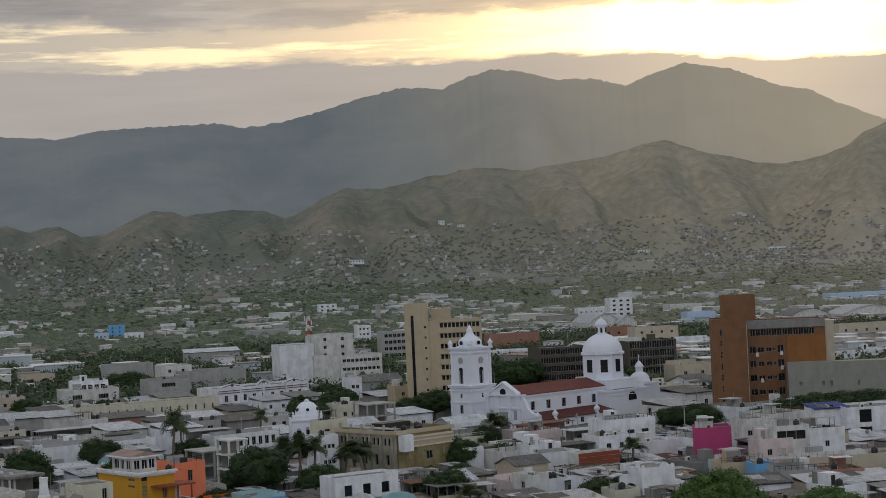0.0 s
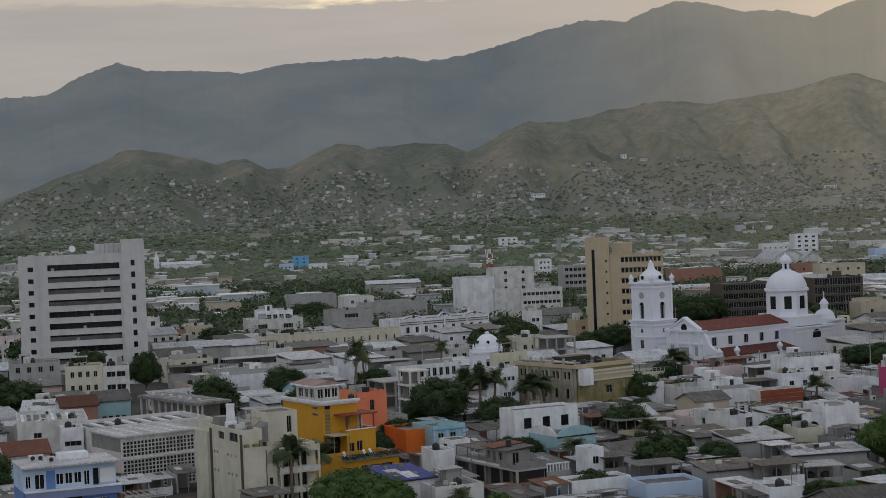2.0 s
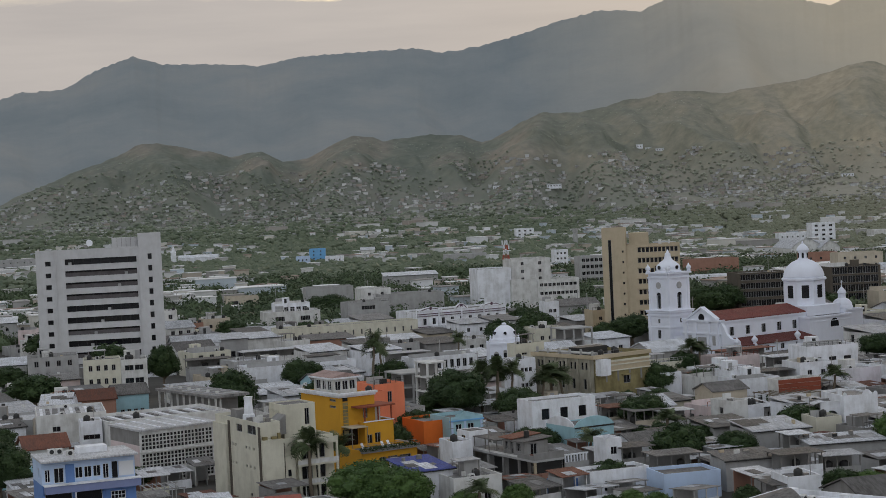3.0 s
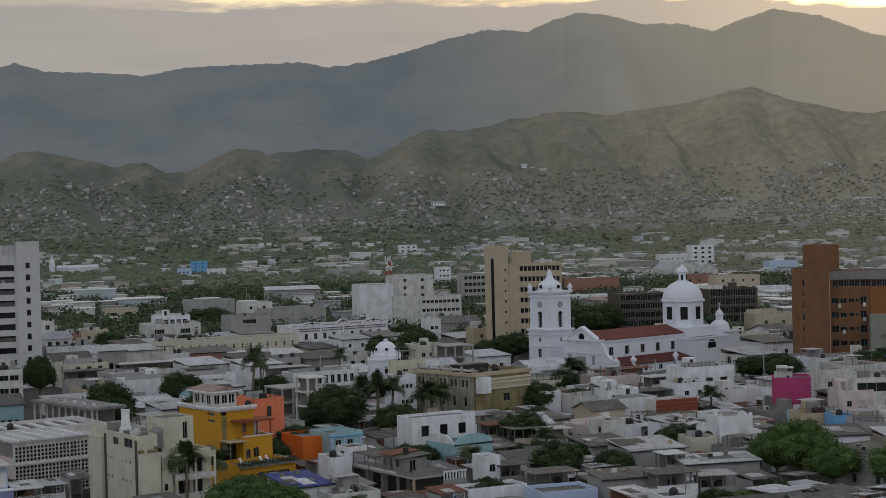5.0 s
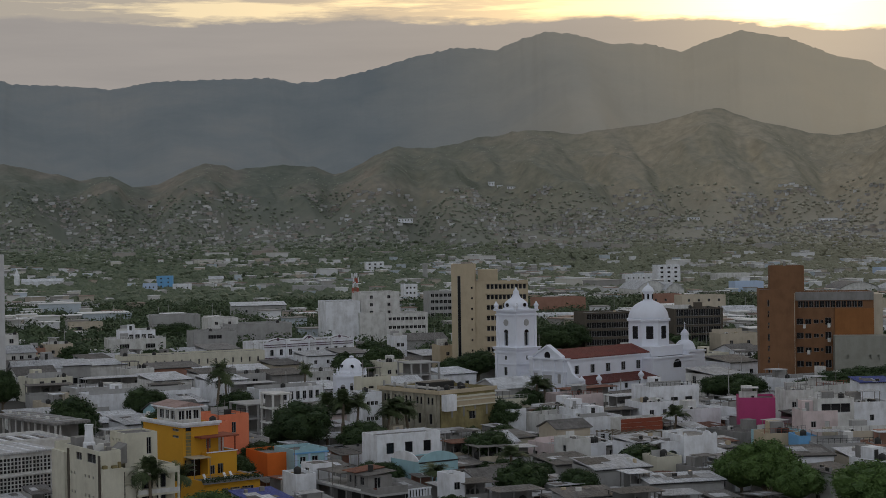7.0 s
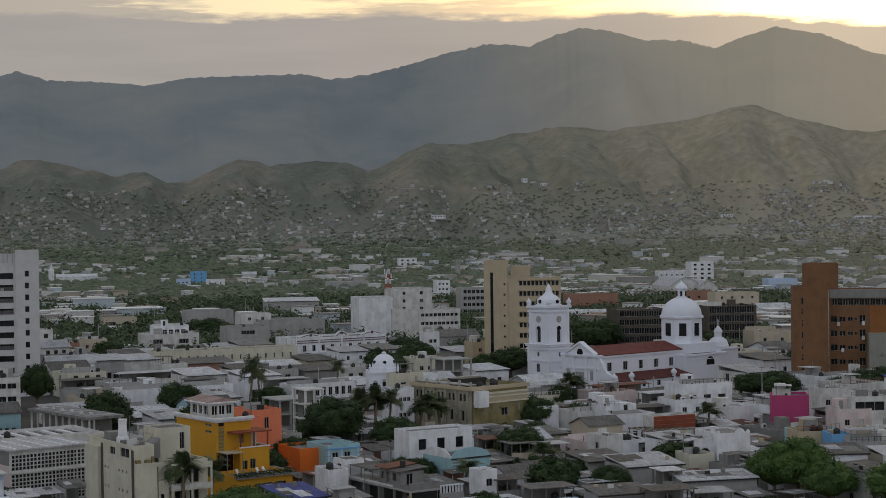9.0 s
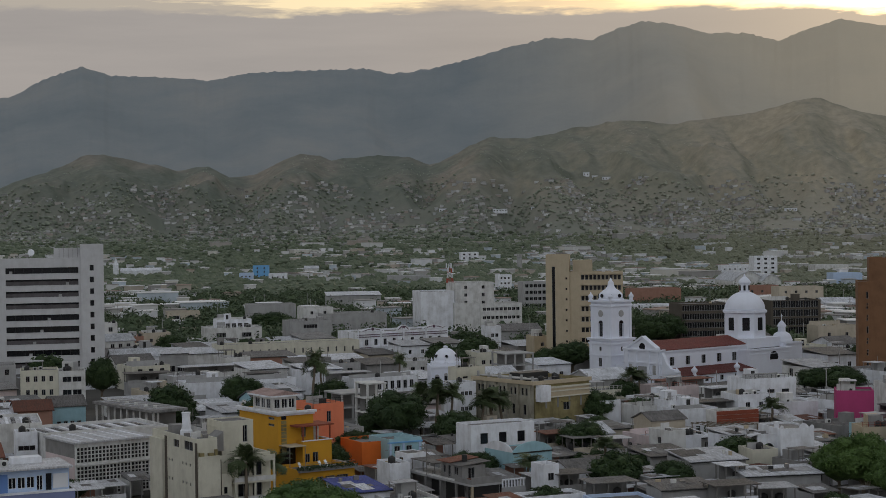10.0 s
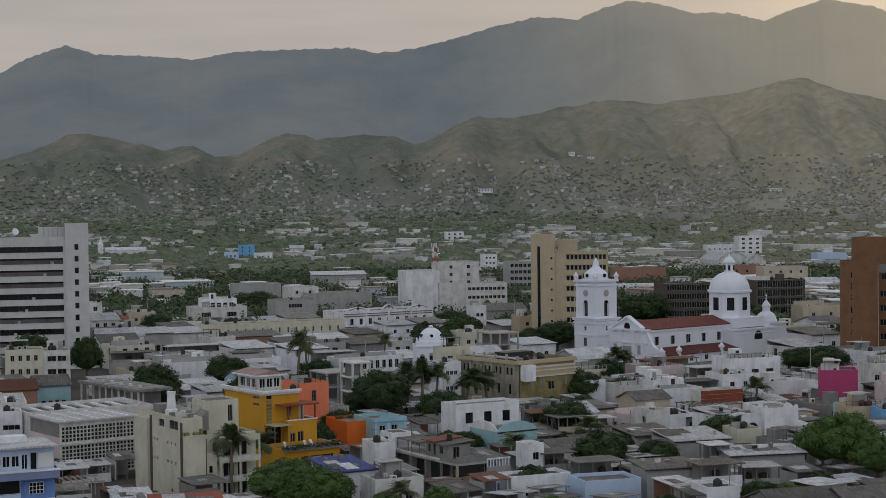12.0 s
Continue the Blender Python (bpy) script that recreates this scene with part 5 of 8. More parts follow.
def top_clutter(e, x, y, rot, w, d, h, wall, rng):
    """What stands on a flat roof: a stair hut, tanks, cooling units, rods, a sheet lean-to."""
    c, s = math.cos(radians(rot)), math.sin(radians(rot))
    z = h - 0.5
    if rng.random() < 0.28 and w > 6:
        a, b = rng.uniform(0.5, w - 4), rng.uniform(d * 0.3, d - 3.5)
        hut = part("stair_hut", boxes((a, b, z, a + rng.uniform(2.2, 3.0), b + 2.6, z + 2.3)), wall, e)
        part("hut_door", boxes((a + 0.6, b - 0.05, z, a + 1.5, b - 0.01, z + 1.95)), rng.choice([GLASS, TANKSHADE, FRAME]), hut)
    elif rng.random() < 0.5 and w > 6:
        a, b = rng.uniform(0.4, w * 0.4), rng.uniform(1, d * 0.5)
        lw, ld = rng.uniform(2.5, w * 0.5), rng.uniform(2.5, d * 0.45)
        for k, (p, q) in enumerate(((a, b), (a + lw, b), (a, b + ld), (a + lw, b + ld))):
            part("post", boxes((p - 0.06, q - 0.06, z, p + 0.06, q + 0.06, z + 2.3)), METAL, e)
        part("lean_to_roof", boxes((a - 0.3, b - 0.3, z + 2.3, a + lw + 0.3, b + ld + 0.3, z + 2.4)), rng.choice([ZINC, ASBESTOS, PALE_ROOF]), e)
    if w < 3 or d < 3:
        return
    if rng.random() < 0.6 and d > 5:
        b = rng.uniform(1.5, d - 1.5)
        part("roof_wall", boxes((0.25, b, z, rng.uniform(w * 0.5, w - 0.25), b + 0.15, z + rng.uniform(0.6, 1.8))), rng.choice([wall, OFFWHITE, GREYWALL]), e)
    for _ in range(rng.choice([0, 1, 1, 2])):
        a, b, q = rng.uniform(0.4, w - 1.5), rng.uniform(0.4, d - 1.5), rng.uniform(0.4, 1.1)
        part("roof_crate", boxes((a, b, z, a + q, b + q * 0.8, z + q * rng.uniform(0.5, 1.2))), rng.choice([DARKGREY, METAL, OFFWHITE, TANKSHADE, TAN]), e)
    if rng.random() < 0.45 and w > 4:
        rail = bmesh.new()
        for k in range(int(w / 1.1) + 1):
            box(rail, min(1.1 * k, w - 0.08), 0.05, z + 0.5, min(1.1 * k, w - 0.08) + 0.07, 0.12, z + 1.35)
        box(rail, 0, 0.05, z + 1.35, w, 0.12, z + 1.42)
        box(rail, 0, 0.06, z + 0.92, w, 0.11, z + 0.96)
        part("roof_railing", rail, rng.choice([METAL, OFFWHITE, TANKSHADE, MAROON]), e)
    if rng.random() < 0.5 and w > 4.5:
        a, b = rng.uniform(0.6, w - 3.4), rng.uniform(d * 0.35, d * 0.8)
        part("roof_room", boxes((a, b, z, a + rng.uniform(1.8, 3.2), min(b + 2.4, d - 0.1), z + rng.uniform(1.6, 2.5))), rng.choice([wall, DARKGREY, OFFWHITE, GREYWALL, GREYWALL]), e)
    if rng.random() < 0.22:
        zz = z + 0.5
        for k in range(int(w / 1.6)):
            part("starter_bar", boxes((0.1 + 1.6 * k, 0.06, zz, 0.16 + 1.6 * k, 0.12, zz + rng.uniform(0.5, 1.2))), METAL, e)
    for _ in range(rng.choice([0, 1, 1, 2])):
        a, b = rng.uniform(1, w - 1), rng.uniform(1, d * 0.4)
        tank(x + a * c - b * s, y + a * s + b * c, z)
    for _ in range(rng.choice([0, 0, 1, 2])):
        a, b = rng.uniform(1, w - 1.2), rng.uniform(0.8, d - 1)
        cooler(x + a * c - b * s, y + a * s + b * c, z, rot)
    if rng.random() < 0.5:
        a, b = rng.uniform(0.5, w - 0.5), rng.uniform(0.5, d - 0.5)
        part("aerial", boxes((a - 0.04, b - 0.04, z, a + 0.04, b + 0.04, z + rng.uniform(2.5, 4.5)), (a - 0.7, b - 0.03, z + 2.1, a + 0.7, b + 0.03, z + 2.16)), METAL, e)


def cooler(x, y, z, rot):
    """A boxy outdoor cooling unit with a fan ring."""
    if "cooler" not in WINDOW_MESH:
        bm = boxes((-0.5, -0.35, 0, 0.5, 0.35, 0.8))
        bmesh.ops.bevel(bm, geom=bm.edges[:], offset=0.04, segments=1, affect="EDGES")
        WINDOW_MESH["cooler"] = finish(bm, "air_conditioner", OFFWHITE)
        WINDOW_MESH["fan"] = finish(lathe([(0.3, 0), (0.3, 0.05), (0.22, 0.06)], 12), "fan_grille", TANKSHADE)
    ob = new("air_conditioner", WINDOW_MESH["cooler"])
    ob.matrix_world = pose(x, y, z, 0, 0, rot)
    fan = part("fan_grille", WINDOW_MESH["fan"], None, ob)
    fan.matrix_basis = pose(0, -0.35, 0.4, 90, 0, 0)
    return tagged(ob, "off-white cooling unit on a flat roof", "air conditioner", "roof cooling units")


def tank(x, y, z, mat=None):
    """A round roof tank."""
    key = "tank"
    if key not in WINDOW_MESH:
        WINDOW_MESH[key] = finish(lathe([(0.55, 0), (0.62, 0.1), (0.62, 1.1), (0.5, 1.3), (0.2, 1.4), (0.2, 1.48)], 14), "water_tank", TANKSHADE, True)
    ob = new("water_tank", WINDOW_MESH[key])
    ob.location = (x, y, z)
    return tagged(ob, "black plastic water tank on a flat roof", "water tank", "roof tanks")


# ---- blocks and houses that can be told apart ----
def blue_apartments():
    x, y, rot, w, h = -68.72, 220.49, 26, 12.41, 13
    e = root("apartment_house", x, y, 0, rot, "white and blue apartment house with terraces and white railings", "apartment house")
    claim(x, y, rot, w, 8)
    d = 7.5
    top = [(0.4, 10.3, 1.1, 12.0), (1.6, 10.1, 2.9, 12.1), (4.4, 10.5, 5.4, 12.0), (5.6, 10.5, 6.6, 12.0), (6.8, 10.5, 7.8, 12.0), (8.1, 10.1, 8.9, 12.1)]
    part("blue_facing", boxes((3.1, -0.05, 10.0, 4.3, -0.01, 12.5)), BLUE, e, "strong blue painted facing")
    for a in (1.6, 4.4, 5.6, 6.8):
        part("curtain", boxes((a + 0.08, 0.2, 10.5, a + 0.92, 0.215, 11.98)), OFFWHITE, e, "pale drawn curtain")
    mid = [(0.3, 6.9, 3.9, 8.75), (4.3, 6.9, 7.9, 8.75), (9.0, 6.7, 11.0, 8.3)]
    low = [(0.8, 3.4, 3.6, 5.3), (4.6, 3.4, 7.6, 5.3), (9.0, 3.6, 11.2, 5.2), (9.0, 0.3, 10.2, 2.4)]
    shell(e, w, d, 9.95, BLUE, {"front": low + mid, "left": [(5.0, 7.2, 5.8, 8.0)]}, 0.05, None, bars=0, frame_mat=FRAMEWHITE)
    shell(e, w, d, h, PALEBLUE, {"front": top, "left": [(4.2, 10.6, 5.4, 12.0)]}, 0.05, None, bars=1, frame_mat=FRAMEWHITE, z0=9.95)
    grille = bmesh.new()
    for k in range(5):
        box(grille, 9.0 + 0.47 * k, -0.08, 6.7, 9.08 + 0.47 * k, -0.02, 8.3)
    for k in range(4):
        box(grille, 9.08, -0.07, 6.75 + 0.5 * k, 10.88, -0.03, 6.82 + 0.5 * k)
    part("window_grille", grille, FRAMEWHITE, e, "white window grille")
    for a in (0.3, 4.3):
        part("terrace_parapet", boxes((a, -0.1, 6.1, a + 3.6, -0.02, 6.88)), PALEBLUE, e)
    part("blue_facing", boxes((8.3, -0.1, 0, 8.9, -0.01, 9.0), (11.3, -0.1, 0, w, -0.01, 9.0), (8.9, -0.1, 8.5, 11.3, -0.01, 9.0), (8.9, -0.1, 5.3, 11.3, -0.01, 6.8)), BLUE, e, "strong blue painted facing")
    part("balcony", boxes((0.2, -1.3, 8.9, w + 0.5, -0.12, 9.9)), LILAC, e, "lilac blue balcony front")
    part("balcony_coping", boxes((0.1, -1.4, 9.9, w + 0.6, -0.1, 10.05)), WHITE, e)
    part("slab_edge", boxes((0.0, -1.0, 5.7, w, -0.12, 6.1)), WHITE, e)
    # dark sheet on the flat wall stands for a recess in shade
    part("dark_recess", boxes((9.3, -0.14, 10.1, w - 2.4, -0.02, 12.3)), GLASS, e)
    part("railing_panel", boxes((w - 2.2, -0.16, 10.3, w - 0.2, -0.02, 12.2)), FRAMEWHITE, e)
    roof = boxes((-0.2, -1.2, h, w + 0.3, d + 0.2, h + 0.3))
    bmesh.ops.bevel(roof, geom=roof.edges[:], offset=0.05, segments=1, affect="EDGES")
    part("roof", roof, PALE_ROOF, e, "pale flat roof slab")
    part("roof_box", boxes((5.5, 3.6, h + 0.3, 9.5, 6.0, h + 1.1)), WHITE, e)
    part("column", boxes((8.1, -1.0, 0, 8.3, -0.8, 5.7)), WHITE, e)
    part("column", boxes((4.1, -1.0, 6.1, 4.3, -0.8, 8.9)), WHITE, e)
    c, s = math.cos(radians(rot)), math.sin(radians(rot))
    for a, b in ((2.2, 5.0), (3.2, 4.8), (4.2, 2.2)):
        cooler(x + a * c - b * s, y + a * s + b * c, h + 0.3, rot)


blue_apartments()


def lattice_school():
    x, y, rot, w, h = -70.41, 280.17, 38, 14.2, 9
    e = root("school_block", x, y, 0, rot, "grey concrete school block with pierced block screens", "school")
    claim(x, y, rot, w, 14)
    holes = []
    for z in (7.75, 7.1, 6.45, 5.8, 4.55, 3.9, 3.25, 2.6, 1.5, 0.9, 0.3):
        holes += [(0.45 + 0.66 * i, z, 0.99 + 0.66 * i, z + 0.5) for i in range(int((w - 0.8) / 0.66))]
    bm = bmesh.new()
    facade(bm, (0, 0, 0), (1, 0, 0), (0, 1, 0), w, h, holes, 0.3)
    facade(bm, (w, 0, 0), (0, 1, 0), (-1, 0, 0), 12, h, [])
    facade(bm, (w, 12, 0), (-1, 0, 0), (0, -1, 0), w, h, [])
    part("screen_wall", bm, OFFWHITE, e, "pierced concrete block screen")
    side = bmesh.new()
    facade(side, (0, 12, 0), (0, -1, 0), (1, 0, 0), 12, 6.6, [])
    part("side_wall", side, ROSE, e, "faded pink side wall")
    side = bmesh.new()
    facade(side, (0, 12, 0), (0, -1, 0), (1, 0, 0), 12, h, [], z0=6.6)
    part("side_wall", side, DARKGREY, e, "water-stained concrete band")
    # black sheet in place of the shade behind the screen
    part("dark_interior", boxes((0.3, 0.5, 0.1, w - 0.3, 0.6, h - 0.4)), TANKSHADE, e)
    part("roof", boxes((-0.3, -0.5, h, w + 0.3, 12.3, h + 0.3)), PALE_ROOF, e, "pale grey stained roof slab")
    for z in (5.25, 2.05):
        part("floor_band", boxes((-0.1, -0.25, z, w, 0, z + 0.25)), OFFWHITE, e)
    for i in range(5):
        part("roof_rib", boxes((1 + i * w / 5, 0.2, h + 0.3, 1.3 + i * w / 5, 12, h + 0.42)), WHITE, e)
    for i in range(8):
        part("screen_fin", boxes((0.25 + i * (w - 0.5) / 7, -0.16, 0, 0.37 + i * (w - 0.5) / 7, -0.01, h)), OFFWHITE, e)


lattice_school()
house(-80.75, 301.97, 34, 23.2, 8.0, 15, OFFWHITE, PALE_ROOF, "long school wing with a strip of high windows", 9, name="school_wing", category="school", ww=1.9, wh=1.3, first=1, bars=2)
house(-99.23, 316.88, 18, 13.09, 8.0, 17, OFFWHITE, PALE_ROOF, "stained white school wing with a wide flat roof", 2, name="school_wing", category="school", ww=1.5, wh=1.0, first=1)


def roof_strips(x, y, rot, w, h, d, n):
    """Rows of translucent sheets and dark skylight slots laid on a wide flat roof."""
    e = root("roof_lights", x, y, h - 0.5, rot, "pale roof sheets and dark skylight slots on a wide roof", "skylights", "school roof lights")
    for i in range(n):
        a = 0.8 + (w - 1.6) * i / n
        part("pale_sheet", boxes((a, 1.0, 0.0, a + 0.55, d - 1.2, 0.09)), WHITE, e)
        for k in range(4):
            b = 2.0 + (d - 4.0) * k / 4
            part("skylight", boxes((a + 1.1, b, 0.0, a + 1.9, b + (d - 6) / 4, 0.14)), GLASS if (i + k) % 4 == 0 else CONCRETE_ROOF, e)


roof_strips(-80.75, 301.97, 34, 23.2, 8.0, 15, 7)
roof_strips(-99.23, 316.88, 18, 13.09, 8.0, 17, 4)
house(-87, 303.8, 20, 3.85, 8.2, 5, WHITE, PALE_ROOF, "white stair block with slit windows", 1, name="stair_block", ww=3.0, wh=0.9, bars=2)


def cream_block():
    x, y, rot, w, h, d = -45.55, 254.39, 33, 12.6, 12.9, 17.5
    e = root("apartment_block", x, y, 0, rot, "cream rendered apartment block with blind walls and balconies", "apartment house")
    claim(x, y, rot, w, d)
    left = lambda b0, z0, b1, z1: (d - b1, z0, d - b0, z1)
    pin = [left(b, z, b + 0.55, z + 0.45) for z in (8.5, 5.6) for b in (2.0, 3.6, 5.0, 9.2, 10.4, 11.6)]
    # tall left part with blind flank
    shell(e, 3.5, d, h, CREAM, {"left": pin + [left(1.2, 10.9, 4.6, 12.3), left(6.6, 10.9, 8.8, 12.1), left(3.4, 1.2, 4.2, 1.8)], "front": [(0.9, 6.0, 1.2, 6.5), (1.4, 6.2, 1.7, 6.7), (1.9, 6.0, 2.2, 6.5)]}, 0.5, CONCRETE_ROOF, bars=1)
    part("front_shoulder", boxes((0.0, -1.1, 0, 3.5, -0.01, 10.3)), CREAM, e)
    for box in ((0.3, -0.9, 10.3, 1.0, -0.3, 10.8), (1.8, -0.8, 10.3, 2.6, -0.2, 10.7), (2.8, -0.8, 10.3, 3.2, -0.4, 11.2)):
        part("planter", boxes(box), OLIVE, e)
    part("rain_groove", boxes((-0.1, -0.6, 0, -0.01, 0.2, h - 0.6)), SMOKED, e, "dark strip along the wall groove")
    part("rain_groove", boxes((-0.1, 11.4, 0, -0.01, 12.2, h - 0.6)), SMOKED, e, "dark strip along the wall groove")
    part("rain_groove", boxes((3.52, -0.9, 0, 3.75, -0.3, 9.6)), SMOKED, e, "dark strip along the wall groove")
    part("flank_step", boxes((-0.5, 12.3, 0, -0.01, d, h - 1.2)), CREAM, e)
    # balcony side
    x0 = 3.52
    bays = []
    for z in (0.5, 3.4, 6.5):
        bays += [(1.9, z, 2.6, z + 2.2), (3.6, z, 5.4, z + 2.3), (6.0, z, 7.6, z + 2.3)]
    shell(e, w - x0, d - 3, 10.0, CREAM, {"front": bays}, 0.9, CONCRETE_ROOF, x0=x0, y0=0.6, bars=1)
    part("stair_bay", boxes((x0 + 0.3, -0.7, 0, x0 + 2.0, 0.55, 7.4)), CREAM, e)
    part("stair_slit", boxes((x0 + 0.7, -0.76, 4.4, x0 + 1.2, -0.71, 5.4)), GLASS, e)
    for z in (2.7, 5.7, 8.9):
        slab = part("balcony_slab", boxes((x0 + 2.2, -1.3, z, x0 + 9.0, 0.58, z + 0.3)), CREAM, e)
        part("balcony_front", boxes((x0 + 2.2, -1.3, z + 0.3, x0 + 9.0, -1.15, z + 0.95)), OFFWHITE if z < 6 else CREAM, slab)
    for i in range(3):
        part("balcony_post", boxes((x0 + 2.3 + 3.2 * i, -1.25, 0, x0 + 2.6 + 3.2 * i, -0.95, 8.9)), CREAM, e)
    # stair room with a lean-to, and the roof tank
    shell(e, 5.4, 5.6, 14.6, CREAM, {"front": [(3.6, 11.2, 4.4, 13.8)], "left": [(1.0, 13.2, 1.3, 13.6), (2.2, 13.2, 2.5, 13.6), (3.4, 13.2, 3.7, 13.6)]}, 0.2, CONCRETE_ROOF, x0=6.4, y0=5.0, z0=9.0)
    lean = prism([(3.6, 10.2), (3.6, 11.2), (6.38, 13.2), (6.38, 10.2)], 4.2, 7.4)
    part("lean_to", lean, DARKGREY, e, "grey sheet lean-to beside the stair room")
    tower = lathe([(1.0, 12.4), (0.95, 13.3), (0.75, 13.5), (0.62, 15.2), (0.68, 15.9), (0.72, 16.1)], 16, 2.0, 8.4)
    part("roof_tank", tower, WHITE, e, "flared white concrete roof tank")
    part("tank_cabin", boxes((0.7, 10.2, 12.4, 2.8, 12.6, 14.0)), DARKGREY, e)
    for k, (a, b) in enumerate(((0.9, 6.2), (2.4, 5.6), (2.7, 7.0), (1.2, 4.2), (2.6, 3.0))):
        part("roof_unit", boxes((a, b, 12.4, a + 0.8, b + 0.6, 13.1 + 0.25 * (k % 2))), (METAL, OFFWHITE)[k % 2], e)
    part("aerial", boxes((2.9, 7.9, 12.4, 2.96, 7.96, 16.6), (2.2, 7.9, 15.6, 3.6, 7.95, 15.66)), METAL, e)


cream_block()


def yellow_house():
    x, y, rot, w, h, d = -36.94, 284.32, 36, 6.76, 13.2, 14.0
    e = root("yellow_house", x, y, 0, rot, "ochre yellow plastered house with white cornice and terraces", "house")
    claim(x - 2, y - 10, rot, 20, 26)
    shell(e, w, d, h, YELLOW, {"front": [(4.4, 9.0, 5.3, 11.0)], "left": [(d - 3.6, 12.05, d - 1.4, 12.5), (d - 3.6, 10.95, d - 1.4, 11.4)]}, 0.3, PALE_ROOF, bars=4)
    part("cornice", boxes((-0.7, -0.7, h, w + 0.3, -0.01, h + 0.4), (-0.7, -0.01, h, -0.01, d + 0.4, h + 0.4), (-0.35, -0.35, h - 0.35, w + 0.1, -0.01, h), (-0.35, -0.01, h - 0.35, -0.01, d + 0.2, h)), WHITE, e, "white stepped roof cornice")
    part("grille_head", boxes((0.55, -0.08, 12.2, 1.5, -0.01, 12.9)), GLASS, e)
    for i in range(9):
        part("grille_block", boxes((0.55, -0.1, 6.7 + i * 0.6, 1.5, -0.01, 7.2 + i * 0.6)), OLIVE, e)
    shell(e, 4.6, 7.0, h + 2.5, OFFWHITE, {"front": [(0.4, h + 0.5, 1.5, h + 2.1), (1.8, h + 0.5, 2.9, h + 2.1), (3.2, h + 0.5, 4.3, h + 2.1)], "left": [(0.6, h + 0.5, 2.4, h + 2.1), (2.9, h + 0.5, 4.2, h + 2.1), (4.7, h + 0.5, 6.2, h + 2.1)]}, 0.1, None,
          x0=0.9, y0=3.6, z0=h - 0.3, bars=1, frame_mat=FRAMEWHITE)
    part("penthouse_eave", boxes((0.1, 2.8, h + 2.5, 6.2, 11.3, h + 2.75)), WHITE, e)
    cap = prism([(0.3, h + 2.75), (0.3, h + 2.85), (3.2, h + 3.5), (6.0, h + 2.85), (6.0, h + 2.75)], 3.0, 11.1)
    part("penthouse_roof", cap, FADEDTILE, e, "low faded pink tiled roof")
    # wing with a covered balcony
    x0 = 3.4
    shell(e, 5.6, 5.0, 8.5, YELLOW, {"front": [(0.4, 4.6, 1.4, 6.4), (1.9, 4.3, 3.0, 6.6)]}, 0.9, PALE_ROOF, x0=x0, y0=-2.2, bars=1)
    part("balcony_coping", boxes((x0 - 0.1, -2.35, 8.5, x0 + 5.75, -1.95, 8.65), (x0 + 5.45, -1.95, 8.5, x0 + 5.75, 2.8, 8.65)), WHITE, e)
    for a in (0.1, 2.7, 5.3):
        part("balcony_post", boxes((x0 + a, -2.1, 8.6, x0 + a + 0.2, -1.9, 11.0)), MAROON, e)
    part("balcony_roof", boxes((x0 - 1.2, -2.6, 11.0, x0 + 5.9, 2.7, 11.25)), MAROON, e, "dark red sheet balcony roof")
    part("balcony_room", boxes((x0 + 0.3, 0.6, 7.6, x0 + 1.7, 2.6, 11.0), (x0 + 1.7, 1.6, 7.6, x0 + 5.3, 2.6, 10.9)), OFFWHITE, e)
    part("balcony_door", boxes((x0 + 0.45, 0.53, 7.6, x0 + 1.4, 0.59, 10.2)), GLASS, e)
    shade = part("sun_shade", boxes((0.1, -3.6, 7.9, 3.3, -0.05, 8.05)), TAN, e, "tan canvas sun shade")
    for a in (0.15, 3.1):
        part("shade_post", boxes((a, -3.5, 4.4, a + 0.1, -3.4, 7.9)), METAL, shade)
    # dark sheet on the wall paints the shade under the canvas
    part("shaded_opening", boxes((0.3, -0.06, 4.6, 3.2, -0.02, 7.4)), GLASS, e)
    # lower terrace
    shell(e, 10.6, 7.4, 5.0, YELLOW, {"front": [(3.4, 1.4, 4.6, 3.6), (5.0, 1.4, 6.8, 3.6), (7.2, 1.4, 9.4, 3.6)]}, 0.6, CONCRETE_ROOF, x0=-1.6, y0=-9.62, bars=3)
    planter = part("planter", boxes((-1.8, -10.3, 4.6, 9.2, -9.65, 5.1), (9.02, -9.65, 4.6, 9.5, -2.4, 5.1)), DARKGREY, e)
    part("terrace_rail", boxes((-1.6, -9.6, 5.75, 9.0, -9.54, 5.81)), METAL, e)
    c, s = math.cos(radians(rot)), math.sin(radians(rot))
    for a, b in ((1.6, -5.2), (5.2, -5.6), (6.6, -5.2)):
        q = new("sun_lounger")
        q.matrix_world = pose(x + a * c - b * s, y + a * s + b * c, 4.4, 0, 0, rot + 35)
        tagged(q, "white sun lounger on a roof terrace", "lounger", "loungers on the terrace")
        back = boxes((-0.4, 0.3, 0.3, 0.4, 0.38, 1.2))
        bmesh.ops.rotate(back, verts=back.verts, cent=(0, 0.3, 0.3), matrix=Matrix.Rotation(radians(-25), 3, "X"))
        part("backrest", back, WHITE, q)
        part("seat", boxes((-0.4, -1.3, 0.25, 0.4, 0.32, 0.33)), WHITE, q)
        for lx, ly in ((-0.32, -1.1), (0.22, -1.1), (-0.32, 0.15), (0.22, 0.15)):
            part("frame_leg", boxes((lx, ly, 0, lx + 0.1, ly + 0.1, 0.25)), WHITE, q)
    v, f = leaf_cloud(random.Random(4), [(-1.5 + i * 0.6, -10.0, 5.2, 0.6) for i in range(18)], 1500, 0.13)
    me = bpy.data.meshes.new("hedge")
    me.from_pydata(v, [], f)
    me.materials.append(LEAF)
    part("planter_shrub", me, None, planter)


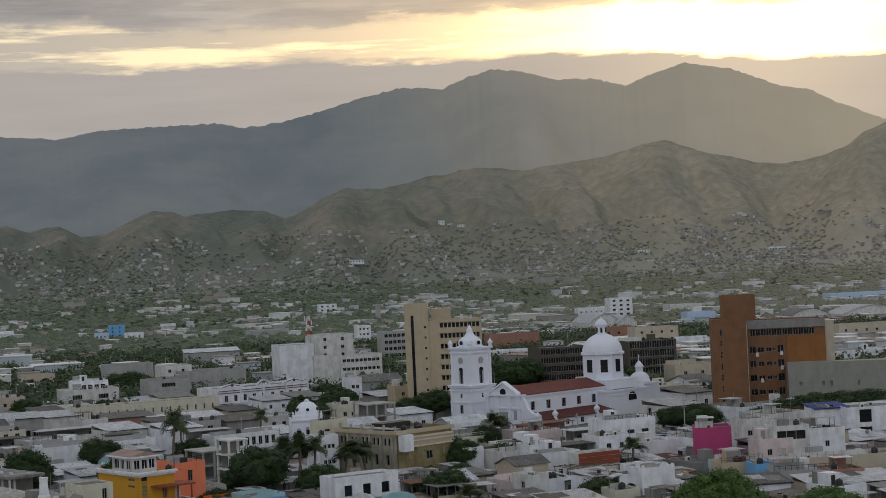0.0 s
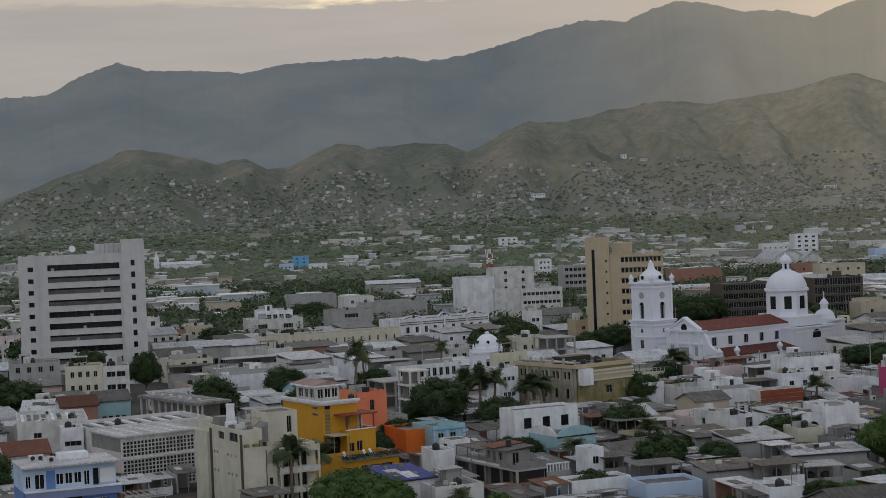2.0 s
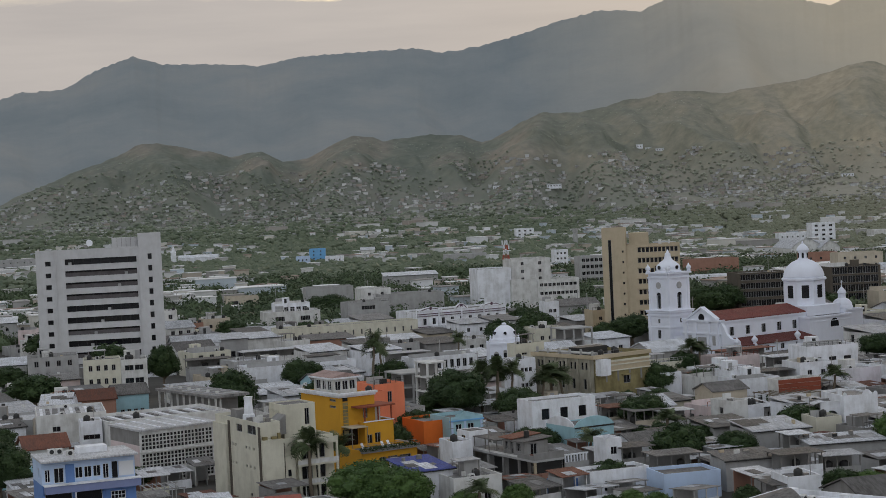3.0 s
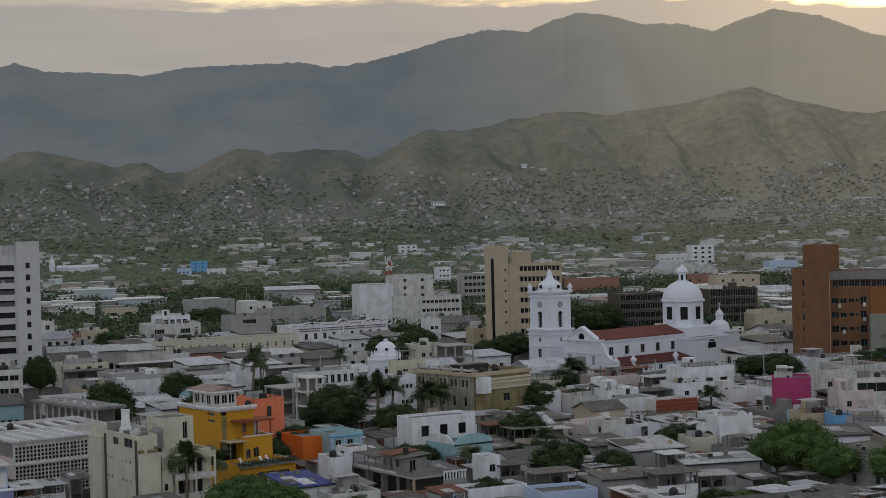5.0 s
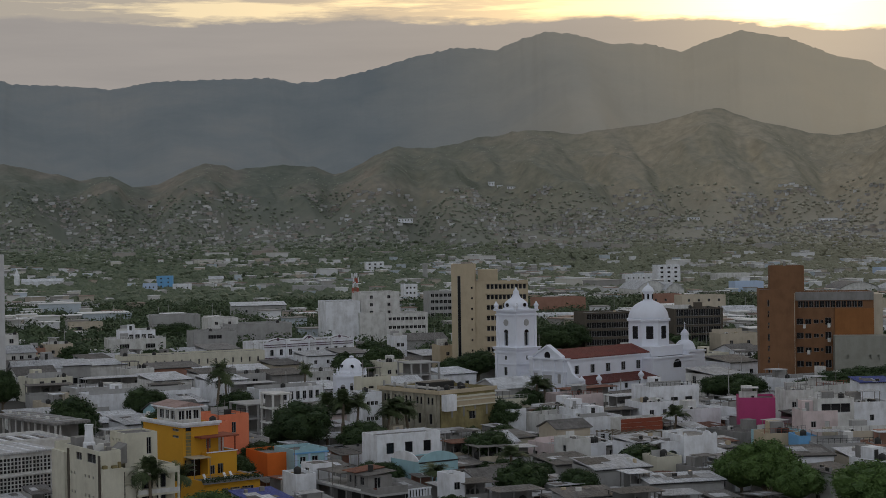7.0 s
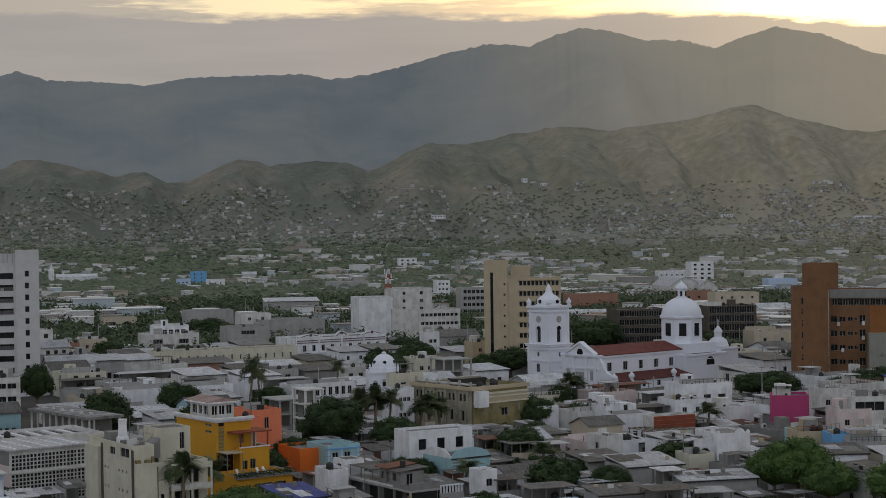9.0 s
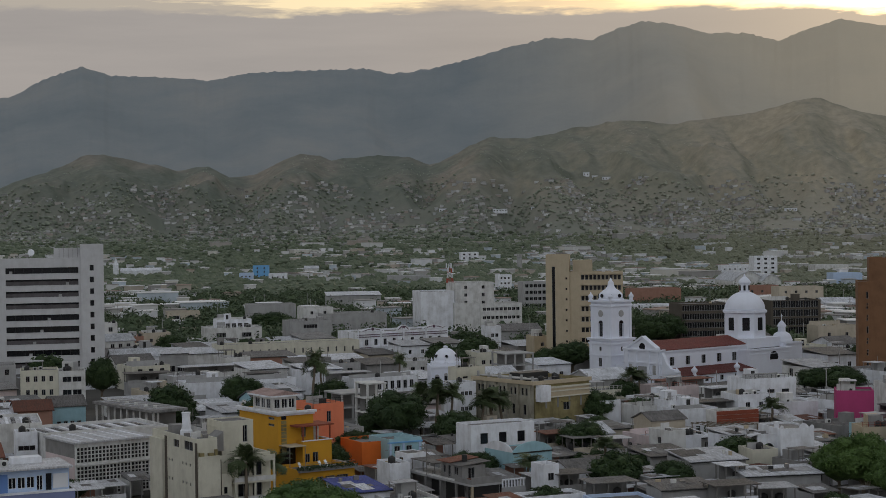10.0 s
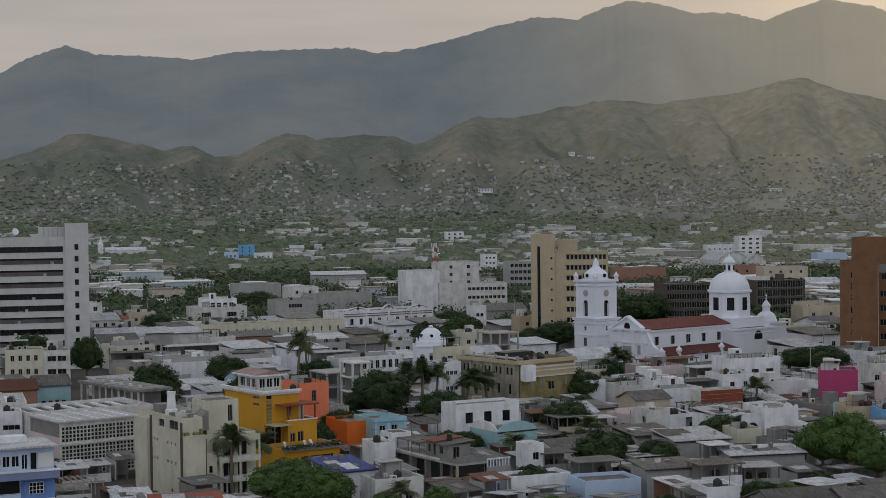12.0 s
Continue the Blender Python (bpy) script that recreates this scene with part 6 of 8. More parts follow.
FADEDTILE = roofing("faded_pink_tile", (0.50, 0.36, 0.33), (0.34, 0.24, 0.22), rib=4.0)
yellow_house()
house(-33.6, 309.37, 33, 6.08, 12.2, 8, CORAL, CONCRETE_ROOF, "coral painted flat-roofed house", 1, name="house", ww=0.9, wh=2.0, first=2)
house(-35.04, 306.33, 33, 4.03, 11.2, 5, CORAL, PALE_ROOF, "coral painted stair block with a pale roof", 0)
house(-24.4, 302.3, 30, 5.4, 6.0, 9, ORANGE, CONCRETE_ROOF, "bright orange plastered house", 0, 0, clutter=False)
house(-29.37, 328.62, 30, 3.65, 5.5, 9, GREYWALL, CONCRETE_ROOF, "grey wall house beside a garden", 1)


def sky_blue_house():
    x, y, rot, w, h = -19.62, 301.53, 30, 6.68, 6.6
    e = root("blue_house", x, y, 0, rot, "light blue house with stepped parapet and pilasters", "house")
    claim(x, y, rot, w, 8)
    holes = [(1.2, 0.8, 2.4, 2.8), (3.6, 0.8, 4.8, 2.8), (1.2, 3.9, 2.4, 5.3), (3.6, 3.9, 4.8, 5.3)]
    shell(e, w, 8, h, TEAL, {"front": holes}, 0.6, CONCRETE_ROOF, frame_mat=FRAMEWHITE)
    part("cornice", boxes((-0.15, -0.2, 5.8, w + 0.15, -0.01, 6.05)), SKYBLUE, e)
    for a in (0.2, 2.8, w - 0.6):
        part("pilaster", boxes((a, -0.12, 0, a + 0.4, -0.01, 5.8)), PALEBLUE, e)
    crest = prism([(1.2, h), (1.2, h + 0.4), (2.4, h + 0.5), (3.0, h + 0.9), (3.8, h + 0.5), (5.0, h + 0.4), (5.0, h)], 0.0, 0.2)
    part("crest", crest, TEAL, e)


sky_blue_house()


def theatre():
    x, y, rot, w, h, d = 7.46, 356.43, 40, 15.5, 11.4, 20.0
    e = root("theatre", x, y, 0, rot, "ochre-olive theatre with pale cornice and blind walls", "theatre")
    claim(x - 4, y, rot, w + 4, 24)
    left = lambda b0, z0, b1, z1: (d - b1, z0, d - b0, z1)
    holes = []
    for k in range(5):
        b = 2.0 + 3.6 * k
        holes += [left(b, 8.3, b + 0.8, 9.9), left(b + 1.3, 8.3, b + 2.1, 9.9), left(b + 0.5, 4.2, b + 1.5, 6.4), left(b + 0.5, 0.8, b + 1.5, 2.8)]
    shell(e, w, d, h, OLIVE, {"front": [(8.0, 4.9, 9.9, 6.6), (8.2, 8.3, 8.9, 9.3)]}, 0.8, CONCRETE_ROOF, bars=1, x0=0.32)
    flank = bmesh.new()
    facade(flank, (0.0, d, 0), (0, -1, 0), (1, 0, 0), d, h, holes, 0.3)
    part("flank_wall", flank, STAINED, e, "water-stained grey-cream flank wall")
    for a, z0, b, z1 in holes:
        ob = part("window", window_mesh(b - a, z1 - z0, 0), None, e)
        ob.matrix_basis = pose(0.2, d - a, z0, 0, 0, 270)
    part("cornice", boxes((-0.3, -0.5, 10.7, w + 0.6, -0.01, 11.5), (-0.6, -0.5, 10.7, -0.31, d, 11.5)), TAN, e, "weathered tan cornice")
    part("cornice_band", boxes((0.3, -0.3, 9.7, w + 0.5, -0.01, 10.1), (0.3, -0.3, 8.95, w + 0.5, -0.13, 9.2), (0.3, -0.3, 7.75, w + 0.5, -0.01, 8.0)), CREAM, e, "pale cream moulded bands")
    part("upper_field", boxes((0.34, -0.12, 8.0, w + 0.3, -0.01, 9.7)), TAN, e, "ochre band under the cornice")
    part("balcony_box", boxes((0.4, -1.8, 7.2, 3.2, -0.14, 10.6)), WHITE, e, "white boxed-in balcony")
    part("window_hood", boxes((7.7, -0.4, 6.6, 10.2, -0.02, 6.9)), OLIVE, e)
    for i in range(6):
        part("pilaster", boxes((-0.28, 1.0 + 3.6 * i, 0, -0.01, 1.7 + 3.6 * i, 10.7)), STAINED, e)
        part("roof_stub", boxes((0.4, 0.8 + 3.6 * i, 10.7, 0.8, 1.2 + 3.6 * i, 12.4 + 0.2 * (i % 2))), GREYWALL, e)
    part("roof_edge_slab", boxes((0.6, 2.0, 11.6, 3.0, d - 1, 11.8)), GREYWALL, e)
    part("roof_shed", boxes((4.5, 9.5, 10.6, 12.5, 13.0, 12.3)), TANKSHADE, e, "dark tarpaulin heap on the roof")
    part("roof_beam", boxes((2.0, 13.4, 12.0, w - 1, 13.7, 12.4)), OFFWHITE, e)
    for i in range(5):
        part("roof_column", boxes((2.2 + 2.8 * i, 13.4, 10.6, 2.5 + 2.8 * i, 13.7, 12.0)), OFFWHITE, e)
    part("roof_rail", boxes((3.0, 0.1, 12.1, w, 0.16, 12.16), (3.0, 0.1, 11.5, 3.06, 0.16, 12.1), (8.0, 0.1, 11.5, 8.06, 0.16, 12.1), (w - 0.1, 0.1, 11.5, w, 0.16, 12.1)), METAL, e)
    for i in range(4):
        part("rain_stain", boxes((3.2 + 3.3 * i, -0.03, 5.6, 3.7 + 3.3 * i, -0.012, 7.7)), DARKGREY, e, "dark drip stain under the band")
    c, s = math.cos(radians(rot)), math.sin(radians(rot))
    for a, b in ((3, 5), (6, 4.4), (11, 5), (13, 8)):
        tank(x + a * c - b * s, y + a * s + b * c, h - 0.8)


STAINED = painted("stained_grey_cream", (0.40, 0.38, 0.31), 0.9)
theatre()
house(-4.96, 305.22, 28, 13.0, 8.5, 6, WHITE, CONCRETE_ROOF, "white house with two dark square windows", 3, ww=1.6, wh=2.0, first=1, bars=0, clutter=False)


def gable_house():
    x, y, rot, w, h = 2.41, 291.1, 33, 8.08, 5.4
    e = root("turquoise_house", x, y, 0, rot, "turquoise house with curved parapet gables", "house")
    claim(x, y, rot, w, 9)
    shell(e, w, 9, h, TEAL, {"front": [(1.5, 0.5, 2.6, 2.6), (4.6, 0.9, 5.8, 2.3)]}, 0.2, CONCRETE_ROOF, frame_mat=FRAMEWHITE)
    curve = [(0, h)] + [(w * i / 12, h + 0.2 + 1.5 * math.sin(math.pi * i / 12) ** 0.6) for i in range(13)] + [(w, h)]
    part("curved_gable", prism(curve, -0.05, 0.2), TEAL, e)
    part("string_course", boxes((-0.1, -0.15, h - 0.25, w + 0.1, -0.06, h)), TANKSHADE, e)
    side = prism([(0.2, h)] + [(0.2 + 8.6 * i / 12, h + 0.2 + 1.4 * math.sin(math.pi * i / 12) ** 0.6) for i in range(13)] + [(8.8, h)], 0.0, 0.2)
    bmesh.ops.transform(side, matrix=Matrix(((0, 1, 0, -0.02), (1, 0, 0, 0), (0, 0, 1, 0), (0, 0, 0, 1))), verts=side.verts)
    bmesh.ops.reverse_faces(side, faces=side.faces)
    part("curved_gable", side, WHITE, e, "white curved side gable")


gable_house()


def columned_hall():
    """A long hall: columns down the left flank, a dark open front, a ribbed slab roof."""
    x, y, rot, w, h, d = -71.34, 349.25, 40, 7.4, 7.0, 25.9
    e = root("columned_hall", x, y, 0, rot, "long grey hall with white columns under a ribbed slab roof", "hall")
    claim(x, y, rot, w, d)
    roof = part("roof", boxes((-0.5, -0.5, h - 0.55, w + 0.5, d + 0.4, h)), CONCRETE_ROOF, e, "grey stained roof slab")
    for i in range(6):
        b = 2.0 + 4.2 * i
        part("roof_rib", boxes((0.2, b, h, w, b + 0.7, h + 0.14)), PALE_ROOF, roof)
        part("roof_vent", boxes((2.4, b + 1.6, h, 3.0, b + 2.2, h + 0.5)), OFFWHITE, roof)
    for i in range(10):
        b = (d - 0.4) * i / 9
        part("column", boxes((0, b, 0, 0.35, b + 0.35, h - 0.55)), OFFWHITE, e)
    for a in (1.1, w - 0.4):
        part("column", boxes((a, 0, 0, a + 0.35, 0.35, h - 0.55)), OFFWHITE, e)
    part("hall_wall", boxes((2.6, 3.5, 0, w - 0.1, d - 0.3, h - 0.6)), DARKGREY, e)
    part("low_wall", boxes((0.06, 0.5, 0, 0.25, d - 0.5, 1.1)), OFFWHITE, e)


columned_hall()


def concrete_frame(x, y, rot, w, h, d, label, nx=4, storeys=3, mat=None):
    e = root("concrete_frame", x, y, 0, rot, label, "unfinished building")
    claim(x, y, rot, w, d)
    mat = mat or GREYWALL
    step = h / storeys
    for s in range(storeys):
        part("floor_slab", boxes((0, 0, step * (s + 1) - 0.3, w, d, step * (s + 1))), mat, e)
        for i in range(nx):
            for j in (0.1, d - 0.5):
                a = 0.1 + (w - 0.6) * i / (nx - 1)
                part("column", boxes((a, j, step * s, a + 0.4, j + 0.4, step * (s + 1) - 0.3)), mat, e)
    part("back_wall", boxes((0.2, d * 0.6, 0, w - 0.2, d * 0.6 + 0.2, h - 0.3)), DARKGREY, e)
    return e


concrete_frame(-33.24, 359.61, 30, 10.71, 9, 9, "bare grey concrete frame building", 5, 3)
concrete_frame(-27.07, 350.31, 30, 4.56, 12, 6, "pale concrete frame with a roof deck", 3, 4, OFFWHITE)
concrete_frame(1.99, 457.79, 25, 8.76, 9.5, 9, "concrete frame building with roof tanks", 4, 3)


# ---- palace with shaped gables and the domed chapel ----
def arcade_palace():
    x, y, rot, w, h = -45.39, 552.08, 33, 34.23, 9.6
    e = root("palace", x, y, 0, rot, "white two-storey palace with purple trim and shaped gables", "public building")
    claim(x, y, rot, w, 14)
    holes = []
    for i in range(9):
        a = 1.6 + (w - 3.2) * (i + 0.5) / 9
        holes += [(a - 0.6, 5.2, a + 0.6, 7.2), (a - 0.7, 0.6, a + 0.7, 3.4)]
    shell(e, w, 14, h, WHITE, {"front": holes}, 0.6, CONCRETE_ROOF)
    for z in (8.6, 7.9, 4.4):
        part("string_course", boxes((-0.1, -0.2, z, w + 0.1, -0.01, z + 0.22)), PLUM, e, "purple painted moulding")
    for c in (0.16, 0.5, 0.84):
        g = 4.4 if c != 0.5 else 2.6
        up = 0.9 if c != 0.5 else 1.4
        o = [(w * c - g, h), (w * c - g, h + 0.5)] + [(w * c - g + 2 * g * i / 10, h + 0.5 + up * math.sin(math.pi * i / 10)) for i in range(1, 10)] + [(w * c + g, h + 0.5), (w * c + g, h)]
        part("shaped_gable", prism(o, -0.1, 0.4), WHITE, e)
        inner = [(w * c - g + 0.5, h + 0.2)] + [(w * c - g + 0.5 + (2 * g - 1) * i / 10, h + 0.3 + (up - 0.15) * math.sin(math.pi * i / 10)) for i in range(1, 10)] + [(w * c + g - 0.5, h + 0.2)]
        part("gable_trim", prism(inner, -0.16, -0.1), PLUM, e)
        part("gable_field", prism([(p + (0.25 if p < w * c else -0.25), z - 0.18 if z > h + 0.4 else z) for p, z in inner], -0.2, -0.16), WHITE, e)
        ring = lathe([(0.5, 0), (0.5, 0.08)], 14)
        bmesh.ops.transform(ring, matrix=pose(w * c, -0.2, h + 0.9, 90, 0, 0), verts=ring.verts)
        part("gable_oculus", ring, PLUM, e)
    for i in range(5):
        part("pier", boxes((w * i / 4 - 0.3 if i else 0, -0.3, 0, w * i / 4 + (0.3 if i < 4 else 0), -0.01, h + 0.8)), WHITE, e)


PLUM = painted("dusky_plum_paint", (0.12, 0.07, 0.10), 0.2)
arcade_palace()


def domed_chapel():
    x, y, rot, w, h = -17.31, 438.69, 8, 7.85, 8.0
    e = root("chapel", x, y, 0, rot, "small white domed chapel with arched openings and curved parapet", "chapel")
    claim(x, y, rot, w, 9)
    holes = [(1.0, 1.6, 2.3, 5.2), (w / 2 - 0.75, 1.4, w / 2 + 0.75, 5.4), (w - 2.3, 1.6, w - 1.0, 5.2)]
    shell(e, w, 9, h, CHURCH, {"front": holes, "left": [(2.0, 1.6, 3.2, 5.0), (5.6, 1.6, 6.8, 5.0)]}, 0.2, PALE_ROOF, bars=0)
    for a, z0, b, z1 in holes:
        r, c = (b - a) / 2 + 0.25, (a + b) / 2
        ring = [(c + r * math.cos(math.pi * i / 10), z1 + r * math.sin(math.pi * i / 10)) for i in range(11)] + [(c + (r - 0.3) * math.cos(math.pi * i / 10), z1 + (r - 0.3) * math.sin(math.pi * i / 10)) for i in range(10, -1, -1)]
        part("arch_moulding", prism(ring, -0.16, -0.01), CHURCH, e)
        fan = [(c + (r - 0.3) * math.cos(math.pi * i / 10), z1 + (r - 0.3) * math.sin(math.pi * i / 10)) for i in range(11)]
        part("fanlight", prism(fan, -0.05, -0.02), GREYWALL, e)
    o = [(0, h)] + [(w * i / 20, h + 0.4 + 0.55 * abs(math.sin(3 * math.pi * i / 20))) for i in range(21)] + [(w, h)]
    part("curved_parapet", prism(o, 0.0, 0.3), CHURCH, e)
    r = 3.2
    dome = part("dome", lathe([(r + 0.25, h - 0.3), (r + 0.25, h + 0.8), (r, h + 0.9)] + [(r * math.cos(a), h + 0.9 + r * 1.08 * math.sin(a)) for a in [math.pi / 2 * i / 9 for i in range(1, 9)]] + [(0.6, h + 4.3), (0.6, h + 4.7), (0.2, h + 4.9)], 24, w / 2 + 0.5, 4.5), CHURCH, e, smooth=True)
    for k in range(6):
        oc = lathe([(0.42, 0), (0.42, 0.5)], 14)
        bmesh.ops.transform(oc, matrix=Matrix.Translation((w / 2 + 0.5, 4.5, 0)) @ Matrix.Rotation(math.pi / 3 * k - 0.05, 4, "Z") @ pose(0, -r * 0.86, h + 2.3, 90, 0, 0), verts=oc.verts)
        part("dome_window", oc, GLASS, dome)
    for a in (0.3, w / 2, w - 0.3):
        part("pinnacle", lathe([(0.35, h + 0.3), (0.35, h + 1.1), (0.18, h + 1.3), (0.3, h + 1.6), (0.05, h + 2.2)], 10, a, 0.2), CHURCH, e)
    part("cornice", boxes((-0.25, -0.3, h - 0.45, w + 0.25, -0.01, h)), CHURCH, e)
    for a in (0.1, 3.0, w - 3.5, w - 0.6):
        part("pilaster", boxes((a, -0.14, 0, a + 0.5, -0.01, h - 0.45)), CHURCH, e)


domed_chapel()

# ---- further named houses, from the near streets outward ----
H = house
H(-8.78, 365.99, 30, 4.59, 10.5, 6, WHITE, CONCRETE_ROOF, "narrow white house with three small windows a floor", 3, ww=0.8, wh=0.9)
H(-34.89, 411.05, 30, 17.4, 7.5, 7, WHITE, ZINC, "white arcaded house with a long balcony row", 9, ww=1.0, wh=2.0)
H(-9.2, 379.5, 34, 7.6, 12.6, 3.6, CREAM, CONCRETE_ROOF, "cream upper block beside the theatre", 2, ww=1.4, wh=0.5, first=3)
H(-115.77, 409.2, 16, 9.0, 10.4, 9, CREAM, CONCRETE_ROOF, "cream four-storey apartment house with dark windows", 4, 0, ww=0.9, wh=1.4)
H(-107.0, 411.4, 16, 6.4, 10.0, 9, OFFWHITE, CONCRETE_ROOF, "off-white apartment house with wide dark windows", 2, 0, ww=2.1, wh=1.3)
H(-137.23, 433.39, 18, 12.94, 9.5, 12, GREYWALL, CONCRETE_ROOF, "stained grey house with few windows", 4, 2, ww=1.1, wh=1.5)
H(-148.84, 441.04, 18, 8.44, 7, 12, OFFWHITE, ZINC, "off-white house with bright sheet roof", 2, cover="shed")
H(-104.02, 363.55, 22, 7.8, 5.4, 9, BRICK, TILE, "low house under a reddish clay tile roof", 2, cover="gable")
H(-113.47, 375.85, 22, 5.76, 5.5, 8, TAN, CONCRETE_ROOF, "ochre walled house with a flat roof", 2)
H(-98.46, 372.34, 25, 7.46, 5.4, 9, TEAL, ASBESTOS, "pale turquoise house under a weathered grey pitched roof", 4, cover="gable", ww=0.9)
H(-112.01, 360.97, 14, 8.38, 5, 12, OFFWHITE, ZINC, "low shed under a long bright sheet roof", 0, cover="shed")
H(-115.28, 330.74, 10, 10.58, 5.5, 14, GREYWALL, PALE_ROOF, "grey market hall with a pale flat roof", 3)
H(-93.13, 289.94, 25, 7.59, 5.2, 9, OFFWHITE, TILE, "whitewashed house under a reddish tile roof", 1, 1, cover="gable")
H(-112.86, 495.02, 20, 13.72, 6.6, 10, WHITE, ZINC, "white house under a pale pitched sheet roof", 1, cover="gable")
H(-138.91, 596.85, 15, 4.77, 11, 9, OFFWHITE, CONCRETE_ROOF, "narrow off-white tower house", 1, ww=1.4, wh=1.6)
H(-130.21, 580.35, 20, 8.8, 7.2, 10, BRICK, CONCRETE_ROOF, "brick-brown house with a flat roof", 3)
H(-123.11, 588.08, 20, 9.54, 8, 10, BEIGE, ZINC, "beige house with a sheet roof", 2)
H(-188.22, 585.45, 18, 7.15, 7, 9, ROSE, CONCRETE_ROOF, "pale pink house with small windows", 2)
H(-212.73, 618.58, 18, 13.04, 7.5, 14, GREYWALL, ZINC, "grey-blue warehouse with ribbed roof", 2, cover="shed")
H(-142.43, 730.97, 15, 14.22, 8, 11, BEIGE, CONCRETE_ROOF, "beige two-storey house with dark openings", 2, ww=3.0, wh=1.5)
H(-103.89, 604.1, 18, 20.12, 8.4, 12, OFFWHITE, PALE_ROOF, "pinkish white block with a roof terrace", 2, ww=3.4, wh=1.6, bars=5)
H(-101.36, 611.36, 18, 12.86, 11, 8, WHITE, PALE_ROOF, "white roof-terrace house with dark openings", 5, ww=1.6, wh=1.6)
H(-104.39, 711.32, 14, 20.13, 11.5, 14, GREYWALL, CONCRETE_ROOF, "grey ribbed warehouse block", 0)
H(-74.38, 651.57, 18, 11.81, 13, 12, OFFWHITE, CONCRETE_ROOF, "off-white stepped commercial block", 2)
H(-75.05, 613.48, 20, 15.45, 10, 12, GREYWALL, CONCRETE_ROOF, "grey commercial block with a dark shopfront", 1, ww=5.0, wh=1.4, bars=4)
H(-65.41, 642.55, 18, 24.34, 11, 14, GREYWALL, CONCRETE_ROOF, "large grey windowless cinema block", 0)
H(-85.52, 520.32, 24, 45.67, 8.2, 9, CREAM, CONCRETE_ROOF, "long cream market wall with narrow slits", 16, ww=0.5, wh=1.6, first=1)
H(-95.8, 513.79, 25, 12.86, 6, 11, OFFWHITE, ZINC, "off-white house under a bright sheet roof", 3, cover="shed")
H(-103.29, 509.46, 22, 10.08, 6.4, 11, GREYWALL, ZINC, "grey workshop with dark openings under sheet roof", 3, cover="shed", ww=2.4, wh=1.8)
H(-80.84, 496.65, 25, 8.67, 6.2, 10, OFFWHITE, PALE_ROOF, "off-white house with paired windows", 3, ww=1.6)
H(-74.19, 508.52, 25, 14.33, 5.2, 10, BRICK, ASBESTOS, "brown house under a weathered sheet roof", 3, cover="shed")
H(-60.02, 504.66, 22, 21.23, 4.2, 10, WHITE, ZINC, "white house under a pale sheet roof", 4, cover="shed")
H(-76.82, 418.98, 27, 28.47, 6, 10, WHITE, PALE_ROOF, "long white plastered house with small windows", 6, ww=0.8, wh=0.8)
H(-29.34, 653.85, 14, 13.34, 18.5, 16, WHITE, CONCRETE_ROOF, "tall blind white cinema block", 0, 0)
H(-16.29, 663, 14, 15.6, 21.5, 16, OFFWHITE, CONCRETE_ROOF, "tall grey telephone exchange block", 2, ww=1.2, wh=1.3, first=4)
H(-16.39, 654.14, 14, 10.25, 14, 9, OFFWHITE, CONCRETE_ROOF, "water-stained white annex block", 0)
H(-6.44, 655.74, 14, 16.58, 13.6, 12, OFFWHITE, CONCRETE_ROOF, "grey ribbed block with a row of small windows", 9, ww=1.3, wh=1.2)
H(12.58, 815.19, 10, 12.06, 16, 14, GREYWALL, ZINC, "grey office block with banded floors", 5, ww=1.6, wh=1.6)
H(0.99, 1028.89, 12, 8.35, 13, 10, WHITE, CONCRETE_ROOF, "small white apartment block", 3)
H(-3.15, 588.24, 18, 4.71, 9, 8, WHITE, CONCRETE_ROOF, "narrow white house among grey blocks", 2)
H(1.34, 606.93, 18, 15.29, 6, 12, GREYWALL, ASBESTOS, "grey house under a wide weathered roof", 3, cover="gable")
H(-5.84, 479.54, 22, 8.92, 8.2, 10, CREAM, CONCRETE_ROOF, "pale green-cream house with a flat roof", 3)
H(11.87, 548.76, 16, 5.31, 8, 9, TAN, CONCRETE_ROOF, "tan walled house beside the tower", 1)
H(67.87, 869.55, 6, 26.24, 10, 14, BRICK, CONCRETE_ROOF, "long pink-brown brick block behind trees", 0)
H(60.7, 762.66, 8, 23.47, 7, 12, WHITE, ZINC, "low white houses in a row under sheet roofs", 8)
H(63.81, 596.47, 10, 17.74, 15.5, 14, SMOKED, CONCRETE_ROOF, "dark glazed office block with thin mullions", 9, ww=1.7, wh=2.0, bars=1)
H(96.47, 603.5, 10, 18.39, 16, 14, SMOKED, CONCRETE_ROOF, "dark office block with wide dark glazing", 6, ww=2.6, wh=2.4, bars=2)
H(126.92, 770.3, 8, 20.6, 14, 12, BEIGE, CONCRETE_ROOF, "beige office block behind the church", 4)
H(121.86, 838.24, 8, 16.81, 12, 12, BRICK, CONCRETE_ROOF, "brown flat-roofed office block", 3)
H(190.92, 1269.52, 5, 17.54, 17, 16, WHITE, CONCRETE_ROOF, "white apartment tower with balconies", 3, ww=2.2, wh=1.4)
H(174.57, 1330.19, 5, 21.9, 9, 12, WHITE, CONCRETE_ROOF, "low white apartment house", 5)
H(-35.88, 1706.8, 8, 18.22, 15, 14, WHITE, CONCRETE_ROOF, "white apartment block standing above the trees", 3, ww=2.0, wh=1.6)
H(-78.52, 1225.89, 5, 31.01, 7, 20, GREYWALL, PALE_ROOF, "long low pale warehouse", 0)
H(-194.28, 1352.01, 5, 12.65, 12.5, 14, SKYBLUE, CONCRETE_ROOF, "bright blue block above the trees", 2)
